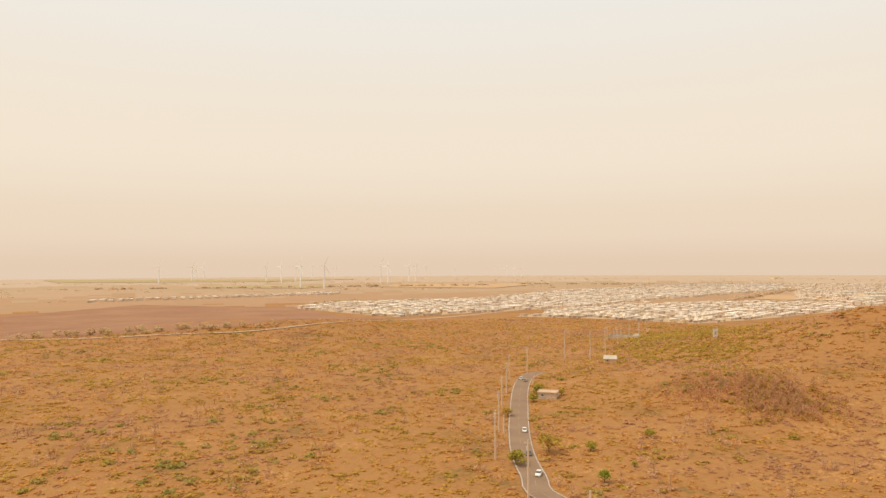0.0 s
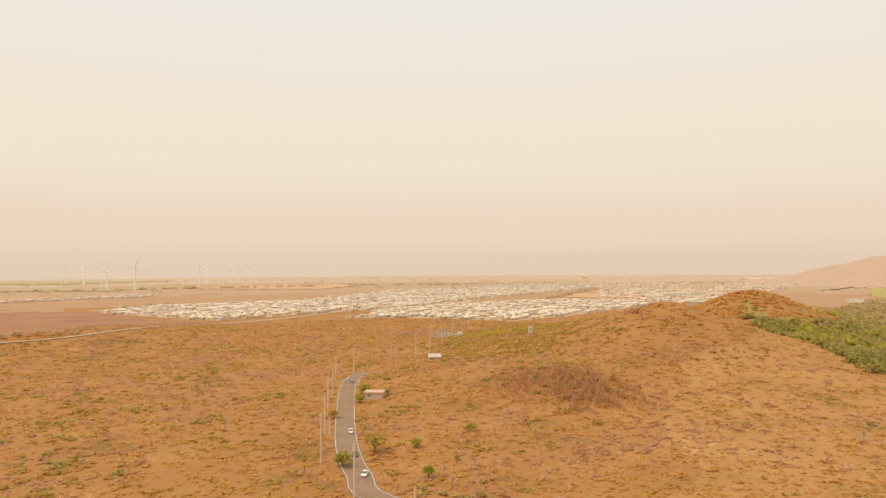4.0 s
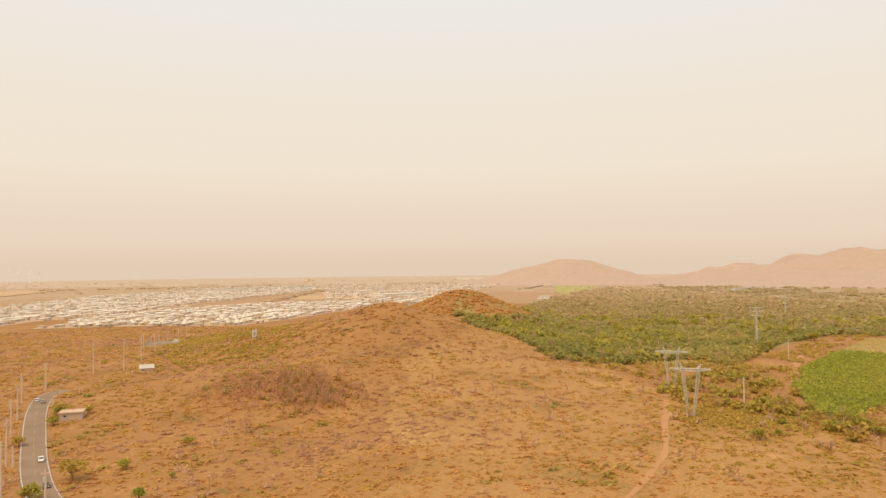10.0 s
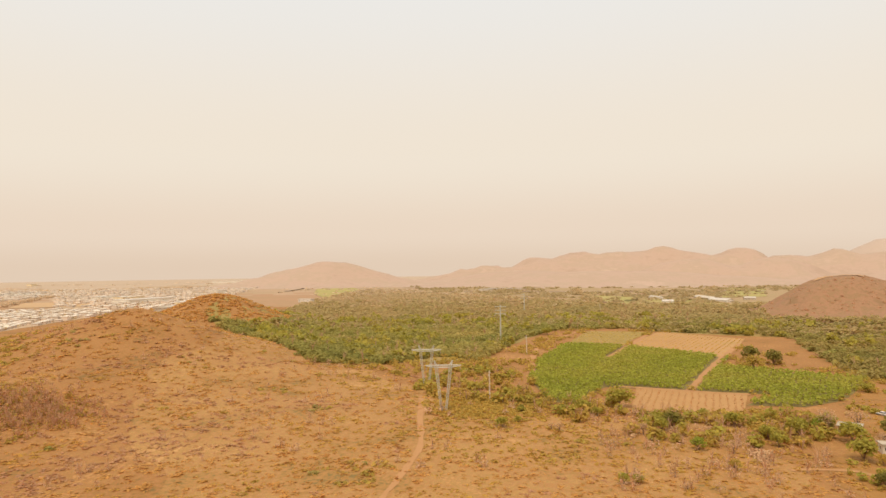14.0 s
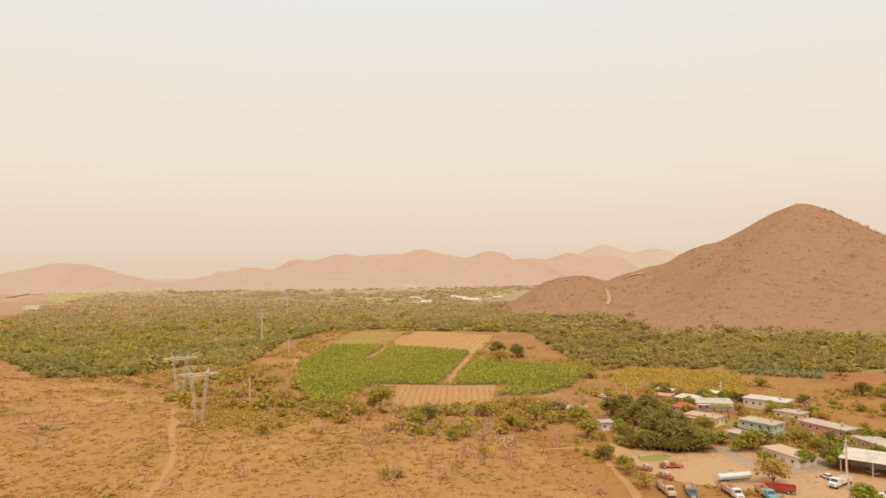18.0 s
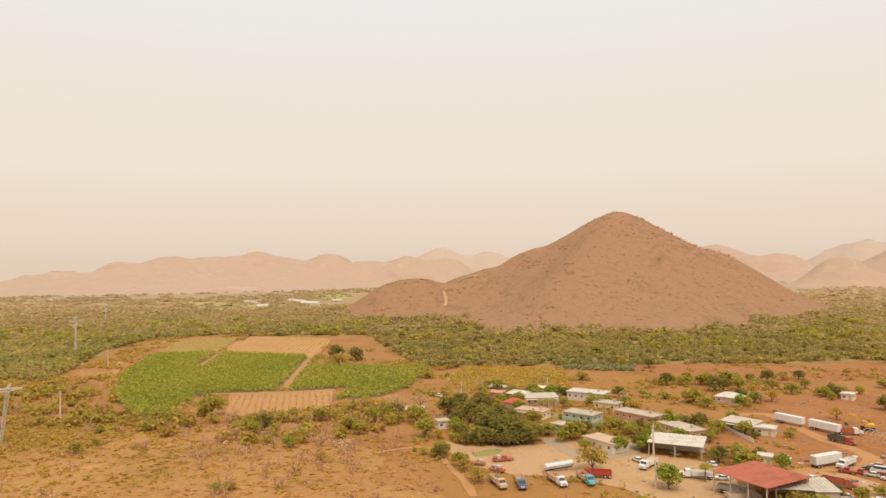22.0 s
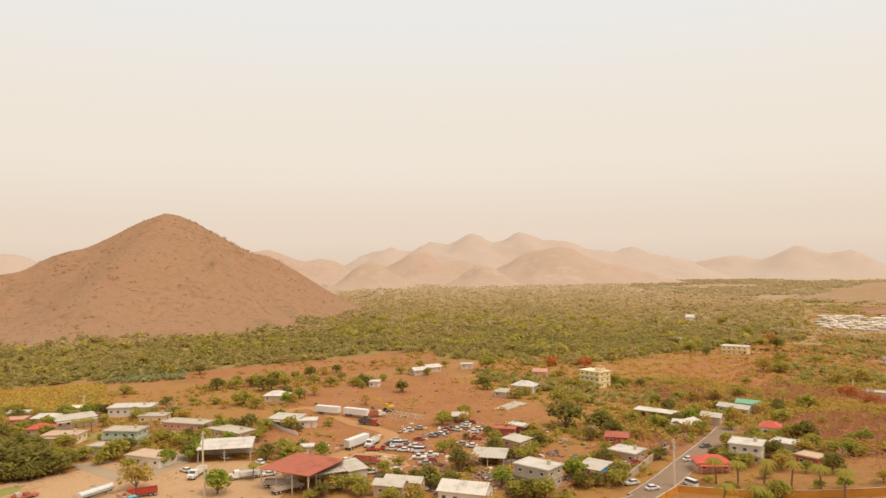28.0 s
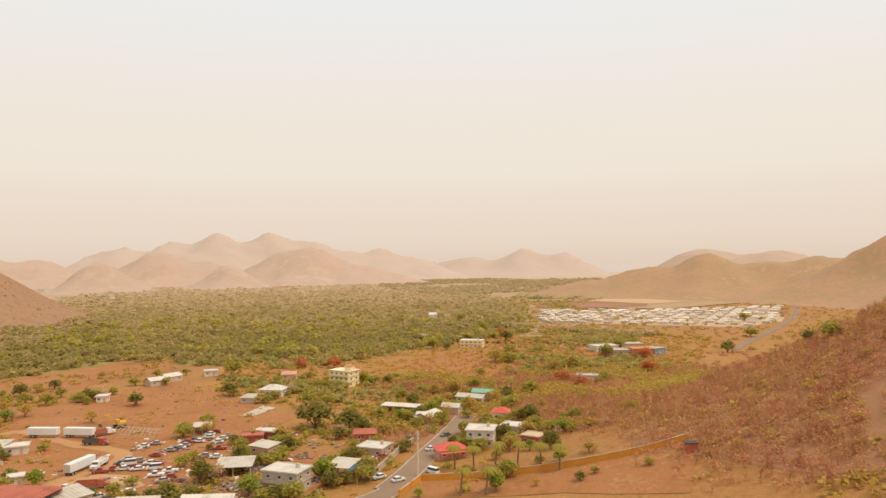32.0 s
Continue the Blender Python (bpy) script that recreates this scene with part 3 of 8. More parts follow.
for pts, w, lb in ((HWY, 9, "pale divided highway across the plain"), (ROAD_E, 6.5, "highway passing the housing estate")):
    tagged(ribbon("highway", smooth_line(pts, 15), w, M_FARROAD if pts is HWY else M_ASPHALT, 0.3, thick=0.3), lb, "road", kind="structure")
tagged(ribbon("lane", smooth_line(LANE_E), 5, M_FARROAD, 0.2, worn=0.3), "pale tree-lined lane to the villa", "lane", kind="structure")
for pts, w, m, lb in ((LANE_A, 5, M_CONCRETE_LANE, "pale concrete lane between the houses"), (LANE_B, 6, M_CONCRETE_LANE, "grey lane into the sandy yard"), (LANE_C, 6, M_DIRT, "sandy lane through the salvage yard"), (SUBTRACK, 4, M_DIRT, "light track beside the substation")):
    tagged(ribbon("lane", smooth_line(pts, 3.0), w, m, 0.17, worn=0.5), lb, "lane", kind="structure")
tagged(ribbon("dirt_track", smooth_line(TRACK, 3.0), 2.3, M_DIRT, 0.14, worn=0.8), "sandy service track under the power line", "track", kind="structure")
tagged(ribbon("dirt_track", smooth_line(PATH_V, 3.0), 2.4, M_DIRT, 0.16, worn=0.8), "dirt track at the edge of the village", "track", kind="structure")

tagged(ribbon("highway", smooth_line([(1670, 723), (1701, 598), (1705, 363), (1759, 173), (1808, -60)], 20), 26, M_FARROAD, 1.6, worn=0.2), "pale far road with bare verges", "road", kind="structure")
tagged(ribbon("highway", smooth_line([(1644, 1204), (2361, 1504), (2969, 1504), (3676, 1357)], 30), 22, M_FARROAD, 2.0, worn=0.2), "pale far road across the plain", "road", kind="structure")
tagged(ribbon("dirt_track", smooth_line([(-82, 235), (-90, 277), (-93, 318), (-94, 340), (-103, 362), (-111, 375), (-115, 412), (-114, 440)], 4.0), 3.0, M_TRACKRED, 0.15, worn=1.0), "eroded red gully track through the grassland", "track", kind="structure")

FIELD_PATHS = [[(379, 24), (426, 20), (483, 15), (545, 8), (614, 0)], [(487, 86), (571, 83), (694, 78)], [(377, 60), (376, 25), (377, -5)], [(406, 117), (514, 144), (594, 150), (683, 147)]]
for pts in FIELD_PATHS:
    tagged(ribbon("farm_path", smooth_line(pts, 4.0), 4.2, M_DIRT, 0.2, worn=0.4), "sandy path between the crop fields", "path", kind="structure")


def hill_z(peaks, x, y, sink=2.0):
    """Height of a range of rounded peaks; peaks: bearing, distance, height, half-widths across and along, sharpness (1 is a straight-sided cone)."""
    total = 0.0 * (x + y)
    for az, d, h, wa, wd, k in peaks:
        cx, cy = polar(az, d)
        a = math.radians(az)
        u = (x - cx) * math.cos(a) - (y - cy) * math.sin(a)
        v = (x - cx) * math.sin(a) + (y - cy) * math.cos(a)
        ang = np.arctan2(v, u)
        rr = np.sqrt((u / wa) ** 2 + (v / wd) ** 2) * (1 + 0.05 * np.sin(ang * 5 + az) + 0.035 * np.sin(ang * 11 + az * 12.9))
        cone = np.log1p(np.exp(9 * (1 - np.sqrt(rr ** 2 + 0.012)))) / 8.06
        total = total + np.clip((h + sink) * (cone if k == 1.0 else (np.exp(-rr ** k) - 0.05) / 0.95), 0, None) ** 6
    return total ** (1 / 6) - sink


def fuzzed(peaks, x, y, z, rough):
    """The same heights with gullies and lumps."""
    top, w = max(p[2] for p in peaks), max(peaks[0][3], 60)
    fuzz = np.array([wavy(p, q, 3.0 / w, 2.2) + 0.5 * wavy(p, q, 8.0 / w, 5.1) + 0.25 * wavy(p, q, 20.0 / w, 9.1) for p, q in zip(x.ravel(), y.ravel())]).reshape(x.shape)
    t = np.clip(z / top, 0, 1)
    return z + rough * top * fuzz * t ** 0.7 * (1.3 - t)


def hill(name, peaks, mat, label, cell=14.0, rough=0.26, sink=2.0):
    """A hill or range as one height field."""
    cs = [(*polar(p[0], p[1]), p[3], p[4]) for p in peaks]
    lo = [min(c[i] - 2.2 * max(c[2], c[3]) for c in cs) for i in (0, 1)]
    hi = [max(c[i] + 2.2 * max(c[2], c[3]) for c in cs) for i in (0, 1)]
    xs, ys = np.arange(lo[0], hi[0], cell), np.arange(lo[1], hi[1], cell)
    x, y = np.meshgrid(xs, ys, indexing="ij")
    z = hill_z(peaks, x, y, sink)
    z = fuzzed(peaks, x, y, z, rough)
    n, m = x.shape
    verts = np.stack([x, y, z], -1).reshape(-1, 3)
    i, j = np.meshgrid(np.arange(n - 1), np.arange(m - 1), indexing="ij")
    f = np.stack([i * m + j, (i + 1) * m + j, (i + 1) * m + j + 1, i * m + j + 1], -1).reshape(-1, 4)
    keep = (verts[f][:, :, 2] > -sink + 0.4).any(1)
    ob = new(name, mesh_from(name, verts, f[keep], (mat,), None, True))
    return tagged(ob, label, "hill", kind="structure")


MOUNTAIN = [(113.97, 1100, 149.9, 249, 350, 1.0), (97.0, 985, 50.8, 79.6, 90, 2.4), (103.0, 1050, 62.0, 115, 120, 1.56), (107.0, 1070, 81.4, 100.7, 120, 1.98),
            (120.9, 1090, 75.6, 116.7, 120, 2.02), (108.0, 1045, 20, 275, 275, 2.4)]
hill("mountain", MOUNTAIN, M_HILL, "brown scrub-covered cone-shaped mountain above the valley", 7.0, 0.06)
# The farther the hill, the more haze its material has painted in.
hill("far_hill", [(57.2, 2600, 90, 270, 190, 1.8)], M_HILL_FAR, "low orange hill with haze put into its colour", 30, 0.2)
hill("far_hill", [(80.0, 2400, 46, 560, 260, 2.2), (73.0, 2500, 52, 300, 200, 2.0)], M_HILL_FAR, "low haze-tinted rise below the far ridge", 40, 0.2)
hill("far_hill", [(78.0, 3200, 128, 300, 260, 1.7), (84.5, 3250, 149, 230, 240, 1.5), (81.3, 3230, 124, 220, 260, 2.0), (87.4, 3250, 116, 200, 240, 2.0), (74.3, 3200, 103, 160, 220, 2.0), (70.5, 3200, 66, 250, 200, 2.0), (90.3, 3300, 134, 170, 240, 2.0)], M_HILL_FAR, "haze-paled ridge with rounded tops", 34, 0.2)
hill("far_hill", [(86.5, 2650, 84, 230, 170, 2.0), (92.5, 2700, 92, 170, 160, 2.0)], M_HILL_FAR, "low haze-tinted hill with a bare orange top", 30, 0.2)
hill("far_hill", [(96.7, 3400, 128, 220, 220, 1.6), (93.6, 3350, 104, 200, 220, 2.0), (99.8, 3400, 108, 180, 220, 2.0)], M_HILL_FAR, "haze-paled knoll behind the fields", 34, 0.2)
hill("far_hill", [(99.5, 4300, 200, 260, 240, 1.7), (103.5, 4300, 160, 240, 240, 2.0)], M_HILL_RIM, "faint far hill coloured almost to the haze", 50, 0.2)
hill("far_hill", [(121.0, 3000, 146, 250, 240, 2.0), (125.7, 3000, 106, 190, 220, 2.0)], M_HILL_FAR, "haze-tinted shoulder behind the mountain", 34, 0.2)
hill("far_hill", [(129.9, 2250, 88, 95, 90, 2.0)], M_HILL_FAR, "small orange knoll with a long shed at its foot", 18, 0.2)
hill("far_hill", [(138.3, 3500, 235, 250, 300, 1.5), (142.3, 3500, 236, 270, 300, 1.6), (134.8, 3500, 188, 250, 300, 1.6), (131.0, 3500, 158, 250, 300, 2.0), (145.4, 3500, 198, 230, 300, 1.6), (148.2, 3500, 150, 230, 300, 1.8), (151.2, 3550, 156, 220, 300, 1.6), (154.2, 3550, 110, 190, 300, 2.0)], M_HILL_RIM, "high haze-paled ridge with several rounded tops", 34, 0.2)
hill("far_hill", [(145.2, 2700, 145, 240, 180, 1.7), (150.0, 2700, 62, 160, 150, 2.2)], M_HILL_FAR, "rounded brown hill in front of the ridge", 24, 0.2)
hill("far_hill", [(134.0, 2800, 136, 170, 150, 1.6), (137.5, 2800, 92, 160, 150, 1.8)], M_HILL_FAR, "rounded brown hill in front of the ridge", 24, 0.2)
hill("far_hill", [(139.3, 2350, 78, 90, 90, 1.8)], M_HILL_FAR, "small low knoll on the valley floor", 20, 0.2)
hill("far_hill", [(163.3, 4000, 160, 240, 220, 1.5), (166.3, 4000, 124, 200, 220, 2.0), (158.5, 4050, 112, 240, 220, 2.2)], M_HILL_RIM, "faint far hill coloured almost to the haze", 50, 0.2)
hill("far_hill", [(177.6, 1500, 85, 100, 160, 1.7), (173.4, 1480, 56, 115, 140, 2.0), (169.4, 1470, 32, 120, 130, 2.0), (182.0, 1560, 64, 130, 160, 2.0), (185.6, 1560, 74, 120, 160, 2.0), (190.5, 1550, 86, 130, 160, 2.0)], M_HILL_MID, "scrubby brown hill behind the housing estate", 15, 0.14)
hill("far_hill", [(177.5, 2600, 111, 180, 200, 2.2), (182.2, 2600, 102, 190, 200, 2.2)], M_HILL_FAR, "flat-topped hill paled in colour as by haze", 34, 0.2)
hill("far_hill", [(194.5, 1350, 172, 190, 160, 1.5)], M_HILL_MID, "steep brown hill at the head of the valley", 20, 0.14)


# ---- plants that nobody could count ----
RNG = np.random.default_rng(7)


def leaf_cloud(pts, rad, tall, leaves, leaf, rng=RNG, low=0.0, flat=0.75):
    """Corners and faces of clumps of small leaf sheets: one clump a point, of that radius and height."""
    n = len(pts)
    k = n * leaves
    base = np.repeat(pts, leaves, 0)
    r, h = np.repeat(rad, leaves), np.repeat(tall, leaves)
    d = rng.normal(size=(k, 3))
    d /= np.linalg.norm(d, axis=1)[:, None]
    d *= (rng.uniform(0.35, 1.0, k) ** 0.5)[:, None]
    c = base + np.stack([d[:, 0] * r, d[:, 1] * r, low * h + (0.5 + 0.5 * d[:, 2]) * h * (1 - low)], -1)
    up = rng.normal(size=(k, 3)) * 0.5 + d * 0.35
    up[:, 2] += flat
    up /= np.linalg.norm(up, axis=1)[:, None]
    a = np.cross(up, rng.normal(size=(k, 3)))
    a /= np.linalg.norm(a, axis=1)[:, None]
    b = np.cross(up, a)
    s = (r * leaf * rng.uniform(0.6, 1.4, k))[:, None]
    a, b = a * s, b * s * 0.8
    v = np.stack([c - a - b * 0.6, c + a * 0.3 - b, c + a + b * 0.5, c - a * 0.4 + b], 1).reshape(-1, 3)
    return v, np.arange(k * 4).reshape(-1, 4)


def stuff(name, verts, faces, mat, label, category):
    return tagged(new(name, mesh_from(name, verts, faces, (mat,))), label, category, kind="stuff")


def spread(poly, n, near=300.0, power=1.0, rng=RNG):
    """Random places inside a polygon, thinning with the distance from the camera, which hovers over the origin."""
    p = np.array(poly)
    lo, hi = p.min(0), p.max(0)
    out = []
    total = 0
    while total < n:
        q = rng.uniform(lo, hi, (6000, 2))
        q = q[inside(q[:, 0], q[:, 1], poly)]
        d = np.hypot(q[:, 0], q[:, 1])
        q = q[rng.uniform(size=len(q)) < np.minimum(1, near / d) ** power]
        out.append(q)
        total += len(q)
    return np.concatenate(out)[:n]


def on_ground(q, dip=0.1):
    return np.column_stack([q, height(q[:, 0], q[:, 1]) - dip])


def off_road(q, gap=6.0):
    keep = np.ones(len(q), bool)
    for ln, wide in ((road_a, gap), (road_b, gap), (smooth_line(TRACK, 5), 2.0), (smooth_line(PATH_V, 5), 2.0), (smooth_line(LANE_A, 5), 4.0), (smooth_line(LANE_B, 5), 4.0), (smooth_line(LANE_C, 5), 4.0)):
        for a in ln:
            keep &= np.hypot(q[:, 0] - a[0], q[:, 1] - a[1]) > wide
    return keep


def outside(q, polys):
    keep = np.ones(len(q), bool)
    for p in polys:
        keep &= ~inside(q[:, 0], q[:, 1], p)
    return keep


def clump(q, s, seed):
    """Noise at each place, to gather plants in patches."""
    return np.array([noise.noise(Vector((a * s, b * s, seed))) for a, b in q])


CROPS = [FIELD_GREEN, FIELD_GREEN_E, FIELD_GREEN_S, FIELD_YELLOW, FIELD_TAN, FIELD_FURROW]
OPEN = CROPS + [BURNT, TOWN_W, TOWN_E, TOWN_FAR, YARD_RED, YARD_SAND, BARE_N]
PLAIN = [(polar(-32, 150)), (polar(-32, 760)), (polar(0, 800)), (polar(20, 900)), (polar(36, 780)), (polar(50, 720)), (polar(62, 420)), (polar(80, 330)), (polar(97, 265)), (polar(100, 190)), (polar(60, 140)), (polar(20, 130))]

q = spread(PLAIN, 24000, 230, 1.0)
q = q[off_road(q) & outside(q, OPEN + [WOOD_A])]
az = np.degrees(np.arctan2(q[:, 0], q[:, 1]))
tone = 1.3 * clump(q, 0.018, 4.0) + 0.7 * clump(q, 0.06, 1.0) + RNG.uniform(-0.25, 0.25, len(q)) + np.clip((az - 56) / 40, 0, 0.4)
g = (np.hypot(q[:, 0], q[:, 1]) / 300) ** 0.4
for lo, hi, mat, nm, lb in ((-9, -0.28, L_MAUVE, "brown_scrub", "low mauve-brown leafless scrub over the grassland"), (-0.28, 0.30, L_DRY, "dry_scrub", "low orange-brown dry scrub over the grassland"), (0.30, 9, L_GOLD, "golden_scrub", "golden olive scrub over the grassland")):
    k = (tone >= lo) & (tone < hi)
    stuff(nm, *leaf_cloud(on_ground(q[k], 0.05), RNG.uniform(0.9, 2.2, k.sum()) * g[k], RNG.uniform(0.25, 0.8, k.sum()) * g[k], 8, 0.34, flat=2.4), mat, lb, "scrub")
green = clump(q, 0.018, 11.0) + 0.8 * clump(q, 0.05, 8.0) + RNG.uniform(-0.2, 0.2, len(q)) + np.clip((22 - az) / 160, -0.12, 0.14)
sel = q[green > 0.20][::3]
stuff("olive_scrub", *leaf_cloud(on_ground(sel), RNG.uniform(1.0, 2.8, len(sel)), RNG.uniform(0.4, 1.3, len(sel)), 16, 0.28, flat=1.4), L_OLIVE, "scattered olive-green shrubs in the dry grass", "scrub")
sel = q[green > 0.45][::5]
stuff("green_scrub", *leaf_cloud(on_ground(sel), RNG.uniform(1.0, 2.4, len(sel)), RNG.uniform(0.8, 2.0, len(sel)), 22, 0.28, flat=1.0), L_WOOD, "scattered darker green shrubs in the dry grass", "scrub")


def bare_trees(q, lo, hi, name, label, mat=None):
    """Leafless trees: a leaning stem and rising branches, each a thin three-sided spike."""
    vs, fs = [], []
    for x, y in q:
        z = float(height(x, y)) - 0.2
        h = RNG.uniform(lo, hi)
        for b in range(7):
            a, lean = RNG.uniform(0, 6.28), (0.1 if b == 0 else RNG.uniform(0.25, 0.75))
            s = 0.0 if b == 0 else RNG.uniform(0.2, 0.6) * h
            L = h - s
            foot = np.array([x, y, z + s])
            tip = foot + L * np.array([math.cos(a) * lean, math.sin(a) * lean, 1 - 0.35 * lean])
            w = (0.16 if b == 0 else 0.10) * h / 6
            o = 4 * len(vs)
            vs.append([foot + [w, 0, 0], foot + [-w / 2, w, 0], foot + [-w / 2, -w, 0], tip])
            fs += [(o, o + 1, o + 3), (o + 1, o + 2, o + 3), (o + 2, o, o + 3)]
    return stuff(name, np.array(vs).reshape(-1, 3), np.array(fs), mat or L_GREY, label, "bare trees")


q = spread(PLAIN, 1700, 250, 1.0)
q = q[off_road(q) & outside(q, OPEN) & (clump(q, 0.025, 21.0) > 0.05)]
bare_trees(q, 3, 6, "bare_scrub", "leafless grey shrubs standing in the dry grass")
stuff("grey_scrub", *leaf_cloud(on_ground(q), RNG.uniform(1.0, 2.0, len(q)), RNG.uniform(1.5, 3.5, len(q)), 26, 0.2), L_GREY, "twiggy grey-pink crowns of leafless shrubs", "scrub")

# the dark thicket on the low mound, and the scrubby knolls
THICKET = [(polar(28.0, 345)), (polar(31, 362)), (polar(36.5, 352)), (polar(40.0, 325)), (polar(37.5, 308)), (polar(33, 318)), (polar(29, 332))]
q = spread(THICKET, 640, 900) + RNG.normal(0, 8, (640, 2))
stuff("thicket", *leaf_cloud(on_ground(q), RNG.uniform(0.7, 1.5, len(q)), RNG.uniform(2.0, 4.5, len(q)), 22, 0.24, flat=0.1), L_MAUVE, "brown thicket of thin upright trees on a low mound", "thicket")
q = q[np.degrees(np.arctan2(q[:, 0], q[:, 1])) > 33.5]
stuff("thicket_greenery", *leaf_cloud(on_ground(q[::2]), RNG.uniform(0.8, 1.6, len(q[::2])), RNG.uniform(1.5, 3.6, len(q[::2])), 22, 0.26, flat=0.3), L_OLIVE, "olive bushes in the brown thicket", "thicket")
bare_trees(q[::3], 4, 6.5, "thicket_stems", "pale upright stems in the brown thicket")
KNOLLS = [(polar(46, 700)), (polar(44, 790)), (polar(46, 860)), (polar(52, 880)), (polar(55, 790)), (polar(52, 690))]
q = spread(KNOLLS, 700, 3000)
stuff("knoll_scrub", *leaf_cloud(on_ground(q), RNG.uniform(1.5, 3.2, len(q)), RNG.uniform(0.8, 2.0, len(q)), 18, 0.34, flat=1.3), L_DRY, "dry golden scrub on the low knoll", "scrub")

# woods of the valley floor
def wood(name, poly, n, near, mat, label, skip=()):
    """Crowns over a polygon: fewer and broader leaf sheets the farther off they stand. Far bands take paler colours and
    flatter leaves, imitating haze.
    """
    q = spread(poly, n, near, 1.15)
    q = q[outside(q, list(skip))]
    g = np.maximum(1, np.hypot(q[:, 0], q[:, 1]) / 500)
    r = RNG.uniform(2.2, 4.6, len(q)) * g ** 0.5
    t = RNG.uniform(3.0, 6.5, len(q)) * (1 + 0.35 * clump(q, 0.02, 33.0)) * g ** 0.1
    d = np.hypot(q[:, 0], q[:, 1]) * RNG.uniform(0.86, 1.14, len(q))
    foot = hill_z(MOUNTAIN, q[:, 0], q[:, 1])
    at_z = np.column_stack([q, np.maximum(height(q[:, 0], q[:, 1]), foot) - 0.3])
    d = np.where(foot > 4 + 4 * clump(q, 0.015, 3.3), -1, d)
    for lo, hi, mt, nm, k, size, flat in ((0, 760, mat, name, 36, 0.25, 1.0), (760, 1200, L_WOOD_MID, name + "_beyond", 20, 0.33, 1.3), (1200, 1750, L_WOOD_HAZE, name + "_in_dust", 12, 0.42, 1.7), (1750, 9e9, L_WOOD_FAR, name + "_in_haze", 8, 0.5, 2.2)):
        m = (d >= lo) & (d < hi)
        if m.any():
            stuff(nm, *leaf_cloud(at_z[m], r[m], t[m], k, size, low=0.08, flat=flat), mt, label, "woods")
    return q


LOTS = CROPS + [KNOLLS, FIELD_YEL2, BARE_N, VILLAGE, FIELD_SE]
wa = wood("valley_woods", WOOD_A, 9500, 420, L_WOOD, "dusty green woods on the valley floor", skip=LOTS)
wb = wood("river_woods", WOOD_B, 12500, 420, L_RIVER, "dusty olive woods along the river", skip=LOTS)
for poly, nm, n in ((WOOD_A, "valley_edge_woods", 5200), (WOOD_B, "river_edge_woods", 6500)):
    q = spread(poly, n, 380, 1.5)
    q = q[outside(q, LOTS) & (np.hypot(q[:, 0], q[:, 1]) < 820)][:1900]
    stuff(nm, *leaf_cloud(on_ground(q), RNG.uniform(1.8, 3.6, len(q)), RNG.uniform(2.2, 5.5, len(q)), 20, 0.37), L_WOOD, "dusty bushes and low trees at the edge of the woods", "woods")
for poly, nm, n in ((WOOD_A, "valley_trees", 1300), (WOOD_B, "river_trees", 1500)):
    q = spread(poly, n, 420, 1.1)
    q = q[outside(q, LOTS)]
    q = q[(clump(q, 0.012, 31.0) > -0.05) & (np.hypot(q[:, 0], q[:, 1]) < 900)]
    g = np.maximum(1, np.hypot(q[:, 0], q[:, 1]) / 500)
    stuff(nm, *leaf_cloud(on_ground(q), RNG.uniform(3.0, 5.5, len(q)) * g ** 0.5, RNG.uniform(5, 9, len(q)) * g ** 0.12, 30, 0.32, low=0.05), L_GREEN, "darker green trees among the woods", "woods")
q = spread(WOOD_A, 500, 420, 1.2)
q = q[outside(q, LOTS)]
bare_trees(q, 7, 12, "bare_wood_trees", "leafless grey trees among the woods")
q = spread(WOOD_B, 260, 420, 1.2)
q = q[outside(q, LOTS)]
bare_trees(q, 7, 11, "bare_wood_trees", "leafless grey trees among the woods")

# hedge of trees between grassland, fields and village
MARGIN = [(polar(64, 360)), (polar(69, 470)), (polar(72, 430)), (polar(77, 330)), (polar(86, 310)), (polar(95, 340)), (polar(97, 285)), (polar(90, 262)), (polar(82, 268)), (polar(74, 300)), (polar(66, 320))]
q = spread(MARGIN, 230, 900)
q = q[outside(q, CROPS)]
stuff("margin_bushes", *leaf_cloud(on_ground(q), RNG.uniform(1.4, 3.2, len(q)), RNG.uniform(2, 5, len(q)), 44, 0.27), L_OLIVE, "olive bushes between grassland and fields", "bushes")
stuff("margin_trees", *leaf_cloud(on_ground(q[::3]), RNG.uniform(1.6, 3.6, len(q[::3])), RNG.uniform(3, 6, len(q[::3])), 50, 0.26), L_GREEN, "green trees between grassland and fields", "bushes")
bare_trees(q[1::2], 4, 8, "bare_margin_trees", "leafless grey trees beside the fields")
YELLOW_GRASS = [(polar(66, 285)), (polar(67, 325)), (polar(71, 330)), (polar(74, 300)), (polar(71, 280))]
q = spread(YELLOW_GRASS, 420, 900) + RNG.normal(0, 5, (420, 2))
stuff("weedy_grass", *leaf_cloud(on_ground(q), RNG.uniform(0.8, 1.9, len(q)), RNG.uniform(0.5, 1.2, len(q)), 16, 0.36), L_YELLOW, "yellow-green weeds below the power line", "grass")

# bushes round the crop fields and in the bare clearing
FIELD_BOX = [(285, 60), (330, 130), (470, 165), (715, 165), (735, 60), (600, -20), (450, -90), (360, -62), (300, -10)]
q = spread(FIELD_BOX, 2600, 900)
q = q[outside(q, CROPS + [FIELD_YEL2, VILLAGE]) & (clump(q, 0.03, 41.0) > 0.02)]
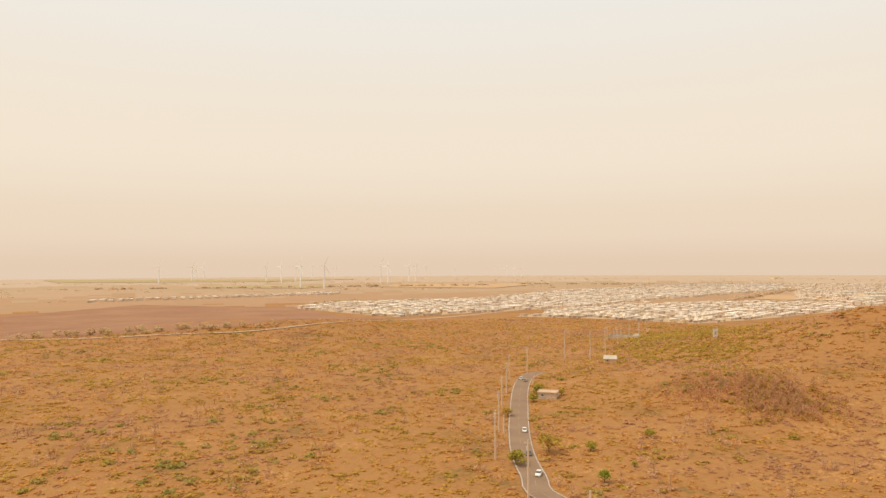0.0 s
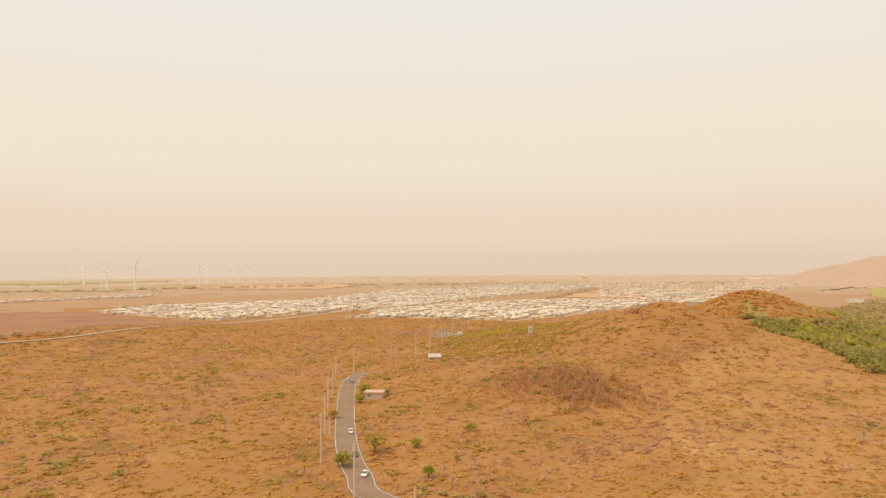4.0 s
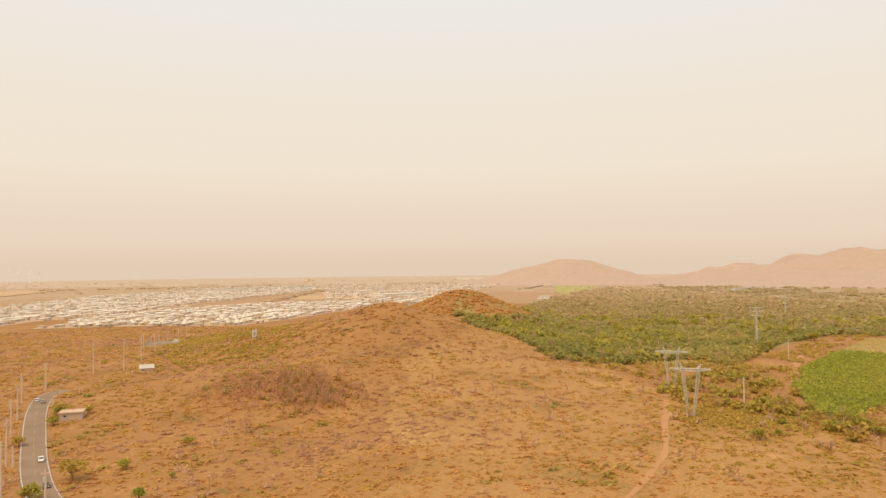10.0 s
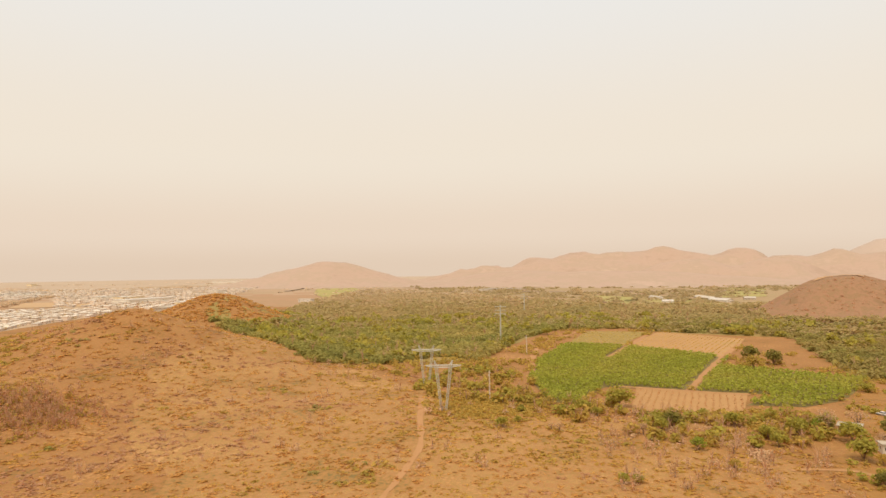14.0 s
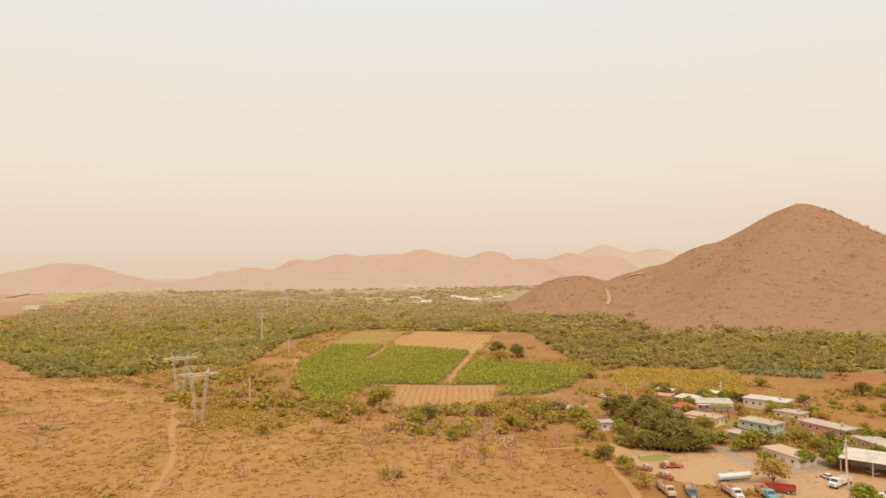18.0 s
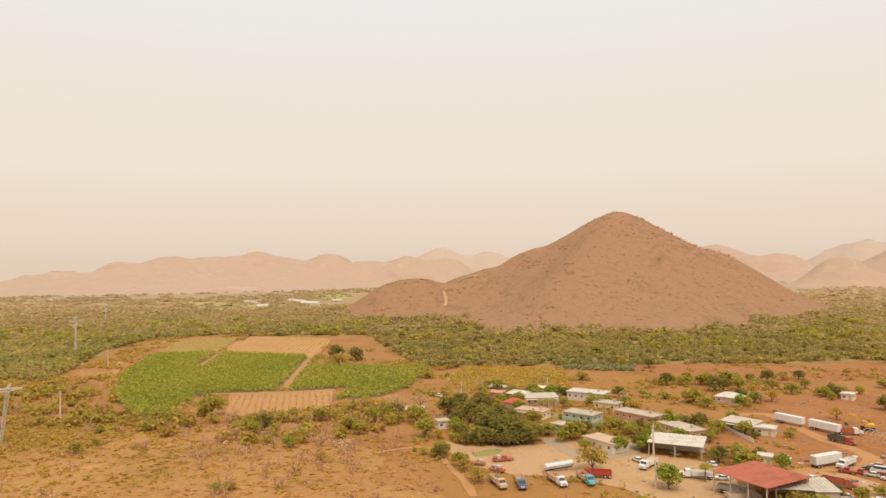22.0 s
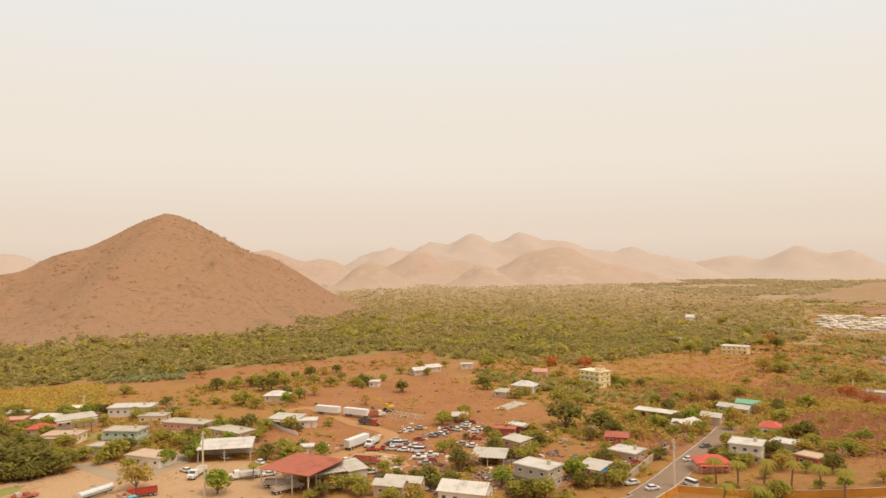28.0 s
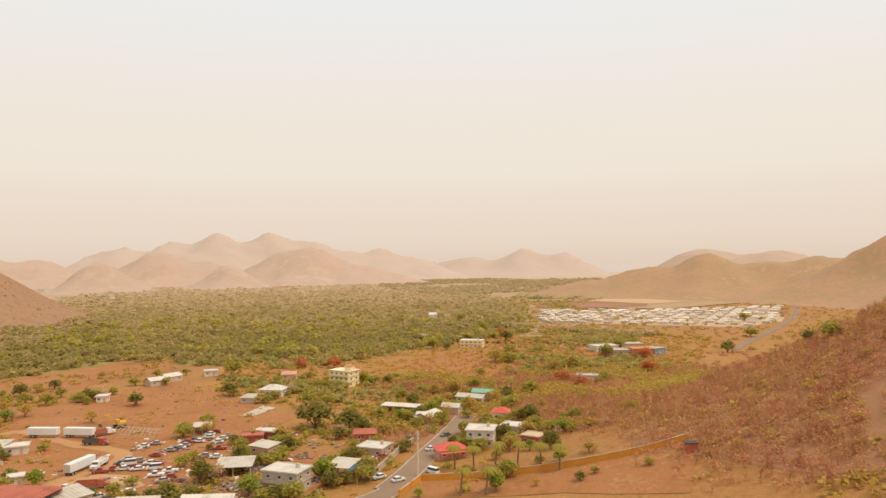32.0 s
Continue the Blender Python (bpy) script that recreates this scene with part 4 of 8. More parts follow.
stuff("field_bushes", *leaf_cloud(on_ground(q), RNG.uniform(1.2, 2.9, len(q)), RNG.uniform(1.2, 3.4, len(q)), 22, 0.28), L_OLIVE, "dusty bushes round the crop fields", "bushes")
q = spread(BARE_N, 260, 900)
q = q[clump(q, 0.04, 43.0) > -0.1]
stuff("clearing_bushes", *leaf_cloud(on_ground(q), RNG.uniform(0.8, 2.2, len(q)), RNG.uniform(0.8, 2.6, len(q)), 24, 0.3), L_OLIVE, "olive bushes in the bare clearing", "bushes")

GREEN_AREA = [(286, 597), (437, 693), (268, 377), (222, 352), (196, 391), (178, 416)]
q = spread(GREEN_AREA, 1700, 900) + RNG.normal(0, 11, (1700, 2))
stuff("green_hollow", *leaf_cloud(on_ground(q), RNG.uniform(1.0, 2.6, len(q)), RNG.uniform(0.6, 1.8, len(q)), 16, 0.33, flat=1.1), L_OLIVE, "olive scrub in the hollow beyond the road", "scrub")
YELLOW_STRIP = [(305, 131), (310, 118), (306, 90), (275, 71), (267, 93), (260, 111)]
q = np.concatenate([spread(YELLOW_STRIP, 420, 900) + RNG.normal(0, 5, (420, 2)), spread(GOLDEN, 300, 900)])
stuff("weedy_grass", *leaf_cloud(on_ground(q), RNG.uniform(0.7, 1.6, len(q)), RNG.uniform(0.3, 0.9, len(q)), 14, 0.36, flat=1.2), L_YELLOW, "yellow-green weeds beside the power towers", "grass")

# brown slope at the head of the valley
SLOPE = [(polar(150, 262)), (polar(152, 400)), (polar(160, 470)), (polar(172, 470)), (polar(182, 430)), (polar(200, 420)), (polar(200, 190)), (polar(186, 170)), (polar(176, 195)), (polar(170, 245)), (polar(160, 250))]
patch("brushy_slope", SLOPE, M_SLOPE, "brown brushy hillside above the village", "slope", 0.17, 5, 14)
CLEARING = [(-28, -206), (-35, -211), (-29, -181), (-27, -188)]
q = spread(SLOPE, 19000, 300, 0.9) + RNG.normal(0, 7, (19000, 2))
q = q[outside(q, [CLEARING, FIELD_SE]) & off_road(q, 9)]
steep = height(q[:, 0], q[:, 1])
brown = (clump(q, 0.02, 51.0) + steep / 40 - 0.1 > 0) & (RNG.uniform(size=len(q)) < 0.9)
stuff("slope_scrub", *leaf_cloud(on_ground(q[brown]), RNG.uniform(1.0, 2.2, brown.sum()), RNG.uniform(1.0, 2.8, brown.sum()), 22, 0.15, flat=0.25), L_TWIG, "dense leafless brown scrub on the hillside", "scrub")
o = ~brown
stuff("slope_greenery", *leaf_cloud(on_ground(q[o]), RNG.uniform(0.9, 2.2, o.sum()), RNG.uniform(1.0, 3.0, o.sum()), 14, 0.27), L_OLIVE, "olive bushes at the foot of the hillside", "scrub")
bare_trees(q[brown][::3], 2.5, 5.5, "bare_slope_trees", "pale leafless trees on the hillside", L_MAUVE)

# trees round the foot of the mountain
a = RNG.uniform(0, 6.28, 9000)
d = 520 * np.sqrt(RNG.uniform(0.1, 1, 9000))
cx, cy = polar(111, 1060)
q = np.column_stack([cx + d * np.cos(a) * 1.1, cy + d * np.sin(a) * 1.1])
z = hill_z(MOUNTAIN, q[:, 0], q[:, 1])
k = (z > -1) & (z < 4 + 7 * clump(q, 0.015, 3.3)) & (np.hypot(q[:, 0], q[:, 1]) < 1080)
q, z = q[k], z[k]
# leaf colour with the first step of painted haze
stuff("foothill_trees", *leaf_cloud(np.column_stack([q, z - 0.3]), RNG.uniform(3.0, 6.0, len(q)), RNG.uniform(3.0, 6.5, len(q)), 22, 0.32, low=0.05), L_WOOD_MID, "dusty trees round the foot of the mountain", "woods")

# scrub over the mountain
a = RNG.uniform(0, 6.28, 9500)
d = 430 * np.sqrt(RNG.uniform(0, 1, 9500))
cx, cy = polar(111, 1060)
q = np.column_stack([cx + d * np.cos(a) * 1.1, cy + d * np.sin(a) * 1.1])
z = hill_z(MOUNTAIN, q[:, 0], q[:, 1])
z = fuzzed(MOUNTAIN, q[:, 0], q[:, 1], z, 0.06)
q, z = q[z > 3], z[z > 3]
stuff("mountain_scrub", *leaf_cloud(np.column_stack([q, z - 1.5]), RNG.uniform(1.2, 2.6, len(q)), RNG.uniform(1.0, 2.6, len(q)), 9, 0.36, flat=1.0), leafy("mountain_leaves", ((0.56, 0.305, 0.152), (0.65, 0.345, 0.180), (0.57, 0.345, 0.152)), 0.02, 0.3, 0.14), "brown scrub covering the mountain", "scrub")

# darker shrubs, skyline trees and the bare scars of the mountain
q = np.column_stack([cx + d[:2600] * np.cos(a[:2600]), cy + d[:2600] * np.sin(a[:2600])])
z = fuzzed(MOUNTAIN, q[:, 0], q[:, 1], hill_z(MOUNTAIN, q[:, 0], q[:, 1]), 0.06)
k = (z > 8) & (clump(q, 0.012, 91.0) + 0.5 * clump(q, 0.05, 92.0) + z / 900 > 0.12)
stuff("mountain_shrubs", *leaf_cloud(np.column_stack([q[k], z[k] - 0.4]), RNG.uniform(1.2, 2.6, k.sum()), RNG.uniform(0.9, 2.0, k.sum()), 12, 0.32, flat=1.4), L_TWIG, "darker brown shrubs scattered over the mountain", "scrub")
b = RNG.uniform(115.6, 123.0, 130)
q = np.stack([np.sin(np.radians(b)), np.cos(np.radians(b))], -1) * RNG.uniform(1075, 1112, 130)[:, None]
z = fuzzed(MOUNTAIN, q[:, 0], q[:, 1], hill_z(MOUNTAIN, q[:, 0], q[:, 1]), 0.06)
stuff("mountain_trees", *leaf_cloud(np.column_stack([q, z - 0.5]), RNG.uniform(1.4, 3.0, 130), RNG.uniform(1.8, 4.5, 130), 20, 0.28), L_MAUVE, "thin brown trees along the shoulder of the mountain", "trees")


def hill_strip(line, width, label):
    """A bare strip of earth laid over the mountain; line: bearing and distance."""
    p = smooth_line([polar(*c) for c in line], 6.0)
    t = np.gradient(p, axis=0)
    t /= np.linalg.norm(t, axis=1)[:, None]
    side = np.stack([t[:, 1], -t[:, 0]], -1)
    n, rows = len(p), []
    for e in (-1, -0.33, 0.33, 1):
        r = p + side * e * width / 2 * np.array([1 + 0.5 * wavy(x, y, 0.08, e) for x, y in p])[:, None]
        rows.append(np.column_stack([r, fuzzed(MOUNTAIN, r[:, 0], r[:, 1], hill_z(MOUNTAIN, r[:, 0], r[:, 1]), 0.06) + 0.9]))
    i = np.arange(n - 1)
    f = np.concatenate([np.stack([i + k * n, i + 1 + k * n, i + 1 + (k + 1) * n, i + (k + 1) * n], -1) for k in range(3)])
    tagged(new("bare_scar", mesh_from("bare_scar", np.concatenate(rows), f, (M_SCAR,), None, True)), label, "bare ground", kind="structure")


M_SCAR = surf("pale_cut_earth", ((0.42, 0.235, 0.115), (0.50, 0.295, 0.145), (0.45, 0.255, 0.130)), 0.05, 0.4)
hill_strip([(95.2, 975), (96.4, 985), (97.5, 985), (98.3, 975)], 6, "pale bare track along the top of the low spur")
hill_strip([(99.6, 955), (99.9, 925), (99.8, 905)], 5, "pale washed-out gully on the spur")
hill_strip([(101.0, 1010), (102.6, 1025)], 6, "pale bare patch on the saddle")

# crops in rows
def crop_rows(name, poly, az, gap, along, r, h, mat, label, leaves=10):
    a = math.radians(az)
    u, w = np.array([math.sin(a), math.cos(a)]), np.array([math.cos(a), -math.sin(a)])
    p = np.array(poly)
    s, t = p @ u, p @ w
    qs = np.array([u * i + w * (j + RNG.uniform(-0.3, 0.3)) for j in np.arange(t.min(), t.max(), gap) for i in np.arange(s.min(), s.max(), along)])
    qs = qs + RNG.normal(0, 0.25, qs.shape)
    qs = qs[inside(qs[:, 0], qs[:, 1], poly)]
    for path in FIELD_PATHS:
        for c in smooth_line(path, 4.0):
            qs = qs[np.hypot(qs[:, 0] - c[0], qs[:, 1] - c[1]) > 3.4]
    v, f = leaf_cloud(on_ground(qs), RNG.uniform(0.8, 1.25, len(qs)) * r, RNG.uniform(0.8, 1.2, len(qs)) * h, leaves, 0.42, low=0.25)
    return stuff(name, v, f, mat, label, "crop")


crop_rows("plantain_rows", FIELD_GREEN, 97, 2.9, 2.2, 1.25, 3.0, L_CROP, "bright green plantain plants in long rows", 11)
crop_rows("plantain_rows", FIELD_GREEN_E, 97, 2.9, 2.2, 1.25, 3.0, L_CROP, "bright green plantain plants in long rows", 11)
crop_rows("plantain_rows", FIELD_GREEN_S, 97, 2.9, 2.2, 1.25, 3.0, L_CROP, "bright green plantain plants in long rows", 11)
crop_rows("young_crop_rows", FIELD_YELLOW, 97, 5.0, 2.6, 0.8, 0.9, L_OLIVE, "low young crop in thin rows", 6)
crop_rows("low_crop_rows", FIELD_TAN, 97, 4.0, 2.4, 0.75, 0.4, L_GOLD, "thin golden stubble rows on tan soil", 5)
crop_rows("furrow_weeds", FIELD_FURROW, 88, 3.2, 1.6, 0.6, 0.35, L_BROWN, "thin lines of dry stalks between the furrows", 6)
crop_rows("blue_green_rows", FIELD_AGAVE, 120, 4.0, 3.4, 1.7, 2.2, L_AGAVE, "blue-green rounded bushes in rows", 22)
crop_rows("tall_grass", FIELD_YEL2, 110, 2.6, 2.6, 1.3, 1.6, L_YELLOW, "tall yellow-green grass tufts", 10)

# leafless trees on the dry grass below the crop fields
q = spread([(296, 64), (303, 24), (304, -9), (266, -28), (224, -27), (203, -4), (205, 33)], 130, 900)
bare_trees(q, 3, 6.5, "bare_margin_trees", "leafless grey trees standing in the dry grass")
stuff("grey_scrub", *leaf_cloud(on_ground(q), RNG.uniform(1.0, 2.0, len(q)), RNG.uniform(2.0, 4.5, len(q)), 26, 0.15, flat=0.2), L_GREY, "twiggy grey-pink crowns of leafless trees", "scrub")

# loose brush on the open ground round the village and towards the housing estate
q = spread(VILLAGE, 7500, 900)
q = q[off_road(q, 6) & outside(q, [YARD_SAND])]
k = clump(q, 0.03, 61.0) + RNG.uniform(-0.3, 0.3, len(q))
k = np.where(inside(q[:, 0], q[:, 1], YARD_RED) | inside(q[:, 0], q[:, 1], BARE_N), k - 0.22, k)
w = q[k > -0.05]
stuff("village_weeds", *leaf_cloud(on_ground(w), RNG.uniform(0.4, 1.4, len(w)), RNG.uniform(0.2, 0.8, len(w)), 9, 0.42, flat=1.2), L_GOLD, "dry golden weeds between the yards", "weeds")
w = q[k > 0.12][::3]
stuff("village_bushes", *leaf_cloud(on_ground(w), RNG.uniform(0.7, 1.9, len(w)), RNG.uniform(0.7, 2.2, len(w)), 26, 0.3), L_OLIVE, "small olive bushes between the yards", "bushes")
w = q[k > 0.26][1::3]
stuff("village_shrubs", *leaf_cloud(on_ground(w), RNG.uniform(1.0, 2.4, len(w)), RNG.uniform(1.4, 3.4, len(w)), 30, 0.28), L_GREEN, "green shrubs between the houses", "bushes")
w = q[(k > -0.1) & (k < 0.1)][::16]
bare_trees(w, 3, 6, "bare_village_trees", "leafless grey trees between the yards")
BRUSH = [(polar(138, 420)), (polar(141, 600)), (polar(155, 780)), (polar(163, 1500)), (polar(172, 1400)), (polar(169, 700)), (polar(178, 640)), (polar(176, 420)), (polar(160, 360)), (polar(148, 330))]
q = spread(BRUSH, 6200, 520, 0.9)
q = q[outside(q, [ESTATE, FARM_FAR]) & off_road(q, 8)]
k = clump(q, 0.012, 71.0) + RNG.uniform(-0.2, 0.2, len(q))
k = np.where(inside(q[:, 0], q[:, 1], FIELD_SE), k - 0.45, k)
g = np.maximum(1, np.hypot(q[:, 0], q[:, 1]) / 500)
for cut, mat, nm, lb, r in ((-0.12, L_OLIVE, "valley_brush", "olive brush on the open valley floor", 2.2), (0.2, L_WOOD, "valley_copse", "dusty copses on the open valley floor", 3.4)):
    m = k > cut
    stuff(nm, *leaf_cloud(on_ground(q[m]), RNG.uniform(0.5, 1.0, m.sum()) * r * g[m] ** 0.5, RNG.uniform(0.5, 1.2, m.sum()) * r, 20, 0.34), mat, lb, "brush")
m = k < -0.05
stuff("dry_brush", *leaf_cloud(on_ground(q[m]), RNG.uniform(0.8, 1.8, m.sum()) * g[m] ** 0.4, RNG.uniform(0.6, 1.5, m.sum()), 18, 0.34), L_GOLD, "dry brown brush on the open valley floor", "brush")

# tree clumps dotted over the far plain, flattened and paled to imitate haze
FAR_PLAIN = [(polar(-35, 1500)), (polar(-35, 4300)), (polar(20, 4300)), (polar(60, 4200)), (polar(100, 4200)), (polar(140, 3600)), (polar(172, 3300)), (polar(172, 1500)), (polar(150, 1700)), (polar(118, 1900)), (polar(96, 1300)), (polar(70, 1500)), (polar(40, 2300)), (polar(5, 2000)), (polar(-15, 1500))]
q = spread(FAR_PLAIN, 2400, 1800, 1.0)
q = q[clump(q, 0.0025, 81.0) + 0.6 * clump(q, 0.01, 5.0) > 0.02]
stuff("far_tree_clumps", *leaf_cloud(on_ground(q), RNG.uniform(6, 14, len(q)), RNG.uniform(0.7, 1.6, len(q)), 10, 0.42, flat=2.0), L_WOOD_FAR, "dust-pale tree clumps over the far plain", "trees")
# far woods in the leaf colour that has haze mixed in
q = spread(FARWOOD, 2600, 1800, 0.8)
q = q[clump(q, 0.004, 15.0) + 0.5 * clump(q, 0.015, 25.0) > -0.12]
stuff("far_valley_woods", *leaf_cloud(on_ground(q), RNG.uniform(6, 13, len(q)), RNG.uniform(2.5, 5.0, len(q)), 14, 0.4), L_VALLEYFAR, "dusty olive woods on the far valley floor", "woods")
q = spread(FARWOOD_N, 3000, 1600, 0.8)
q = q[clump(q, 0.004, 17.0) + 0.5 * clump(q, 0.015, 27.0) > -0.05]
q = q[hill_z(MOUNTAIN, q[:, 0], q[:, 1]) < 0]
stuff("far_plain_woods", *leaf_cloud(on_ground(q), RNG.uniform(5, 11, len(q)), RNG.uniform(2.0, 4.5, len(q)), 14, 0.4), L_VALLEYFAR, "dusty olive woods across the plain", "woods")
GAP = [(polar(57, 430)), (polar(60, 540)), (polar(68, 540)), (polar(72, 430)), (polar(66, 385))]
q = spread(GAP, 240, 900)
q = q[outside(q, CROPS)]
stuff("gap_bushes", *leaf_cloud(on_ground(q), RNG.uniform(1.4, 3.2, len(q)), RNG.uniform(1.4, 4.0, len(q)), 22, 0.28), L_OLIVE, "dusty bushes behind the power towers", "bushes")
q = spread(HEAD_FLOOR, 1900, 600, 0.8)
q = q[outside(q, [ESTATE, FARM_FAR]) & (hill_z([(178.0, 1500, 86, 130, 160, 2.0)], q[:, 0], q[:, 1]) < 0)]
for a in smooth_line(ROAD_E, 12):
    q = q[np.hypot(q[:, 0] - a[0], q[:, 1] - a[1]) > 9]
k = clump(q, 0.012, 73.0) + RNG.uniform(-0.3, 0.3, len(q))
for m, mat, nm, lb in ((k > 0.05, L_OLIVE, "head_brush", "olive brush at the head of the valley"), (k <= 0.05, L_BROWN, "head_scrub", "brown scrub at the head of the valley")):
    stuff(nm, *leaf_cloud(on_ground(q[m]), RNG.uniform(1.2, 3.0, m.sum()), RNG.uniform(0.8, 2.4, m.sum()), 20, 0.34), mat, lb, "brush")

# ---- kit for things ----
def part(name, bm, mat, parent, label=""):
    """Links a bmesh as one mesh object under a thing or a part."""
    me = bpy.data.meshes.new(name)
    bmesh.ops.recalc_face_normals(bm, faces=bm.faces)
    bm.to_mesh(me)
    bm.free()
    me.materials.append(mat)
    ob = new(name, me)
    ob.parent = parent
    return tagged(ob, label) if label else ob


def share(name, src, parent, at):
    """Another object on the mesh of a part, at a pose."""
    ob = new(name, src.data)
    ob.parent = parent
    ob.matrix_basis = at
    return ob


def box(bm, x0, x1, y0, y1, z0, z1, bevel=0.0):
    v = [bm.verts.new(p) for p in ((x0, y0, z0), (x1, y0, z0), (x1, y1, z0), (x0, y1, z0), (x0, y0, z1), (x1, y0, z1), (x1, y1, z1), (x0, y1, z1))]
    fs = [bm.faces.new([v[i] for i in q]) for q in ((3, 2, 1, 0), (4, 5, 6, 7), (0, 1, 5, 4), (1, 2, 6, 5), (2, 3, 7, 6), (3, 0, 4, 7))]
    if bevel:
        es = list({e for f in fs for e in f.edges})
        bmesh.ops.bevel(bm, geom=es, offset=bevel, segments=1, affect="EDGES")
    return bm


def prism(bm, outline, y0, y1):
    """A shape drawn in x and z, drawn out along y."""
    a = [bm.verts.new((x, y0, z)) for x, z in outline]
    b = [bm.verts.new((x, y1, z)) for x, z in outline]
    bm.faces.new(a[::-1])
    bm.faces.new(b)
    for i in range(len(a)):
        j = (i + 1) % len(a)
        bm.faces.new((a[i], a[j], b[j], b[i]))
    return bm


def rod(bm, p, q, r0, r1=None, n=6):
    """A round bar from p to q."""
    p, q = Vector(p), Vector(q)
    t = (q - p).to_track_quat("Z", "Y").to_matrix()
    rings = []
    for c, r in ((p, r0), (q, r0 if r1 is None else r1)):
        rings.append([bm.verts.new(c + t @ Vector((r * math.cos(i * 2 * math.pi / n), r * math.sin(i * 2 * math.pi / n), 0))) for i in range(n)])
    bm.faces.new(rings[0][::-1])
    bm.faces.new(rings[1])
    for i in range(n):
        j = (i + 1) % n
        bm.faces.new((rings[0][i], rings[0][j], rings[1][j], rings[1][i]))
    return bm


def B():
    return bmesh.new()


def thing(name, x, y, rot, label, category, group="", z=None):
    ob = new(name)
    ob.matrix_basis = pose(x, y, float(height(x, y)) + 0.15 if z is None else z, 0, 0, rot)
    return tagged(ob, label, category, group)


def ribbed(bm, x0, x1, y0, y1, z0, z1, thick=0.12, pitch=1.1):
    """A ribbed roof sheet: one folded sheet that climbs from z0 at y0 to z1 at y1."""
    n = max(2, int((x1 - x0) / pitch))
    top = []
    for i in range(n):
        a = x0 + (x1 - x0) * i / n
        w = (x1 - x0) / n
        top += [(a, thick), (a + w * 0.38, thick), (a + w * 0.46, thick + 0.09), (a + w * 0.54, thick + 0.09), (a + w * 0.62, thick)]
    top.append((x1, thick))
    line = [(x0, 0.0), (x1, 0.0)] + top[::-1]
    ends = [[bm.verts.new((x, y, z + h)) for x, h in line] for y, z in ((y0, z0), (y1, z1))]
    bm.faces.new(ends[0][::-1])
    bm.faces.new(ends[1])
    for i in range(len(line)):
        j = (i + 1) % len(line)
        bm.faces.new((ends[0][i], ends[0][j], ends[1][j], ends[1][i]))
    return bm


def roof_part(o, kind, w, d, h, mat, over=0.5):
    x, y = w / 2 + over, d / 2 + over
    bm = B()
    if kind == "flat":
        box(bm, -x, x, -y, y, h, h + 0.22)
        for a in ((-x, x, -y, -y + 0.2), (-x, x, y - 0.2, y), (-x, -x + 0.2, -y + 0.2, y - 0.2), (x - 0.2, x, -y + 0.2, y - 0.2)):
            box(bm, *a, h + 0.222, h + 0.42)
    elif kind == "gable":
        r = h + d * 0.22
        part("roof_slope", ribbed(B(), -x, x, y, 0.0, h - 0.05, r), mat, o)
        ribbed(bm, -x, x, -y, 0.0, h - 0.05, r)
    elif kind == "hip":
        r, k = h + min(w, d) * 0.25, max(0.2, (w - d) / 2)
        lo = [bm.verts.new((sx * x, sy * y, h)) for sx, sy in ((-1, -1), (1, -1), (1, 1), (-1, 1))]
        top = [bm.verts.new((-k, 0, r)), bm.verts.new((k, 0, r))]
        for f in ((lo[0], lo[1], top[1], top[0]), (lo[1], lo[2], top[1]), (lo[2], lo[3], top[0], top[1]), (lo[3], lo[0], top[0]), tuple(lo[::-1])):
            bm.faces.new(f)
    else:
        ribbed(bm, -x, x, -y, y, h, h + d * 0.10)
    return part("roof", bm, mat, o)


def openings(o, w, d, h, floors, frame_mat, door=True):
    """Windows with a frame, a sill and a pane round the walls of a house, and a door at its front."""
    fb = B()
    for a in ((-0.65, 0.65, -0.55, -0.45), (-0.65, 0.65, 0.45, 0.55), (-0.65, -0.55, -0.45, 0.45), (0.55, 0.65, -0.45, 0.45)):
        box(fb, a[0], a[1], -0.08, 0.04, a[2], a[3])
    box(fb, -0.75, 0.75, -0.16, 0.03, -0.63, -0.55)
    first = pane = None
    step = h / floors
    spots = []
    n = min(6, max(2, int(w / 3.0)))
    for fl in range(floors):
        z = step * fl + step * 0.56
        for i in range(n):
            if door and fl == 0 and i == n // 2:
                continue
            spots.append(pose(-w / 2 + (i + 0.5) * w / n, -d / 2 - 0.004, z))
        m = min(3, max(1, int(d / 3.6)))
        for i in range(m):
            y = -d / 2 + (i + 0.5) * d / m
            spots += [pose(w / 2 + 0.004, y, z, 0, 0, 90), pose(-w / 2 - 0.004, y, z, 0, 0, -90)]
    for m in spots:
        if first is None:
            first = part("window", fb, frame_mat, o)
            first.matrix_basis = m
            pane = part("pane", box(B(), -0.55, 0.55, -0.03, 0.02, -0.45, 0.45), M_GLASS, first)
        else:
            share("pane", pane, share("window", first, o, m), Matrix())
    if door:
        x = -w / 2 + (n // 2 + 0.5) * w / n
        dr = part("door", box(B(), -0.5, 0.5, -0.05, 0.03, 0.0, 2.05), M_TAN, o)
        dr.matrix_basis = pose(x, -d / 2 - 0.005, 0.02)


HOUSE_AT = []


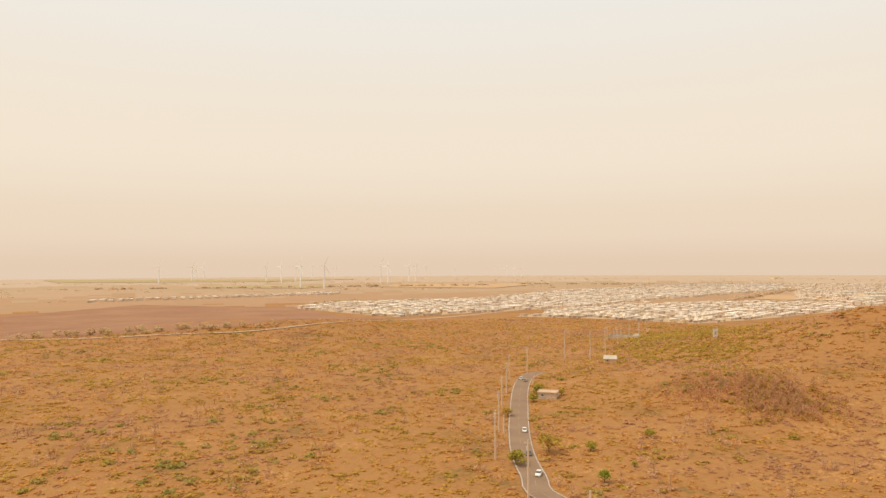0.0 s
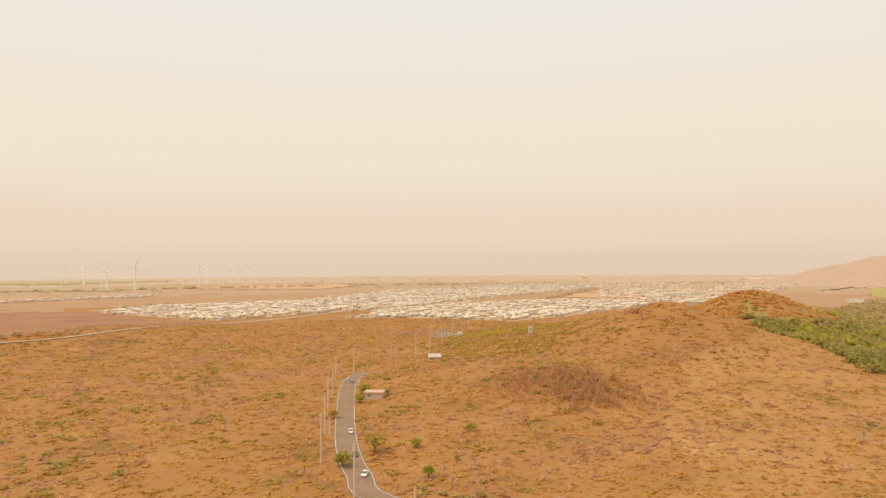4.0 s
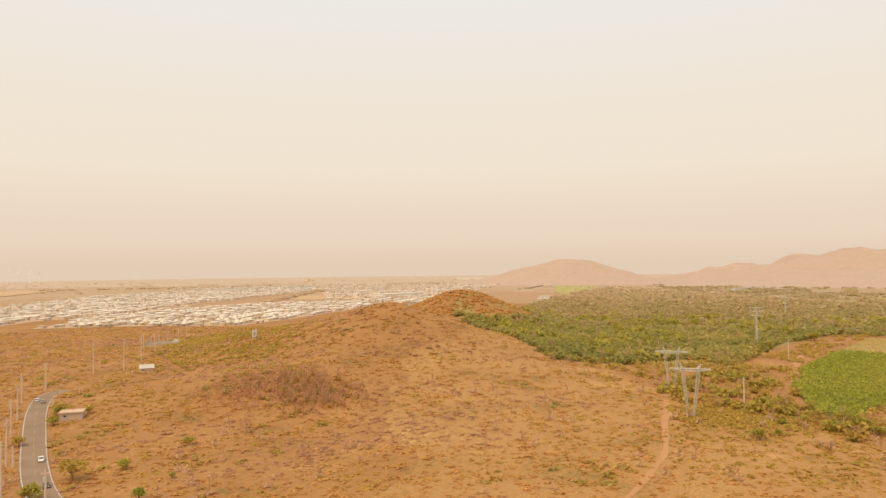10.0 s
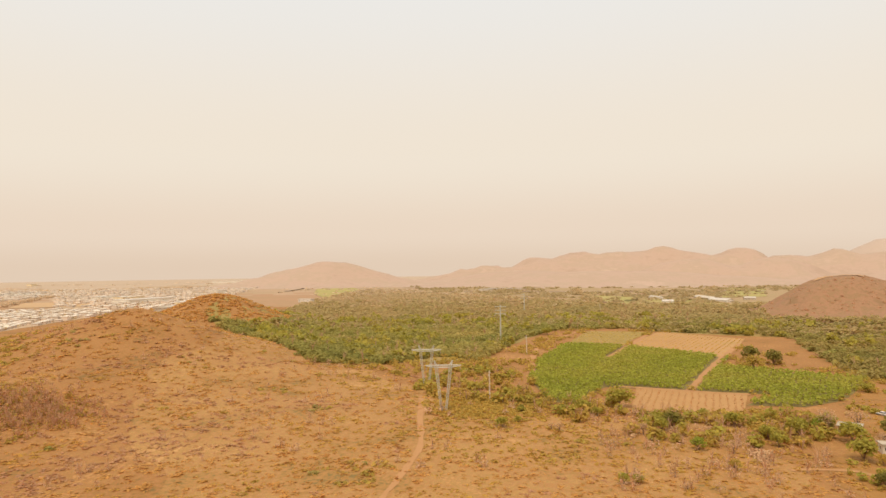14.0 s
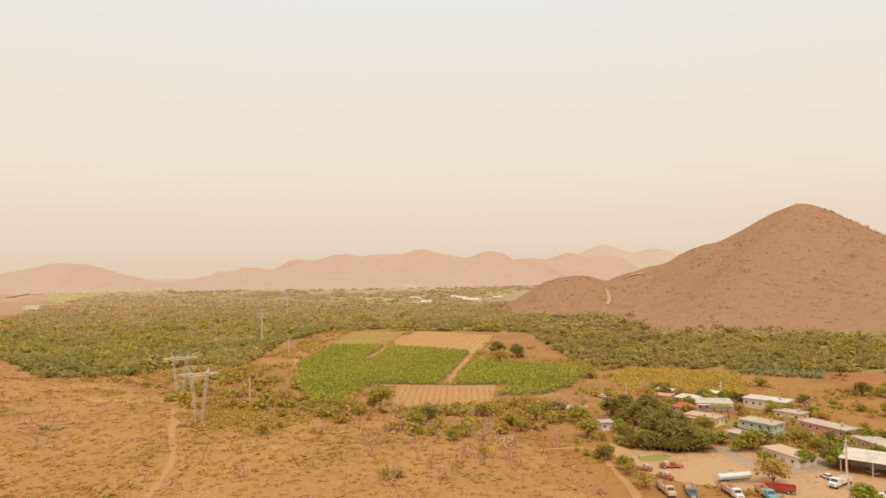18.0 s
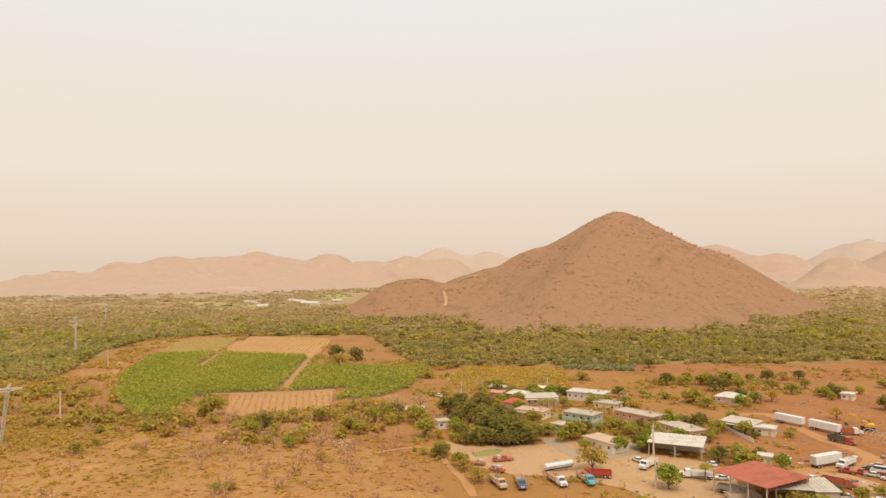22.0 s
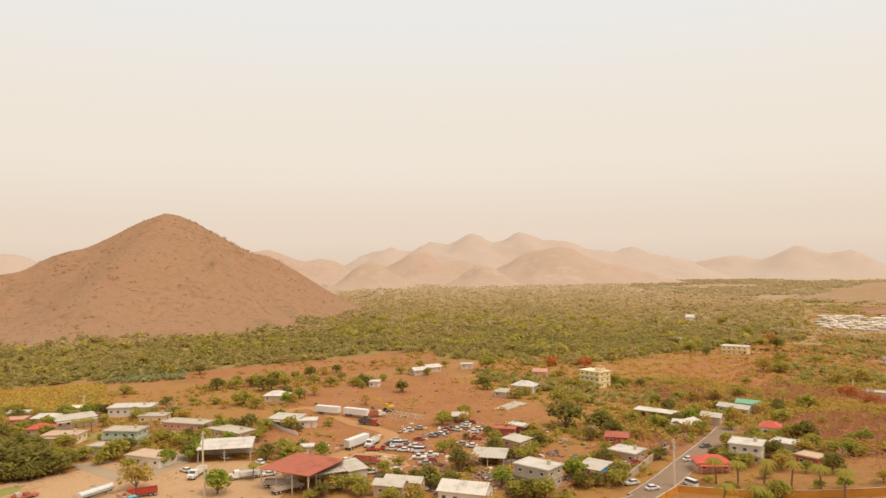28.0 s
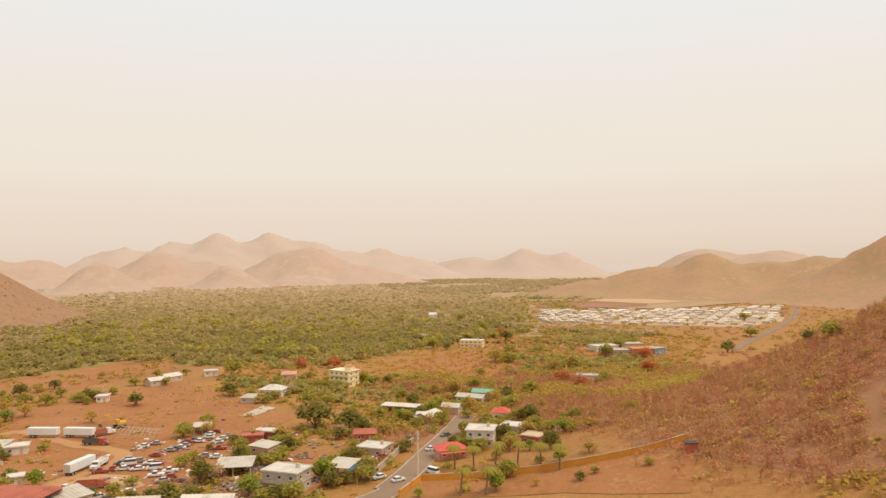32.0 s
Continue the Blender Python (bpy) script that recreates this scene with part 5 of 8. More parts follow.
def house(x, y, rot, w, d, h, wall, roof_mat, kind, label, floors=1, name="house", porch=False, z=None):
    """A house whose front looks down its own -y."""
    o = thing(name, x, y, rot, label, name.split("_")[-1], z=z)
    HOUSE_AT.append((x, y, max(w, d) / 2))
    body = B()
    box(body, -w / 2, w / 2, -d / 2, d / 2, -0.6, h)
    part("wall", body, wall, o)
    if floors > 1:
        for f in range(1, floors):
            part("floor_band", box(B(), -w / 2 - 0.25, w / 2 + 0.25, -d / 2 - 0.9, d / 2 + 0.12, h / floors * f - 0.12, h / floors * f + 0.1), M_CONC, o)
            part("balcony_rail", box(B(), -w / 2 - 0.2, w / 2 + 0.2, -d / 2 - 0.88, -d / 2 - 0.78, h / floors * f + 0.102, h / floors * f + 0.9), wall, o)
    if kind == "gable":
        for s in (-1, 1):
            g = B()
            prism(g, [(-d / 2, h), (d / 2, h), (0, h + d * 0.2)], s * w / 2 - 0.08 - 0.08 * s, s * w / 2 + 0.08 - 0.08 * s)
            bmesh.ops.rotate(g, verts=g.verts, cent=(0, 0, 0), matrix=Matrix.Rotation(math.pi / 2, 3, "Z"))
            part("gable", g, wall, o)
    roof_part(o, kind, w, d, h, roof_mat)
    openings(o, w, d, h, floors, M_WHITE)
    if porch:
        part("porch_roof", box(B(), -w / 2, w / 2, -d / 2 - 2.4, -d / 2 - 0.51, h - 0.5, h - 0.32), roof_mat, o)
        for i in range(4):
            part("porch_post", rod(B(), (-w / 2 + 0.2 + i * (w - 0.4) / 3, -d / 2 - 2.2, -0.3), (-w / 2 + 0.2 + i * (w - 0.4) / 3, -d / 2 - 2.2, h - 0.5), 0.1), wall, o)
    if kind == "flat" and w > 9:
        t = part("roof_tank", rod(B(), (w * 0.25, d * 0.15, h + 0.22), (w * 0.25, d * 0.15, h + 1.5), 0.6, 0.55, 10), M_CONC, o)
    return o


def open_shed(x, y, rot, w, d, h, roof_mat, label, posts=3, back=None, slope=0.08, name="open_shed"):
    """A roof on posts, with its frame showing beneath."""
    o = thing(name, x, y, rot, label, "shed")
    HOUSE_AT.append((x, y, max(w, d) / 2))
    up = d * slope
    bm = ribbed(B(), -w / 2 - 0.6, w / 2 + 0.6, -d / 2 - 0.6, d / 2 + 0.6, h, h + up)
    part("roof", bm, roof_mat, o)
    for i in range(posts):
        px = -w / 2 + i * w / (posts - 1)
        for py, t in ((-d / 2, 0), (d / 2, up)):
            part("post", box(B(), px - 0.14, px + 0.14, py - 0.14, py + 0.14, -0.5, h + t * 0.98), M_STEEL, o)
        b = B()
        rod(b, (px, -d / 2, h - 0.15), (px, d / 2, h + up - 0.15), 0.13, n=4)
        rod(b, (px, -d / 2, h - 1.1), (px, -d / 6, h - 0.15), 0.07, n=4)
        rod(b, (px, d / 2, h - 1.0), (px, d / 6, h + up * 0.6 - 0.15), 0.07, n=4)
        part("truss", b, M_RUST, o)
    if back is not None:
        part("wall", box(B(), -w / 2 + 0.15, w / 2 - 0.15, d / 2 - 0.45, d / 2 - 0.15, -0.5, h + up - 0.3), back, o)
    return o


PROTO = {}


def proto(key, make):
    """Builds a kind once, far below the ground, and keeps it for copying; the first use moves it into place."""
    if key not in PROTO:
        PROTO[key] = [make(), False]
    return PROTO[key]


def put(key, make, m):
    p = proto(key, make)
    if not p[1]:
        p[1] = True
        p[0].matrix_basis = m
        return p[0]
    return copy_thing(p[0], m @ Matrix.Diagonal((*(1 / v for v in p[0].scale), 1)))


def at(x, y, rot, s=1.0, lift=0.2):
    return pose(x, y, float(height(x, y)) + lift, 0, 0, rot) @ Matrix.Scale(s, 4)


def wheels(o, spots, r=0.34, wd=0.24):
    first = None
    for x, y in spots:
        if first is None:
            first = part("wheel", rod(B(), (0, -wd / 2, 0), (0, wd / 2, 0), r, n=10), M_TYRE, o)
            first.matrix_basis = pose(x, y, r)
            hub = part("rim", rod(B(), (0, -wd / 2 - 0.02, 0), (0, wd / 2 + 0.02, 0), r * 0.55, n=8), M_STEEL, first)
        else:
            share("rim", hub, share("wheel", first, o, pose(x, y, r)), Matrix())


def make_car(mat, label, kind="car"):
    """Nose along +x."""
    o = tagged(new(kind), label, kind, "parked cars")
    L = 2.2
    if kind == "pickup":
        L = 2.6
        prof = [(-L, 0.35), (-L, 0.95), (-0.5, 0.95), (-0.5, 0.98), (1.1, 0.98), (2.4, 0.88), (L, 0.55), (L, 0.35)]
        cab = [(-0.45, 0.98), (-0.35, 1.68), (0.75, 1.68), (1.25, 0.98)]
    elif kind == "van":
        L = 2.5
        prof = [(-L, 0.35), (-L, 1.2), (1.6, 1.2), (2.3, 1.0), (L, 0.6), (L, 0.35)]
        cab = [(-L + 0.05, 1.2), (-L + 0.15, 2.05), (1.0, 2.05), (1.6, 1.2)]
    else:
        prof = [(-L, 0.35), (-L, 0.85), (-1.5, 0.95), (1.0, 0.95), (2.0, 0.8), (L, 0.55), (L, 0.35)]
        cab = [(-1.7, 0.94), (-1.1, 1.43), (0.35, 1.43), (1.0, 0.95)]
    bm = prism(B(), prof, -0.86, 0.86)
    part("body", bm, mat, o)
    part("cabin_glass", prism(B(), cab, -0.72, 0.72), M_GLASS, o)
    x0, x1, z = cab[1][0], cab[2][0], cab[1][1]
    part("roof", box(B(), x0 - 0.05, x1 + 0.05, -0.74, 0.74, z - 0.04, z + 0.05), mat, o)
    for s in (-1, 1):
        part("headlight", box(B(), L - 0.03, L + 0.02, s * 0.6 - 0.16, s * 0.6 + 0.16, 0.56, 0.7), M_WHITE, o)
        part("tail_light", box(B(), -L - 0.02, -L + 0.03, s * 0.62 - 0.14, s * 0.62 + 0.14, 0.6, 0.78), M_RED, o)
    wheels(o, [(sx * L * 0.62, sy * 0.8) for sx in (-1, 1) for sy in (-1, 1)])
    return o


CARS = {"w": (M_WCAR, "white car with dark windows"), "s": (M_SILVER, "silver car with dark windows"), "k": (M_BLACK, "dark car with dusty paint"), "r": (M_RED, "red car with dusty paint"), "b": (M_BCAR, "blue car with dark windows")}


def car(x, y, rot, c="w", kind="car"):
    mat, lb = CARS[c]
    return put(("car", c, kind), lambda: make_car(mat, lb.replace("car", {"car": "car", "pickup": "pickup truck", "van": "van"}[kind]), kind), at(x, y, rot))


def make_truck(mat, bed, label, long=7.0, tall=1.3):
    o = tagged(new("truck"), label, "truck", "parked trucks")
    part("chassis", box(B(), -long / 2 - 0.3, long / 2 + 1.4, -0.45, 0.45, 0.6, 0.85), M_BLACK, o)
    part("cab", prism(B(), [(long / 2 - 0.9, 0.7), (long / 2 - 0.9, 2.7), (long / 2 + 0.6, 2.65), (long / 2 + 1.0, 1.75), (long / 2 + 2.2, 1.55), (long / 2 + 2.3, 0.7)], -1.1, 1.1), mat, o)
    part("windscreen", prism(B(), [(long / 2 + 0.62, 2.5), (long / 2 + 0.66, 2.55), (long / 2 + 1.04, 1.82), (long / 2 + 0.98, 1.8)], -0.95, 0.95), M_GLASS, o)
    part("grille", box(B(), long / 2 + 2.3, long / 2 + 2.36, -0.6, 0.6, 0.85, 1.4), M_STEEL, o)
    bm = B()
    x0, x1, z = -long / 2 - 0.4, long / 2 - 1.1, 0.95
    box(bm, x0, x1, -1.2, 1.2, z, z + 0.12)
    for a in ((x0, x1, -1.2, -1.1), (x0, x1, 1.1, 1.2), (x0, x0 + 0.1, -1.1, 1.1), (x1 - 0.1, x1, -1.1, 1.1)):
        box(bm, *a, z + 0.122, z + tall)
    part("bed", bm, bed, o)
    wheels(o, [(long / 2 + 1.2, s * 1.0) for s in (-1, 1)] + [(-long / 2 + i * 1.3 + 0.3, s * 1.0) for i in (0, 1) for s in (-1, 1)], 0.5, 0.35)
    return o


def make_trailer(mat, label, long=12.2, tall=2.7, deck=1.1):
    o = tagged(new("trailer"), label, "trailer", "parked trailers")
    part("body", box(B(), -long / 2, long / 2, -1.25, 1.25, deck, deck + tall, 0.05), mat, o)
    r = B()
    for i in range(int(long / 1.2)):
        x = -long / 2 + 0.6 + i * 1.2
        for s in (-1, 1):
            box(r, x - 0.05, x + 0.05, s * 1.25 - 0.03, s * 1.25 + 0.03, deck + 0.05, deck + tall - 0.05)
    part("ribs", r, mat, o)
    part("door", box(B(), -long / 2 - 0.04, -long / 2 - 0.002, -1.1, 1.1, deck + 0.1, deck + tall - 0.1), M_STEEL, o)
    part("chassis", box(B(), -long / 2 + 0.3, long / 2 - 0.3, -0.5, 0.5, deck - 0.35, deck - 0.002), M_BLACK, o)
    for s in (-1, 1):
        part("landing_leg", box(B(), long / 2 - 2.2, long / 2 - 2.0, s * 0.8 - 0.08, s * 0.8 + 0.08, 0, deck - 0.352), M_STEEL, o)
    wheels(o, [(-long / 2 + 1.2 + i * 1.25, s * 1.0) for i in (0, 1) for s in (-1, 1)], 0.5, 0.4)
    return o


def make_tanker():
    o = tagged(new("tank_trailer"), "white cylindrical tank trailer with a blue stripe", "trailer")
    bm = B()
    prof = [(-5.4, 0.6), (-5.2, 1.0), (5.2, 1.0), (5.4, 0.6)]
    n = 14
    rings = [[bm.verts.new((x, r * 1.05 * math.cos(i * 6.2832 / n), 1.9 + r * math.sin(i * 6.2832 / n))) for i in range(n)] for x, r in prof]
    for a, b in zip(rings, rings[1:]):
        for i in range(n):
            bm.faces.new((a[i], a[(i + 1) % n], b[(i + 1) % n], b[i]))
    bm.faces.new(rings[0][::-1])
    bm.faces.new(rings[-1])
    part("tank", bm, M_WCAR, o)
    part("stripe", box(B(), -5.1, 5.1, -1.07, -1.03, 1.75, 1.95), M_TEAL, o, "turquoise stripe")
    part("walkway", box(B(), -4.5, 4.5, -0.25, 0.25, 2.88, 2.98), M_STEEL, o)
    for x in (-2.5, 0, 2.5):
        part("hatch", rod(B(), (x, 0, 2.98), (x, 0, 3.12), 0.3, n=8), M_STEEL, o)
    part("chassis", box(B(), -5.0, 5.0, -0.4, 0.4, 0.7, 0.95), M_BLACK, o)
    wheels(o, [(-4.2 + i * 1.25, s * 1.0) for i in (0, 1) for s in (-1, 1)], 0.5, 0.4)
    part("landing_leg", box(B(), 3.2, 3.4, -0.7, 0.7, 0, 0.7), M_STEEL, o)
    return o


def make_excavator():
    o = tagged(new("excavator"), "yellow tracked excavator with its arm folded", "excavator")
    for s in (-1, 1):
        part("track", prism(B(), [(-2, 0.2), (-1.7, 0), (1.7, 0), (2, 0.2), (2, 0.7), (1.7, 0.95), (-1.7, 0.95), (-2, 0.7)], s * 1.2 - 0.3, s * 1.2 + 0.3), M_TYRE, o)
    part("body", box(B(), -2.0, 1.0, -1.3, 1.3, 1.05, 2.1, 0.1), M_MACHINE, o)
    c = part("cab", box(B(), 0.2, 1.6, 0.2, 1.3, 2.11, 3.1, 0.08), M_MACHINE, o)
    part("pane", box(B(), 1.6, 1.63, 0.3, 1.2, 2.3, 2.95), M_GLASS, c)
    part("boom", prism(B(), [(1.0, 1.6), (1.2, 2.2), (3.4, 4.9), (5.2, 5.0), (5.2, 4.6), (3.7, 4.4)], -0.25, 0.25), M_MACHINE, o)
    part("arm", prism(B(), [(5.0, 5.1), (5.4, 5.0), (6.6, 2.2), (6.2, 2.1)], -0.2, 0.2), M_MACHINE, o)
    part("bucket", prism(B(), [(6.1, 2.2), (6.8, 2.2), (6.7, 1.2), (5.8, 0.9), (5.5, 1.4)], -0.5, 0.5), M_BLACK, o)
    return o


# ---- trees that stand alone ----
def lobes(rng, r, h, n, low):
    c = []
    for i in range(n):
        a = i * 2.4 + rng.uniform(-0.6, 0.6)
        q = r * 0.72 * math.sqrt((i + 0.3) / n) * rng.uniform(0.75, 1.1)
        c.append((q * math.cos(a), q * math.sin(a), low + (h - low) * (0.08 + 0.62 * (1 - (q / r) ** 2) * rng.uniform(0.55, 1.0))))
    return np.array(c)


def make_tree(seed, mat, label, r=3.5, h=7.0, low=1.6, n=9, leaves=70, leaf=0.2, name="tree"):
    rng = np.random.default_rng(seed)
    o = tagged(new(name), label, "tree")
    c = lobes(rng, r, h, n, low)
    lr = np.full(n, r * 0.42) * rng.uniform(0.7, 1.25, n)
    base = c.copy()
    base[:, 2] -= lr * 0.75
    v, f = leaf_cloud(base, lr, lr * 1.6, leaves, leaf, rng)
    crown = new("crown", mesh_from("crown", v, f, (mat,)))
    crown.parent = o
    bm = B()
    fork = low * 0.85
    rod(bm, (0, 0, -0.4), (0.1, 0.05, fork), 0.05 * h * 0.7, 0.035 * h * 0.7, 7)
    for p in c[::2]:
        rod(bm, (0.1, 0.05, fork - 0.1), (p[0] * 0.85, p[1] * 0.85, p[2]), 0.022 * h * 0.8, 0.01 * h, 5)
    part("trunk", bm, M_BARK, o)
    return o


def make_palm(seed=3):
    rng = np.random.default_rng(seed)
    o = tagged(new("palm_tree"), "tall palm with drooping green fronds", "palm tree")
    bm = B()
    p = Vector((0, 0, -0.3))
    for i in range(5):
        q = Vector((0.12 * (i + 1) ** 1.3, 0.04 * i, (i + 1) * 1.5))
        rod(bm, p, q, 0.30 - 0.025 * i, 0.275 - 0.025 * i, 7)
        p = q
    part("trunk", bm, M_BARK, o)
    for k in range(20):
        a = k * 2.4
        rise = rng.uniform(0.1, 0.9)
        f = B()
        prev = None
        for s in range(7):
            t = s / 6
            d = 3.0 * t
            z = p.z + rise * 1.6 * t - 2.5 * t * t
            w = 0.34 * math.sin(math.pi * min(1, 0.15 + t * 0.85)) + 0.05
            c, n = Vector((p.x + d * math.cos(a), p.y + d * math.sin(a), z)), Vector((-math.sin(a), math.cos(a), 0))
            row = [f.verts.new(c - n * w - Vector((0, 0, 0.25 * w))), f.verts.new(c + Vector((0, 0, 0.08))), f.verts.new(c + n * w - Vector((0, 0, 0.25 * w)))]
            if prev:
                f.faces.new((prev[0], row[0], row[1], prev[1]))
                f.faces.new((prev[1], row[1], row[2], prev[2]))
            prev = row
        part("frond", f, L_GREEN, o)
    return o


TREES = {
    "deep": (L_DEEP, "dense dark green tree with a rounded crown", 3.6, 6.4, 0.5, 13, 60, 0.21),
    "green": (L_GREEN, "green tree with a loose rounded crown", 3.4, 5.8, 0.6, 12, 50, 0.22),
    "olive": (L_OLIVE, "olive-green tree with a thin spreading crown", 3.4, 5.2, 0.9, 11, 40, 0.2),
    "bright": (L_BRIGHT, "bright yellow-green tree with a full crown", 3.2, 6.2, 0.8, 12, 60, 0.22),
    "flame": (L_FLAME, "flamboyant tree covered in orange-red blossom", 3.6, 4.6, 1.0, 10, 55, 0.2),
    "yellow": (L_YELLOW, "pale yellowing tree with sparse leaves", 3.0, 5.2, 0.8, 10, 40, 0.18),
    "cone": (L_DEEP, "tall dense conical green tree", 3.3, 9.0, 0.6, 16, 75, 0.18),
    "bare": (L_GREY, "leafless grey tree with a twiggy crown", 3.2, 6.0, 0.9, 10, 50, 0.10),
}


def tree(kind, x, y, r, tall=1.0):
    v = int(abs(x * 7 + y * 3)) % 3
    mat, lb, r0, h, low, n, leaves, leaf = TREES[kind]
    s = r / r0
    m = pose(x, y, float(height(x, y)), 0, 0, (x * 37 + y * 11) % 360) @ Matrix.Diagonal((s, s, s * tall, 1))
    return put(("tree", kind, v), lambda: make_tree(v * 17 + len(kind), mat, lb, r0, h, low, n, leaves, leaf, {"flame": "flame_tree", "bare": "bare_tree", "deep": "shade_tree", "cone": "conifer"}.get(kind, "tree")), m)


def palm(x, y, s=1.0):
    v = int(abs(x * 5 + y)) % 2
    return put(("palm", v), lambda: make_palm(3 + v), at(x, y, (x * 53) % 360, s, 0.0))


def pole(x, y, h):
    """A utility pole with a crossarm, insulators and a transformer drum."""
    o = thing("utility_pole", x, y, (x * 31 + y * 17) % 180, "tall weathered utility pole with a crossarm", "utility pole", "utility poles")
    part("shaft", rod(B(), (0, 0, -0.8), (0, 0, h), 0.36, 0.24, 8), M_POLE, o)
    if h > 7:
        part("crossarm", box(B(), -1.2, 1.2, -0.08, 0.08, h - 1.0, h - 0.8), M_POLE, o)
        for i in (-1.1, -0.4, 0.4, 1.1):
            part("insulator", rod(B(), (i, 0, h - 0.8), (i, 0, h - 0.45), 0.07, 0.05, 6), M_CONC, o)
        part("transformer", rod(B(), (0.38, 0, h - 2.9), (0.38, 0, h - 1.9), 0.28, n=8), M_STEEL, o)
    return o


def lattice(bm, p, q, w0, w1, bays=7, r=0.055):
    """A square lattice mast from p to q."""
    p, q = Vector(p), Vector(q)
    t = (q - p).to_track_quat("Z", "Y").to_matrix()
    rows = []
    for i in range(bays + 1):
        s = i / bays
        w = w0 + (w1 - w0) * s
        rows.append([p.lerp(q, s) + t @ Vector((a * w, b * w, 0)) for a, b in ((-1, -1), (1, -1), (1, 1), (-1, 1))])
    for a, b in zip(rows, rows[1:]):
        for i in range(4):
            j = (i + 1) % 4
            rod(bm, a[i], b[i], r * 1.5, n=4)
            rod(bm, a[i], b[j], r, n=3)
            rod(bm, b[i], b[j], r, n=3)


def vee_tower(x, y, h, rot):
    """A lattice power tower: two leaning masts carrying a level bridge with two peaks."""
    o = thing("power_tower", x, y, rot, "lattice steel power tower with two leaning legs and a crossbridge", "power tower", "power towers", z=float(height(x, y)))
    for s in (-1, 1):
        b = B()
        lattice(b, (s * 0.9, 0, -0.5), (s * 3.1, 0, h - 2.2), 0.35, 0.55, 9, 0.08)
        part("leg", b, M_STEEL, o)
        b = B()
        lattice(b, (s * 3.1, 0, h - 1.6), (s * 4.0, 0, h + 0.6), 0.5, 0.1, 3, 0.07)
        part("peak", b, M_STEEL, o)
        b = B()
        lattice(b, (s * 3.1, 0, h - 1.9), (s * 7.6, 0, h - 1.6), 0.5, 0.12, 4, 0.07)
        part("arm", b, M_STEEL, o)
        for i in (0.3, 1.0):
            part("insulator", rod(B(), (s * 7.3 * i, 0, h - 3.6), (s * 7.3 * i, 0, h - 1.9), 0.12, n=5), M_CONC, o)
        part("footing", box(B(), s * 0.9 - 0.6, s * 0.9 + 0.6, -0.6, 0.6, -0.6, 0.4), M_CONC, o)
    b = B()
    lattice(b, (-3.1, 0, h - 1.9), (3.1, 0, h - 1.9), 0.5, 0.5, 6, 0.07)
    part("bridge", b, M_STEEL, o)
    return o


def pylon(x, y, h):
    """A steel pole pylon with three pairs of arms."""
    o = thing("steel_pylon", x, y, -68, "slender steel power pylon with three crossarms", "pylon", "steel pylons", z=float(height(x, y)))
    part("shaft", rod(B(), (0, 0, -0.5), (0, 0, h), 0.8, 0.4, 10), M_STEEL, o)
    for i in range(3):
        z = h - 1.5 - i * h * 0.1
        part("crossarm", box(B(), -5.0, 5.0, -0.25, 0.25, z, z + 0.45), M_STEEL, o)
        for s in (-1, 1):
            part("insulator", rod(B(), (s * 4.6, 0, z - 1.5), (s * 4.6, 0, z), 0.18, n=5), M_CONC, o)
    return o


def make_turbine(h=70.0):
    o = tagged(new("wind_turbine"), "white wind turbine standing still on the far plain", "wind turbine", "wind turbines")
    part("tower", rod(B(), (0, 0, -1), (0, 0, h), 3.0, 2.0, 10), M_TURB, o)
    part("nacelle", box(B(), -1.8, 1.8, -3.5, 5.5, h - 0.2, h + 3.4, 0.4), M_TURB, o)
    hub = part("hub", rod(B(), (0, -5.2, h + 1.6), (0, -3.5, h + 1.6), 0.6, 1.5, 8), M_TURB, o)
    for i in range(3):
        b = B()
        prism(b, [(-1.0, 0), (-1.9, 6), (-0.7, 34), (0.4, 34), (1.5, 5), (1.0, 0)], -0.25, 0.25)
        bl = part("blade", b, M_TURB, o)
        bl.matrix_basis = pose(0, -4.4, h + 1.6, 0, 25 + 120 * i, 0)
    return o


def turbine(x, y, h, rot):
    return put("turbine", make_turbine, pose(x, y, 0, 0, 0, math.degrees(math.atan2(x, -y)) * 0 + rot - 60) @ Matrix.Scale(h / 70, 4))


def sign_board(x, y):
    o = thing("billboard", x, y, -150, "square white billboard seen from behind on posts", "billboard")
    part("panel", box(B(), -3, 3, -0.1, 0.1, 2.5, 7.5), M_TURB, o)
    part("print", box(B(), -1.2, 1.4, 0.102, 0.14, 3.6, 5.8), M_TAN, o)
    for s in (-2, 2):
        part("post", box(B(), s - 0.2, s + 0.2, -0.35, -0.102, -0.6, 7.0), M_STEEL, o)


def substation(x, y):
    """A low walled electrical yard with gantries."""
    o = thing("substation", x, y, -28, "small walled substation with steel gantries", "substation")
    for a in ((-13, 13, -6.1, -5.8), (-13, 13, 5.8, 6.1), (-13, -12.7, -5.8, 5.8), (12.7, 13, -5.8, 5.8)):
        part("wall", box(B(), *a, -0.5, 2.6), M_CONC, o)
    for i in (-9, -3, 4):
        b = B()
        for s in (-3, 3):
            rod(b, (i, s, -0.3), (i, s, 8), 0.16, n=4)
        rod(b, (i, -3.4, 7.6), (i, 3.4, 7.6), 0.16, n=4)
        part("gantry", b, M_STEEL, o)
    for i in (-6, 1, 8):
        part("transformer", box(B(), i - 1, i + 1, -1.2, 1.2, -0.3, 2.4, 0.1), M_STEEL, o)
    part("control_room", box(B(), 8.5, 12.2, 2, 5.5, -0.3, 3.4), M_WHITE, o)


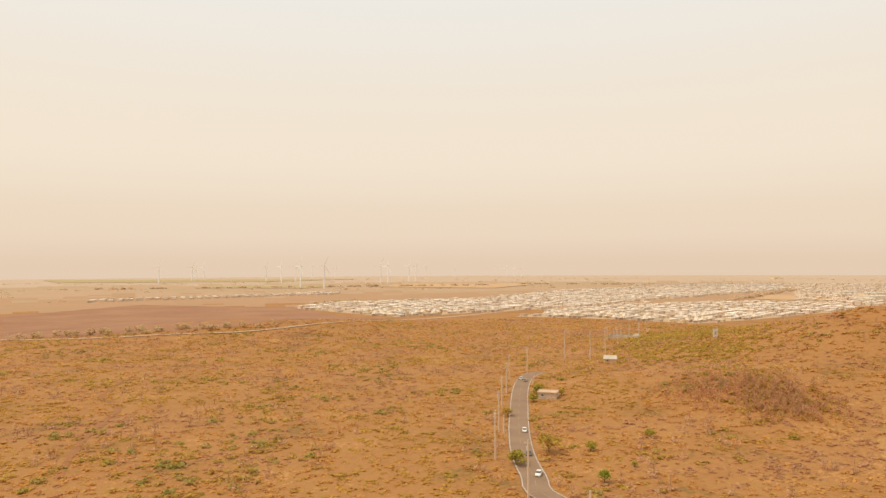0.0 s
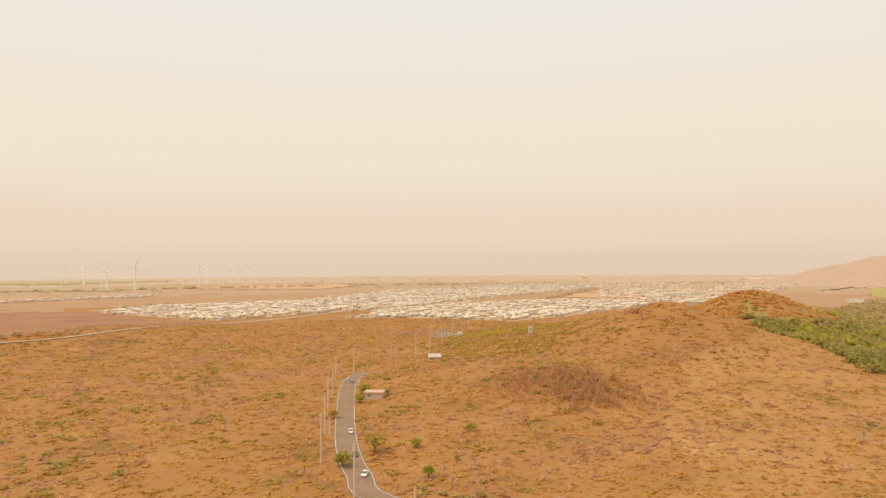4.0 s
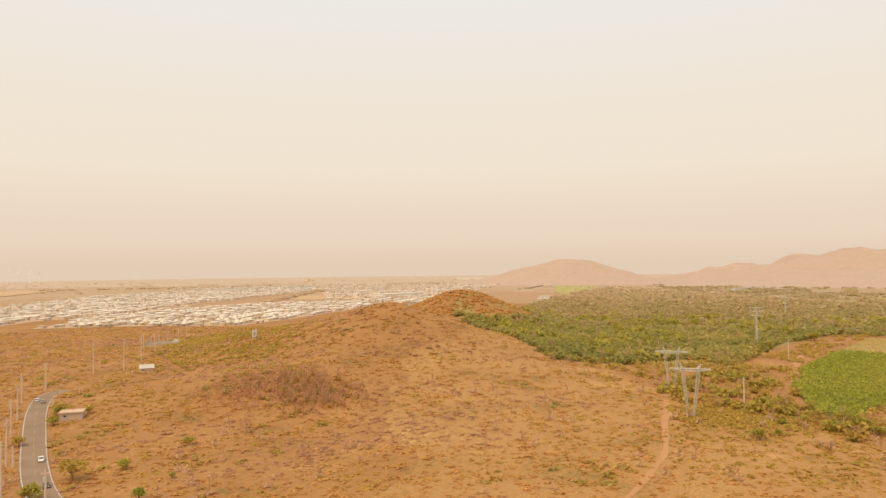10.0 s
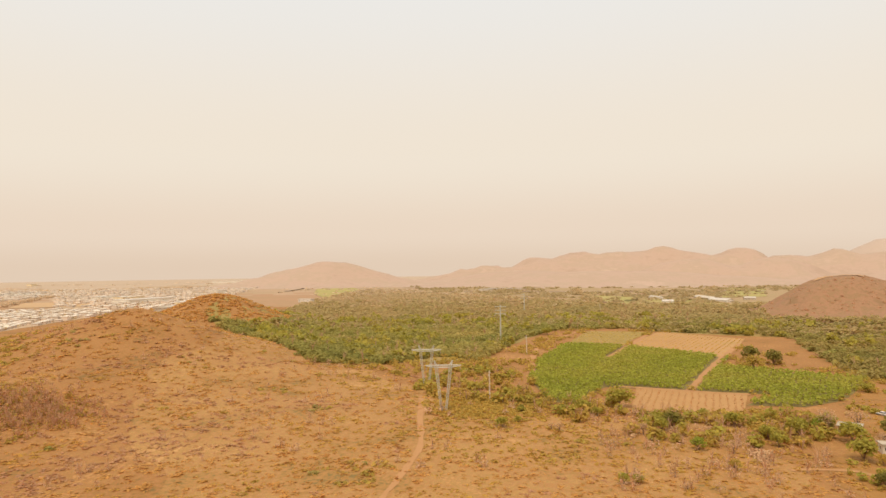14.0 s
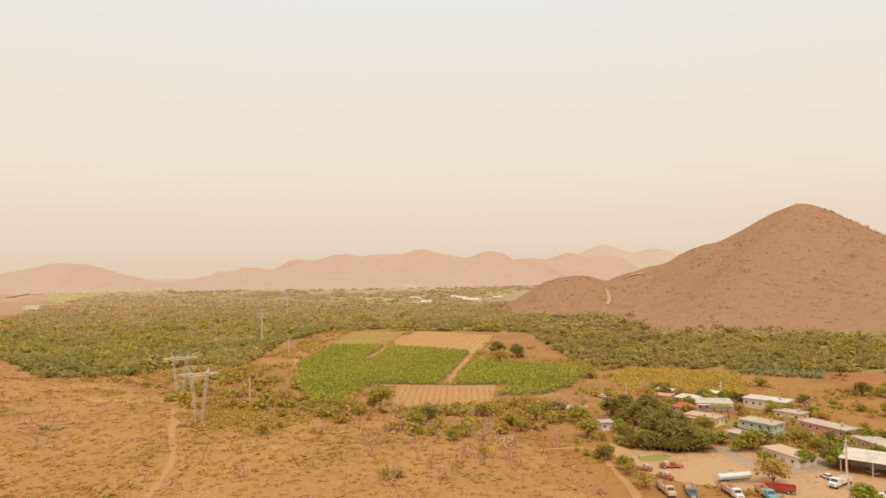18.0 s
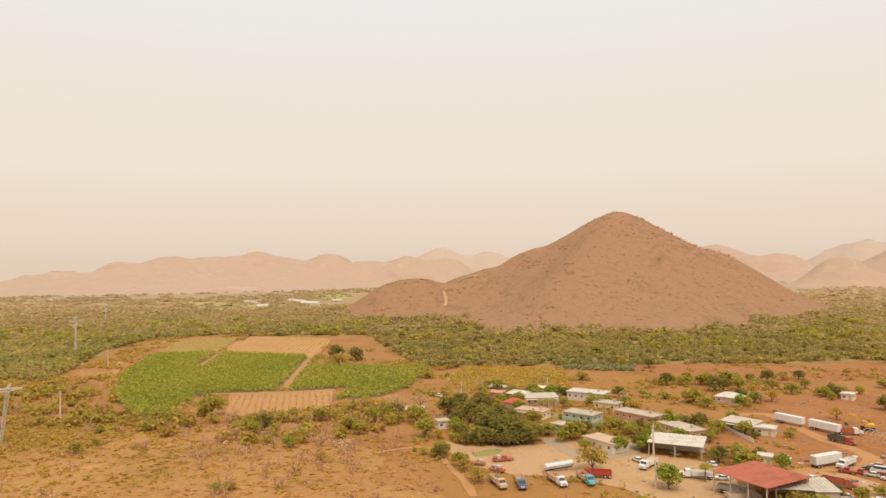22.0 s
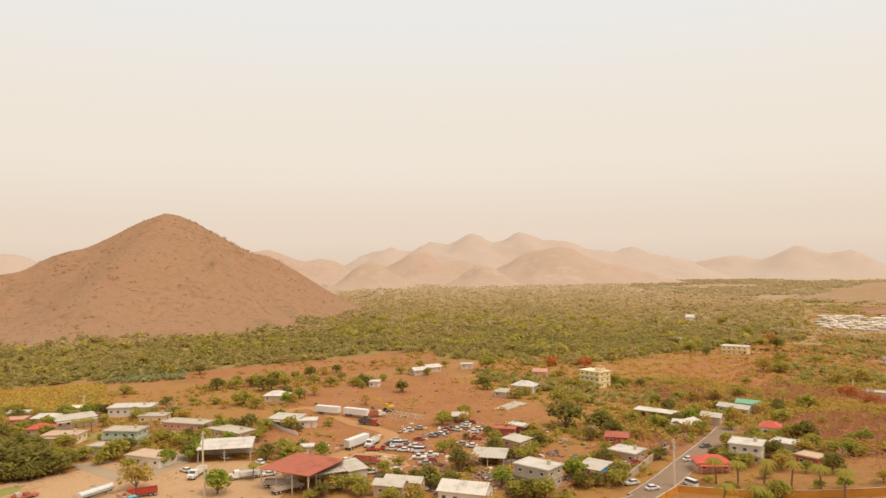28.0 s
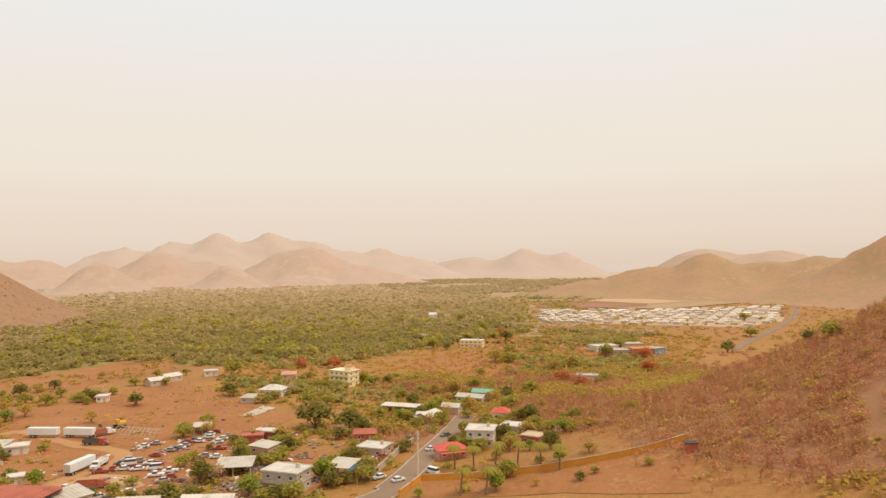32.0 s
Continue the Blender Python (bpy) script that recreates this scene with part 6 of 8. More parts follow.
def boundary_wall(pts, h, mat, label):
    """A wall of panels between piers, capped, following the ground."""
    o = tagged(new("boundary_wall"), label, "wall")
    o.location = (pts[0][0], pts[0][1], float(height(*pts[0])))
    inv = Matrix.Translation(-o.location)
    for (x0, y0), (x1, y1) in zip(pts, pts[1:]):
        L = math.hypot(x1 - x0, y1 - y0)
        k = max(1, int(L / 5))
        rot = math.degrees(math.atan2(y1 - y0, x1 - x0))
        for i in range(k):
            s = (i + 0.5) / k
            x, y = x0 + (x1 - x0) * s, y0 + (y1 - y0) * s
            w = L / k / 2
            ux, uy = (x1 - x0) / L * w, (y1 - y0) / L * w
            shear = Matrix()
            shear[2][0] = (float(height(x + ux, y + uy)) - float(height(x - ux, y - uy))) / (2 * w)
            m = inv @ pose(x, y, float(height(x, y)), 0, 0, rot)
            for nm, size, mt in (("panel", (-w + 0.2, w - 0.2, -0.1, 0.1, -0.8, h), mat), ("pier", (-w - 0.2, -w + 0.198, -0.22, 0.22, -0.8, h + 0.25), mat), ("coping", (-w + 0.2, w - 0.2, -0.17, 0.17, h + 0.002, h + 0.1), M_CONC)):
                bm = box(B(), *size)
                bmesh.ops.transform(bm, matrix=shear, verts=bm.verts)
                part(nm, bm, mt, o).matrix_basis = m
    return o


def hut(x, y):
    o = thing("guard_hut", x, y, 20, "small dark brown hut at the end of the wall", "hut")
    part("wall", box(B(), -1.5, 1.5, -1.2, 1.2, -0.4, 2.4), M_RUST, o)
    part("roof", box(B(), -1.8, 1.8, -1.5, 1.5, 2.402, 2.6), M_DARK, o)
    part("door", box(B(), -0.4, 0.4, -1.25, -1.203, 0, 1.9), M_DARK, o)


def arch_frame(x, y, rot, L):
    """The bare hoops of a greenhouse."""
    o = thing("greenhouse_frame", x, y, rot, "bare arched steel frame of a greenhouse on red earth", "frame")
    for i in range(11):
        px = -L / 2 + i * L / 10
        b = B()
        prev = None
        for k in range(9):
            a = math.pi * k / 8
            p = (px, 3.2 * math.cos(a), 2.6 * math.sin(a))
            if prev:
                rod(b, prev, p, 0.07, n=4)
            prev = p
        part("hoop", b, M_STEEL, o)
    for z, s in ((0.1, -3.2), (0.1, 3.2), (2.6, 0)):
        part("rail", rod(B(), (-L / 2, s, z), (L / 2, s, z), 0.06, n=4), M_STEEL, o)


def slab(pts):
    bm = B()
    z = float(height(*pts[0]))
    f = bm.faces.new([bm.verts.new((x, y, z + 0.1)) for x, y in pts])
    r = bmesh.ops.extrude_face_region(bm, geom=[f])
    bmesh.ops.translate(bm, verts=[v for v in r["geom"] if isinstance(v, bmesh.types.BMVert)], vec=(0, 0, 0.35))
    ob = part("foundation_slab", bm, M_CONC, None)
    tagged(ob, "cracked grey concrete foundation slab in the grass", "slab")


def junk(x, y, rot, L, mat, label):
    o = thing("wrecked_machine", x, y, rot, label, "wreck")
    rng = random.Random(int(x * 10 + y))
    part("bed", box(B(), -L / 2, L / 2, -1.1, 1.1, 0.5, 0.9), mat, o)
    for i in range(4):
        a = rng.uniform(-L / 2, L / 2 - 1.5)
        part("panel", box(B(), a, a + rng.uniform(0.8, 1.8), -0.9, rng.uniform(0.2, 1.0), 0.902, rng.uniform(1.3, 2.2), 0.06), rng.choice((mat, M_SILVER, M_RUST, M_GREYWALL, M_CONC)), o)
    wheels(o, [(s * L * 0.35, t * 0.9) for s in (-1, 1) for t in (-1, 1)], 0.45, 0.3)


def scrap(x, y, w, d, mat, label):
    """A heap of loose plates and blocks."""
    rng = np.random.default_rng(int(abs(x * 13 + y * 7)))
    n = int(w * d * 3)
    p = np.column_stack([rng.normal(0, w / 4, n), rng.normal(0, d / 4, n), np.zeros(n)])
    p[:, 2] = np.abs(rng.normal(0, 0.35, n)) * np.exp(-(p[:, 0] / w * 2) ** 2)
    bm = B()
    for q in p:
        a = rng.uniform(0.15, 0.55, 3) * (1, 1, 0.4)
        k = len(bm.verts)
        box(bm, -a[0], a[0], -a[1], a[1], -a[2], a[2])
        bm.verts.ensure_lookup_table()
        bmesh.ops.transform(bm, matrix=Matrix.Translation(q + [0, 0, 0.1]) @ Euler(rng.uniform(-0.6, 0.6, 3) * (1, 1, 5)).to_matrix().to_4x4(), verts=bm.verts[k:])
    ob = part("scrap_heap", bm, mat, None)
    ob.matrix_basis = pose(x, y, float(height(x, y)) + 0.15)
    tagged(ob, label, "heap", kind="stuff")


# ---- the towns on the plain ----
def make_town_house(seed, wall, roof_mat):
    rng = random.Random(seed)
    w, d, h = rng.uniform(9, 13), rng.uniform(8, 10), rng.uniform(2.9, 3.5)
    bm = box(B(), -w / 2, w / 2, -d / 2, d / 2, -0.5, h)
    o = part("town_house", bm, wall, None)
    tagged(o, "low white concrete house with a flat roof", "house", "town houses")
    r = box(B(), -w / 2 - 0.5, w / 2 + 0.5, -d / 2 - 0.5, d / 2 + 0.5, h + 0.002, h + 0.3)
    if seed % 3 == 0:
        box(r, -w / 4, w / 4, -d / 4, d / 4, h + 0.302, h + 2.6)
    part("roof", r, roof_mat, o)
    part("carport", box(B(), w / 2 + 0.002, w / 2 + 3.2, -d / 3, d / 3, h - 0.5, h - 0.3), roof_mat, o)
    part("door", box(B(), -0.5, 0.5, -d / 2 - 0.06, -d / 2 - 0.002, 0.0, 2.1), M_TAN, o)
    for i in (-0.32, 0.32):
        part("window", box(B(), i * w - 0.7, i * w + 0.7, -d / 2 - 0.06, -d / 2 - 0.002, 1.0, 2.1), M_GLASS, o)
    return o


def town_grid(poly, az, street=27.0, plot=13.5, gaps=0.1, seed=1):
    rng = np.random.default_rng(seed)
    a = math.radians(az)
    u, w = np.array([math.sin(a), math.cos(a)]), np.array([math.cos(a), -math.sin(a)])
    p = np.array(poly)
    s, t = p @ u, p @ w
    spots = []
    for j in np.arange(t.min(), t.max(), street):
        for row, flip in ((0.0, 0), (11.5, 180)):
            for i in np.arange(s.min(), s.max(), plot):
                if (i // (plot * 9)) % 1 < 0.001 and rng.uniform() > gaps:
                    q = u * (i + rng.uniform(-1, 1)) + w * (j + row + rng.uniform(-0.6, 0.6))
                    spots.append((q[0], q[1], flip))
    spots = np.array(spots)
    spots = spots[inside(spots[:, 0], spots[:, 1], poly)]
    return spots, az


def town(poly, az, near, seed, things, street=27.0, plot=13.5, gaps=0.1, small=0.85):
    """Rows of houses: the nearest ones singly, the rest joined."""
    spots, az = town_grid(poly, az, street, plot, gaps, seed)
    spots = spots[np.argsort(np.hypot(spots[:, 0], spots[:, 1]))]
    walls = (M_TOWNWALL, M_CREAM, M_TOWNWALL, M_GREYWALL, M_TOWNWALL)
    for k, (x, y, flip) in enumerate(spots[:things]):
        v = (k * 7 + seed) % 5
        put(("town", v), lambda: make_town_house(v, walls[v], (M_TOWNROOF, M_TOWNROOF, M_WHITE_ROOF, M_TOWNROOF, M_TAN)[v]), pose(x, y, float(height(x, y)) + 0.4, 0, 0, -az + 90 + flip) @ Matrix.Scale(small, 4))
    rest = spots[things:]
    if not len(rest):
        return spots
    rng = np.random.default_rng(seed + 5)
    n = len(rest)
    V, F = [], []
    cube = np.array([(-1, -1, 0), (1, -1, 0), (1, 1, 0), (-1, 1, 0), (-1, -1, 1), (1, -1, 1), (1, 1, 1), (-1, 1, 1)], float)
    quads = np.array([(4, 5, 6, 7), (0, 1, 5, 4), (1, 2, 6, 5), (2, 3, 7, 6), (3, 0, 4, 7)])
    a = math.radians(90 - az)
    R = np.array([[math.cos(a), math.sin(a)], [-math.sin(a), math.cos(a)]])
    for layer, (z0, z1, grow, mat, nm, lb) in enumerate(((-0.5, 3.1, 0.0, M_TOWNWALL, "town_walls", "walls of a dense town of low white houses"), (3.1, 3.45, 0.5, M_TOWNROOF, "town_roofs", "pale flat roofs of a dense town"))):
        half = np.column_stack([rng.uniform(3.4, 5.2, n) + grow, rng.uniform(2.9, 4.0, n) + grow]) if layer == 0 else half + 0.5
        c = cube[None] * np.concatenate([half[:, None, :].repeat(8, 1), np.ones((n, 8, 1))], 2)
        xy = c[:, :, :2] @ R + rest[:, None, :2]
        lift = (rng.uniform(0, 1, n) ** 6 * 3.0 if layer == 0 else lift)
        z = np.where(c[:, :, 2] > 0.5, z1, z0) + height(rest[:, 0], rest[:, 1])[:, None] + lift[:, None] * ((c[:, :, 2] > 0.5) | (layer == 1))
        V = np.concatenate([xy, z[:, :, None]], 2).reshape(-1, 3)
        F = (quads[None] + 8 * np.arange(n)[:, None, None]).reshape(-1, 4)
        stuff(nm, V, F, mat, lb, "town")
    return spots


M_TOWNWALL = surf("town_walls", ((0.62, 0.48, 0.36), (0.76, 0.63, 0.50)), 0.02, 0.2, vary="island", spread=0.15)
M_TOWNROOF = surf("town_roofs", ((0.80, 0.67, 0.52), (0.88, 0.78, 0.64), (0.70, 0.54, 0.40)), 0.02, 0.2, vary="island", spread=0.12)
M_TOWNGROUND = surf("dusty_town_ground", ((0.46, 0.30, 0.17), (0.52, 0.36, 0.22), (0.44, 0.31, 0.15)), 0.01, 0.1)
for nm, poly in (("town_ground", TOWN_W), ("town_ground", TOWN_FAR), ("town_ground", ESTATE)):
    patch(nm, poly, M_TOWNGROUND, "dusty streets and yards of the town", "ground", 0.35, 30, 6)
patch("town_ground", TOWN_E, M_TOWNGROUND, "dusty streets and yards of the town", "ground", 0.35, 30, 6)
all_spots = [town(TOWN_E, 52, 0, 1, 120, 29.0, 13.5, 0.22, 0.78), town(TOWN_W, 48, 0, 2, 80, 29.0, 13.5, 0.22, 0.78), town(TOWN_FAR, 62, 0, 3, 0, 34.0, 17.0, 0.45), town(STRIP_FAR, 78, 0, 4, 0, 26.0, 17.0, 0.3)]
town(ESTATE, 95, 0, 5, 130, 31.0, 14.0, 0.2, 0.7)
q = np.concatenate([s[::3, :2] for s in all_spots])
q = q + RNG.normal(0, 7, q.shape)
# town crowns take a leaf colour with painted haze
stuff("town_trees", *leaf_cloud(on_ground(q), RNG.uniform(1.6, 4.0, len(q)), RNG.uniform(3.0, 6.0, len(q)), 18, 0.33, low=0.05), L_WOOD_HAZE, "dusty green trees between the town houses", "trees")
q = spread(ESTATE, 120, 2000)
stuff("estate_trees", *leaf_cloud(on_ground(q), RNG.uniform(1.5, 3.0, len(q)), RNG.uniform(2.5, 4.5, len(q)), 30, 0.3, low=0.1), L_WOOD, "small trees between the estate houses", "trees")
# tree lines along fields and roads of the plain
for i, (a, b, n) in enumerate((((-420, 690), (-60, 690), 40), ((-20, 1200), (60, 1320), 24), ((700, 1120), (1200, 1600), 60), ((1200, 220), (1900, 420), 90), ((1150, 60), (2100, 60), 70), ((1250, -60), (2200, -500), 70), ((60, -640), (230, -690), 50), ((-700, 2300), (600, 2350), 60), ((700, 2500), (2400, 1500), 90))):
    s = RNG.uniform(0, 1, n)
    q = np.column_stack([a[0] + (b[0] - a[0]) * s, a[1] + (b[1] - a[1]) * s]) + RNG.normal(0, 7, (n, 2))
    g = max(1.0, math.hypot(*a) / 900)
    # lines past 1300 m get the palest haze colour, nearer ones a step less
    stuff("tree_line", *leaf_cloud(on_ground(q), RNG.uniform(2.5, 5.0, n) * g, RNG.uniform(3.5, 7.0, n), 30, 0.3, low=0.1), L_WOOD_FAR if math.hypot(*a) > 1300 else L_WOOD_HAZE, "line of dusty trees across the plain", "trees")


# ---- the village ----
house(322.6, -127.2, -133, 18.4, 10, 3.9, M_WHITE, M_WHITE_ROOF, "flat", "long white flat-roofed house at the edge of the fields")
house(318.7, -101.1, -95, 15.6, 8, 3.4, M_WHITE, M_ZINC, "shed", "long white house with a blue fascia and metal roof", porch=True)
house(330.8, -94.1, -139, 10.2, 7, 3.0, M_WHITE, M_WHITE_ROOF, "shed", "white house with a pale sheet roof")
house(337.0, -84.1, -123, 7.4, 7, 3.0, M_PINKISH, M_PINKISH, "flat", "salmon-painted house with a flat pink roof")
house(310.7, -86.4, -138, 9.2, 7, 3.0, M_GREYWALL, M_REDROOF, "hip", "small house with a bright red hipped roof")
house(291.0, -88.9, -134, 13.3, 8, 3.2, M_CREAM, M_TAN, "flat", "cream and orange house with a tan flat roof", porch=True)
house(270.6, -104.0, -141, 13.3, 8, 5.4, M_MINT, M_CONC, "flat", "two-storey mint-green house with a balcony", floors=2)
house(263.0, -92.9, -146, 7.3, 6, 2.9, M_MINT, M_CONC, "flat", "low mint-green annex with a flat roof")
house(235.8, -99.2, -157, 14.4, 8, 3.2, M_WHITE, M_TAN, "flat", "white and pink house with a flat roof")
house(299.7, -127.5, -139, 11.2, 7, 3.0, M_CREAM, M_CONC, "flat", "pale yellow house with a concrete roof")
house(275.3, -131.0, -152, 19.3, 8, 3.1, M_PINKISH, M_CONC, "flat", "orange-pink house with clutter on its flat roof")
house(248.9, -136.0, -168, 17.8, 8, 3.1, M_TAN, M_CONC, "flat", "weathered house with a stained concrete roof")
house(341.9, -109.5, -133, 7.7, 6, 3.4, M_CREAM, M_CREAM, "flat", "small cream block building behind the houses")
house(351.2, -88.1, -127, 8.6, 6, 2.8, M_GREYWALL, M_ZINC, "shed", "low shack with a dull metal roof")
open_shed(223.8, -120.5, -126, 17.3, 11, 4.4, M_WHITE_ROOF, "open-sided shed with a white sheet roof", 3, M_WHITE)
house(251.2, -163.0, -153, 12.8, 8, 3.0, M_GREYWALL, M_ZINC, "shed", "house with a pale metal roof and shaded porch", porch=True)
house(241.9, -167.2, -132, 7.2, 6, 2.8, M_WHITE, M_WHITE_ROOF, "flat", "white flat-roofed annex beside the porch house")
house(300.9, -189.8, -138, 11.8, 8, 3.0, M_GREYWALL, M_WHITE_ROOF, "hip", "house with a pale hipped metal roof among trees")
open_shed(177.7, -120.8, -163, 17.6, 17, 6.2, M_RUST, "large rusty-red roofed workshop on steel posts", 4, M_GREYWALL, 0.02)
open_shed(173.3, -127.5, -112, 10.3, 9, 4.4, M_ZINC, "lean-to workshop with tan metal sheets", 3)
house(170.0, -133.7, -103, 6.0, 9, 4.4, M_GREYWALL, M_ZINC, "shed", "grey workshop end with a pale sheet roof")
house(205.6, -141.8, -128, 4.0, 4, 3.0, M_CREAM, M_WHITE_ROOF, "flat", "small cream block hut behind the workshop")
house(150.7, -132.6, -154, 8.7, 5, 3.4, M_TAN, M_ZINC, "gable", "tan metal storage shed with a ribbed roof")
house(150.4, -137.9, -152, 11.0, 5, 3.4, M_TAN, M_ZINC, "gable", "tan metal storage shed with an open end")
house(169.4, -208.4, -147, 7.9, 6, 3.4, M_RUST, M_RUST, "flat", "dark red metal container building")
house(167.5, -214.9, -171, 8.3, 5, 3.6, M_RUST, M_WHITE_ROOF, "flat", "red metal building with a white roof strip")
house(155.9, -198.5, 174, 8.8, 6, 3.0, M_TAN, M_ZINC, "shed", "tan shed with a dull metal roof")
open_shed(150.7, -176.9, -149, 10.7, 9, 2.9, M_ZINC, "low open shed with a grey sheet roof", 3, M_GREYWALL)
open_shed(200.3, -215.8, -140, 6.1, 6, 2.8, M_ZINC, "small grey open shed at the edge of the yard", 3, M_GREYWALL)
house(131.5, -143.8, -155, 13.3, 9, 3.6, M_WHITE, M_WHITE_ROOF, "gable", "house with a pale ridged metal roof", z=0.2)
house(123.9, -167.9, -177, 11.6, 8, 6.2, M_GREYWALL, M_WHITE_ROOF, "flat", "two-storey grey building with a white roof and balcony", floors=2)
open_shed(115.3, -184.9, -175, 7.3, 8, 3.6, M_ZINC, "open carport with a grey sheet roof", 3)
open_shed(113.4, -185.3, -106, 6.2, 6, 3.2, M_TARP, "lean-to covered by a bright blue tarpaulin", 2)
house(117.3, -208.8, -177, 9.2, 8, 3.2, M_TAN, M_WHITE_ROOF, "flat", "orange block house with a white flat roof")
house(131.7, -227.1, -152, 8.0, 6, 2.6, M_RUST, M_RUST, "shed", "shack with a rusted corrugated roof")
open_shed(139.4, -276.2, -176, 20.3, 5, 2.8, M_WHITE_ROOF, "long narrow open shed with a white sheet roof", 5)
house(122.2, -259.2, -165, 5.0, 7, 2.8, M_TAN, M_WHITE_ROOF, "gable", "low shed with a pale sheet roof")
house(120.8, -261.0, -97, 11.2, 7, 2.8, M_TAN, M_WHITE_ROOF, "gable", "low shed with a pale sheet roof")
house(118.2, -304.1, 178, 13.2, 6, 2.8, M_GREYWALL, M_ZINC, "gable", "long low building with a grey metal roof")
house(116.3, -315.3, -172, 9.7, 6, 3.2, M_GREYWALL, M_GREENROOF, "gable", "low building with a faded green roof")
house(117.8, -279.1, -173, 7.6, 6, 3.0, M_GREYWALL, M_ZINC, "gable", "small grey building beside the road")
villa_a = house(203.3, -328.6, 171, 13.6, 9, 8.4, M_YELLOW, M_CREAM, "flat", "three-storey pale yellow villa with balconies", floors=3, name="villa")
house(223.1, -291.5, -165, 12.4, 9, 3.4, M_WHITE, M_WHITE_ROOF, "hip", "white house with a pale hipped roof")
house(246.3, -337.2, -153, 8.2, 7, 3.0, M_TAN, M_PINKISH, "gable", "small house with an orange-pink roof")
house(90.3, -212.2, -139, 9.8, 7.2, 2.9, M_PINKISH, M_REDROOF, "hip", "house with a bright red hipped roof by the road", porch=True)
house(84.7, -227.1, -168, 9.3, 9, 5.8, M_WHITE, M_WHITE_ROOF, "flat", "two-storey white house with a flat white roof", floors=2)
house(77.9, -242.2, 180, 7.0, 7, 3.4, M_WHITE, M_WHITE_ROOF, "flat", "white annex behind the two-storey house")
house(90.9, -267.1, -165, 6.8, 7, 3.6, M_CREAM, M_REDROOF, "hip", "small house with a red roof among trees")
house(65.8, -227.1, 171, 6.1, 6, 3.0, M_RUST, M_TAN, "flat", "dark brown unfinished block building")
house(198.7, -515.0, -170, 17.8, 11, 5.6, M_YELLOW, M_WHITE_ROOF, "flat", "two-storey yellow villa with a white roof", floors=2, name="villa")
house(77.9, -378.6, -168, 12.1, 7, 3.2, M_WHITE, M_CONC, "flat", "roofless white ruin among the trees")
house(80.2, -504.2, -156, 13.8, 12, 3.6, M_GREYWALL, M_CONC, "flat", "low grey commercial building by the highway")
house(66.1, -505.2, -158, 14.2, 14, 5.0, M_ORANGE, M_ORANGE, "flat", "orange commercial building by the highway")
house(58.4, -515.6, -126, 11.3, 12, 4.4, M_BLUE, M_CONC, "flat", "blue-fronted shop by the highway")
house(95.4, -521.4, -139, 18.6, 12, 4.2, M_WHITE, M_WHITE_ROOF, "flat", "white shop with a flat roof by the highway")
house(78.8, -540.7, -151, 17.2, 12, 4.2, M_TAN, M_CONC, "flat", "tan shop with a flat roof by the highway")
house(307.0, -293.8, -108, 8.9, 7, 3.0, M_GREYWALL, M_WHITE_ROOF, "gable", "long house with a white sheet roof among trees")
house(309.3, -307.5, -98, 10.2, 7, 3.0, M_GREYWALL, M_WHITE_ROOF, "gable", "long house with a white sheet roof among trees")
house(301.3, -332.0, -141, 7.5, 6, 3.0, M_WHITE, M_WHITE_ROOF, "flat", "small white house at the edge of the woods")
house(295.1, -248.7, -143, 5.1, 6, 2.8, M_WHITE, M_WHITE_ROOF, "flat", "small white hut among trees")
house(222.1, -272.6, -169, 7.7, 7, 2.6, M_GREYWALL, M_CONC, "shed", "grey shack half hidden by bushes")

# ---- houses and sheds out in the fields ----
house(108.7, 323.9, -29, 8.9, 7, 2.9, M_GREYWALL, M_TAN, "flat", "abandoned block house with a rusty flat roof")
house(179.6, 411.9, -23, 7.4, 8, 2.4, M_TAN, M_ZINC, "gable", "low shed with a pale grey roof by the road")
house(1187.1, 106.7, -78, 17.3, 12, 5.5, M_WHITE, M_WHITE_ROOF, "gable", "white gabled farm building")
house(1372.5, 143.8, -151, 52.8, 10, 4.0, M_WHITE, M_ZINC, "gable", "pale farm shed beyond the fields")
house(1365.4, 54.1, -159, 96.8, 14, 4.0, M_GREYWALL, M_ZINC, "gable", "long grey poultry shed")
house(1281.3, 27.2, -139, 47.4, 14, 4.0, M_WHITE, M_WHITE_ROOF, "gable", "long pale poultry shed")
house(1359.0, -19.9, -79, 19.0, 12, 4.0, M_GREYWALL, M_ZINC, "gable", "grey farm shed beyond the fields")
house(1797.5, 634.4, -9, 100.6, 14, 4.5, M_WHITE, M_WHITE_ROOF, "flat", "long pale building along the far road")
house(1807.5, 567.3, -136, 123.4, 14, 4.5, M_TAN, M_WHITE_ROOF, "flat", "long pale building along the far road")
house(1130.3, 779.0, -78, 27.5, 14, 6.0, M_WHITE, M_WHITE_ROOF, "flat", "white villa on the edge of the woods")
house(1293.2, -1104.8, -172, 22.6, 14, 5.5, M_WHITE, M_WHITE_ROOF, "flat", "white house at the foot of the mountain")
house(2139.2, -1562.3, 166, 89.3, 16, 5.0, M_WHITE, M_WHITE_ROOF, "flat", "long white shed at the foot of the mountain")
house(1921.2, -1488.1, 164, 139.2, 16, 5.0, M_WHITE, M_WHITE_ROOF, "flat", "long white shed at the foot of the mountain")
house(268.5, -564.3, -164, 9.2, 8, 3.0, M_WHITE, M_WHITE_ROOF, "flat", "small white house in the woods")
house(345.7, -764.6, -166, 8.5, 12, 6.0, M_WHITE, M_WHITE_ROOF, "gable", "white house rising above the woods")
house(306.1, -38.8, -102, 7.7, 7, 2.8, M_TAN, M_CONC, "flat", "half-hidden tan house behind the bushes")
